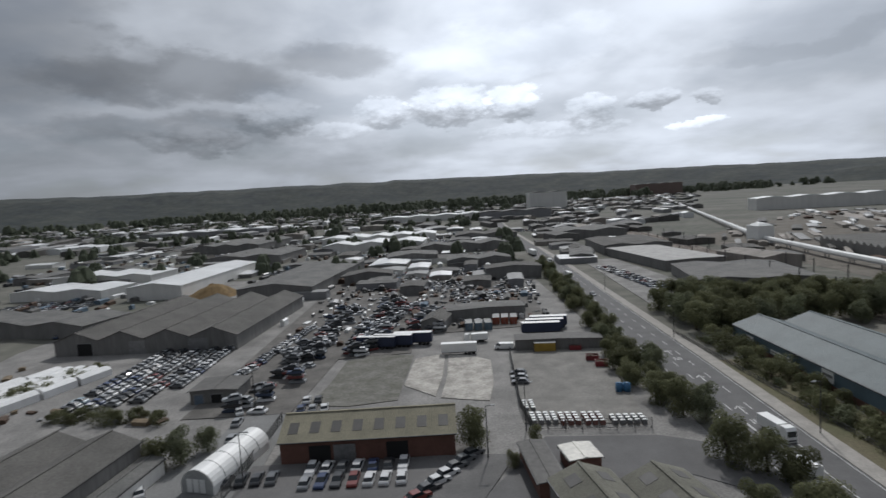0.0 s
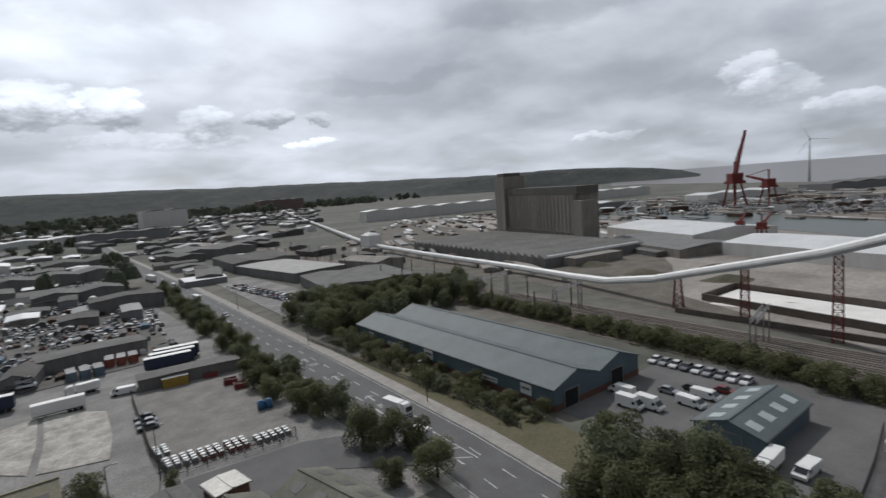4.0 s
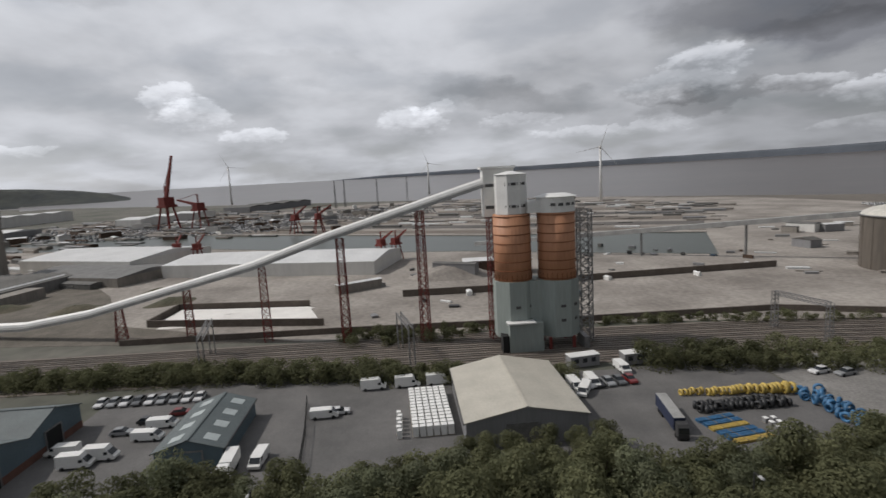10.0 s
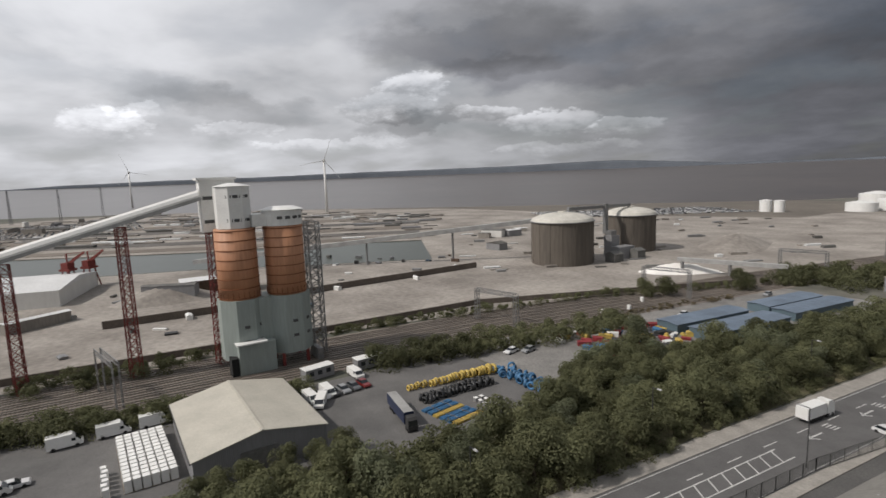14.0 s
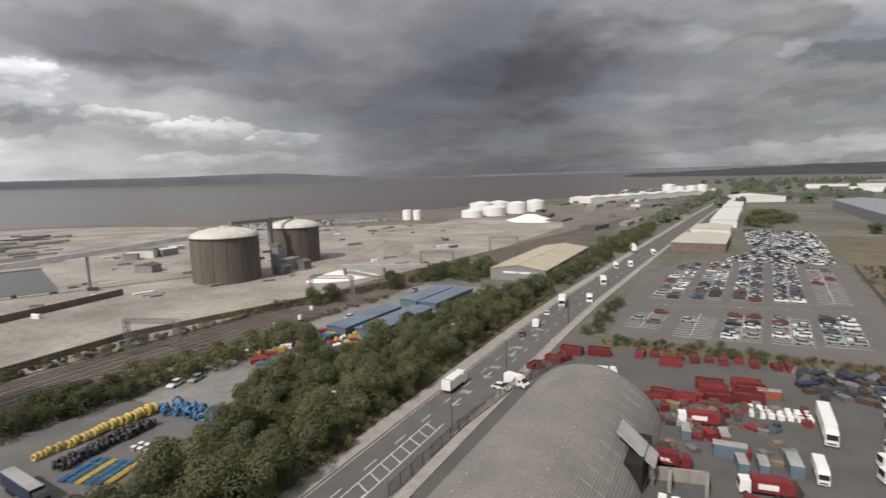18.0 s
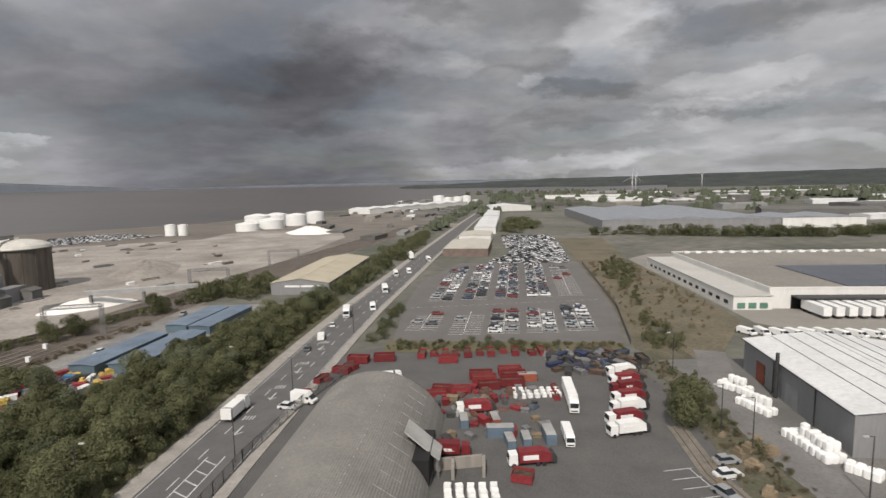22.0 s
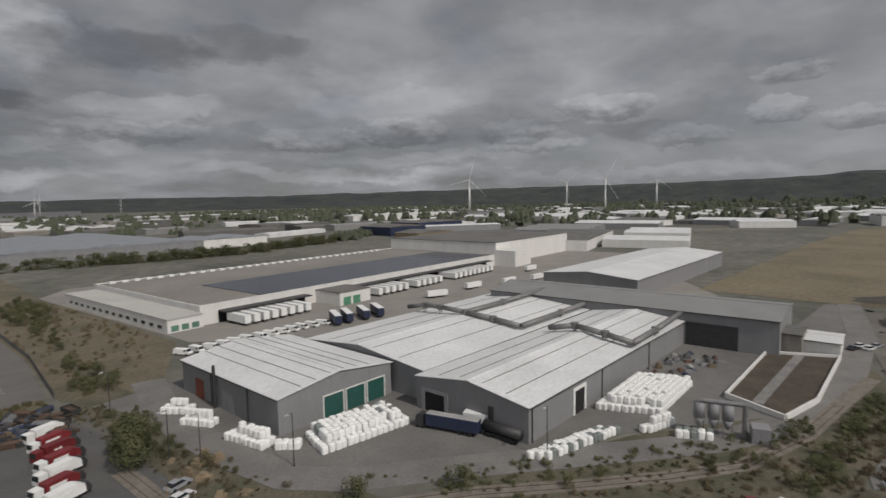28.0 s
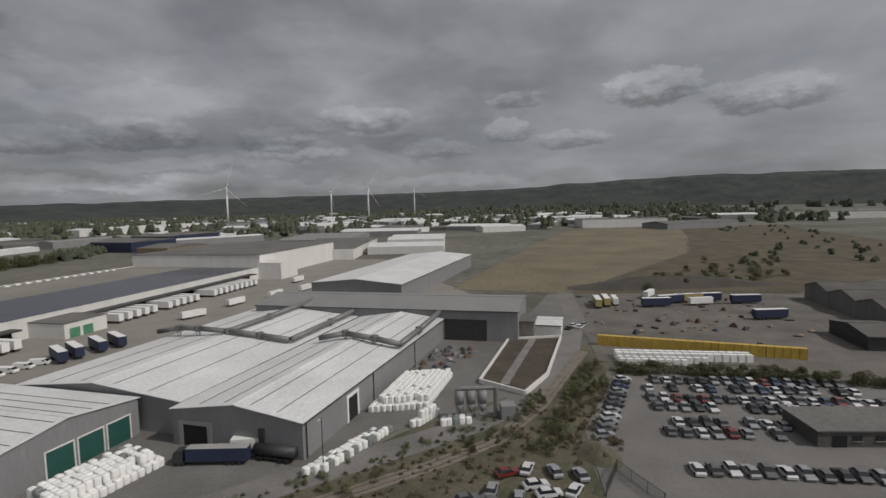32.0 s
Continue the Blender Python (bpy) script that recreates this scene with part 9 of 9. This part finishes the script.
clutter("dock_clutter", "stored pipes and vehicles round the brown tanks", [(150, -150), (240, -150), (330, -230), (330, -420), (200, -470), (110, -330)], 80, 5, QUAY, (1.2, 3), (2, 9), (0.5, 1.8), 77, (-40, -20))
clutter("yard_clutter", "sheds and stores along the distant road", [(60, -420), (-20, -480), (-60, -900), (-130, -1500), (60, -1500), (190, -700)], 110, 12, ROOFS, (5, 16), (8, 40), (2, 5), 78, (-20, 10))
clutter("yard_clutter", "distant sheds between the woods of the plain", [(-520, -520), (-900, -200), (-950, 300), (-2600, 900), (-2900, -700), (-1800, -1900), (-500, -1900), (-200, -1000)], 230, 60, ROOFS + (WHITEROOF,), (20, 60), (50, 180), (5, 10), 79, (60, 110))
clutter("yard_clutter", "odds and ends along the white sheds' far yards", [(-262, 30), (-180, 30), (-165, 96), (-250, 110)], 60, 2.6, (GREYROOF, DARKSTEEL, TIMBER, RUST), (0.6, 1.6), (0.8, 3), (0.3, 1.1), 80)
clutter("scrap_clutter", "dark heaps of scrap and car parts in the breakers' yards", [(-56, 150), (-12, 178), (36, 180), (36, 300), (-56, 300)], 420, 1.9, (DARKSTEEL, RUST, GREYROOF, STEEL, WHITEPAINT, DARKSTEEL), (0.6, 2.0), (1, 4), (0.4, 1.8), 81, (-15, 15))
clutter("yard_clutter", "pallets and small stores along the estate road", [(-150, 104), (-112, 100), (-96, 116), (-60, 108), (-60, 116), (-112, 124), (-128, 160), (-150, 160)], 60, 2.5, (GREYROOF, RUST, STEEL, TIMBER), (0.8, 2.0), (1, 4), (0.4, 1.6), 82)
clutter("hire_plant", "small bright plant and trailers parked in the hire yard", [(79, -101), (101, -99), (97, -130), (78, -131)], 60, 2.2, (REDPAINT, YELLOW, BLUEPIPE, WHITEPAINT, DARKSTEEL), (1.0, 1.8), (1.6, 4.0), (0.7, 1.8), 83)
clutter("depot_clutter", "bins, cages and scrap standing about the depot", [(3, -88), (-20, -89), (-21, -115), (4, -111)], 44, 1.9, (REDPAINT, REDPAINT, DARKSTEEL, STEEL, TIMBER, STEEL, DARKSTEEL), (0.7, 1.6), (0.9, 2.4), (0.6, 1.7), 84)
clutter("depot_clutter", "jumble of dark vehicles and bins at the depot's far corner", [(-28, -121), (-47, -117), (-50, -134), (-29, -135)], 60, 2.0, (DARKSTEEL, NAVY, STEEL, RUST, DARKSTEEL), (1.0, 1.9), (1.8, 4.6), (0.8, 1.9), 85)
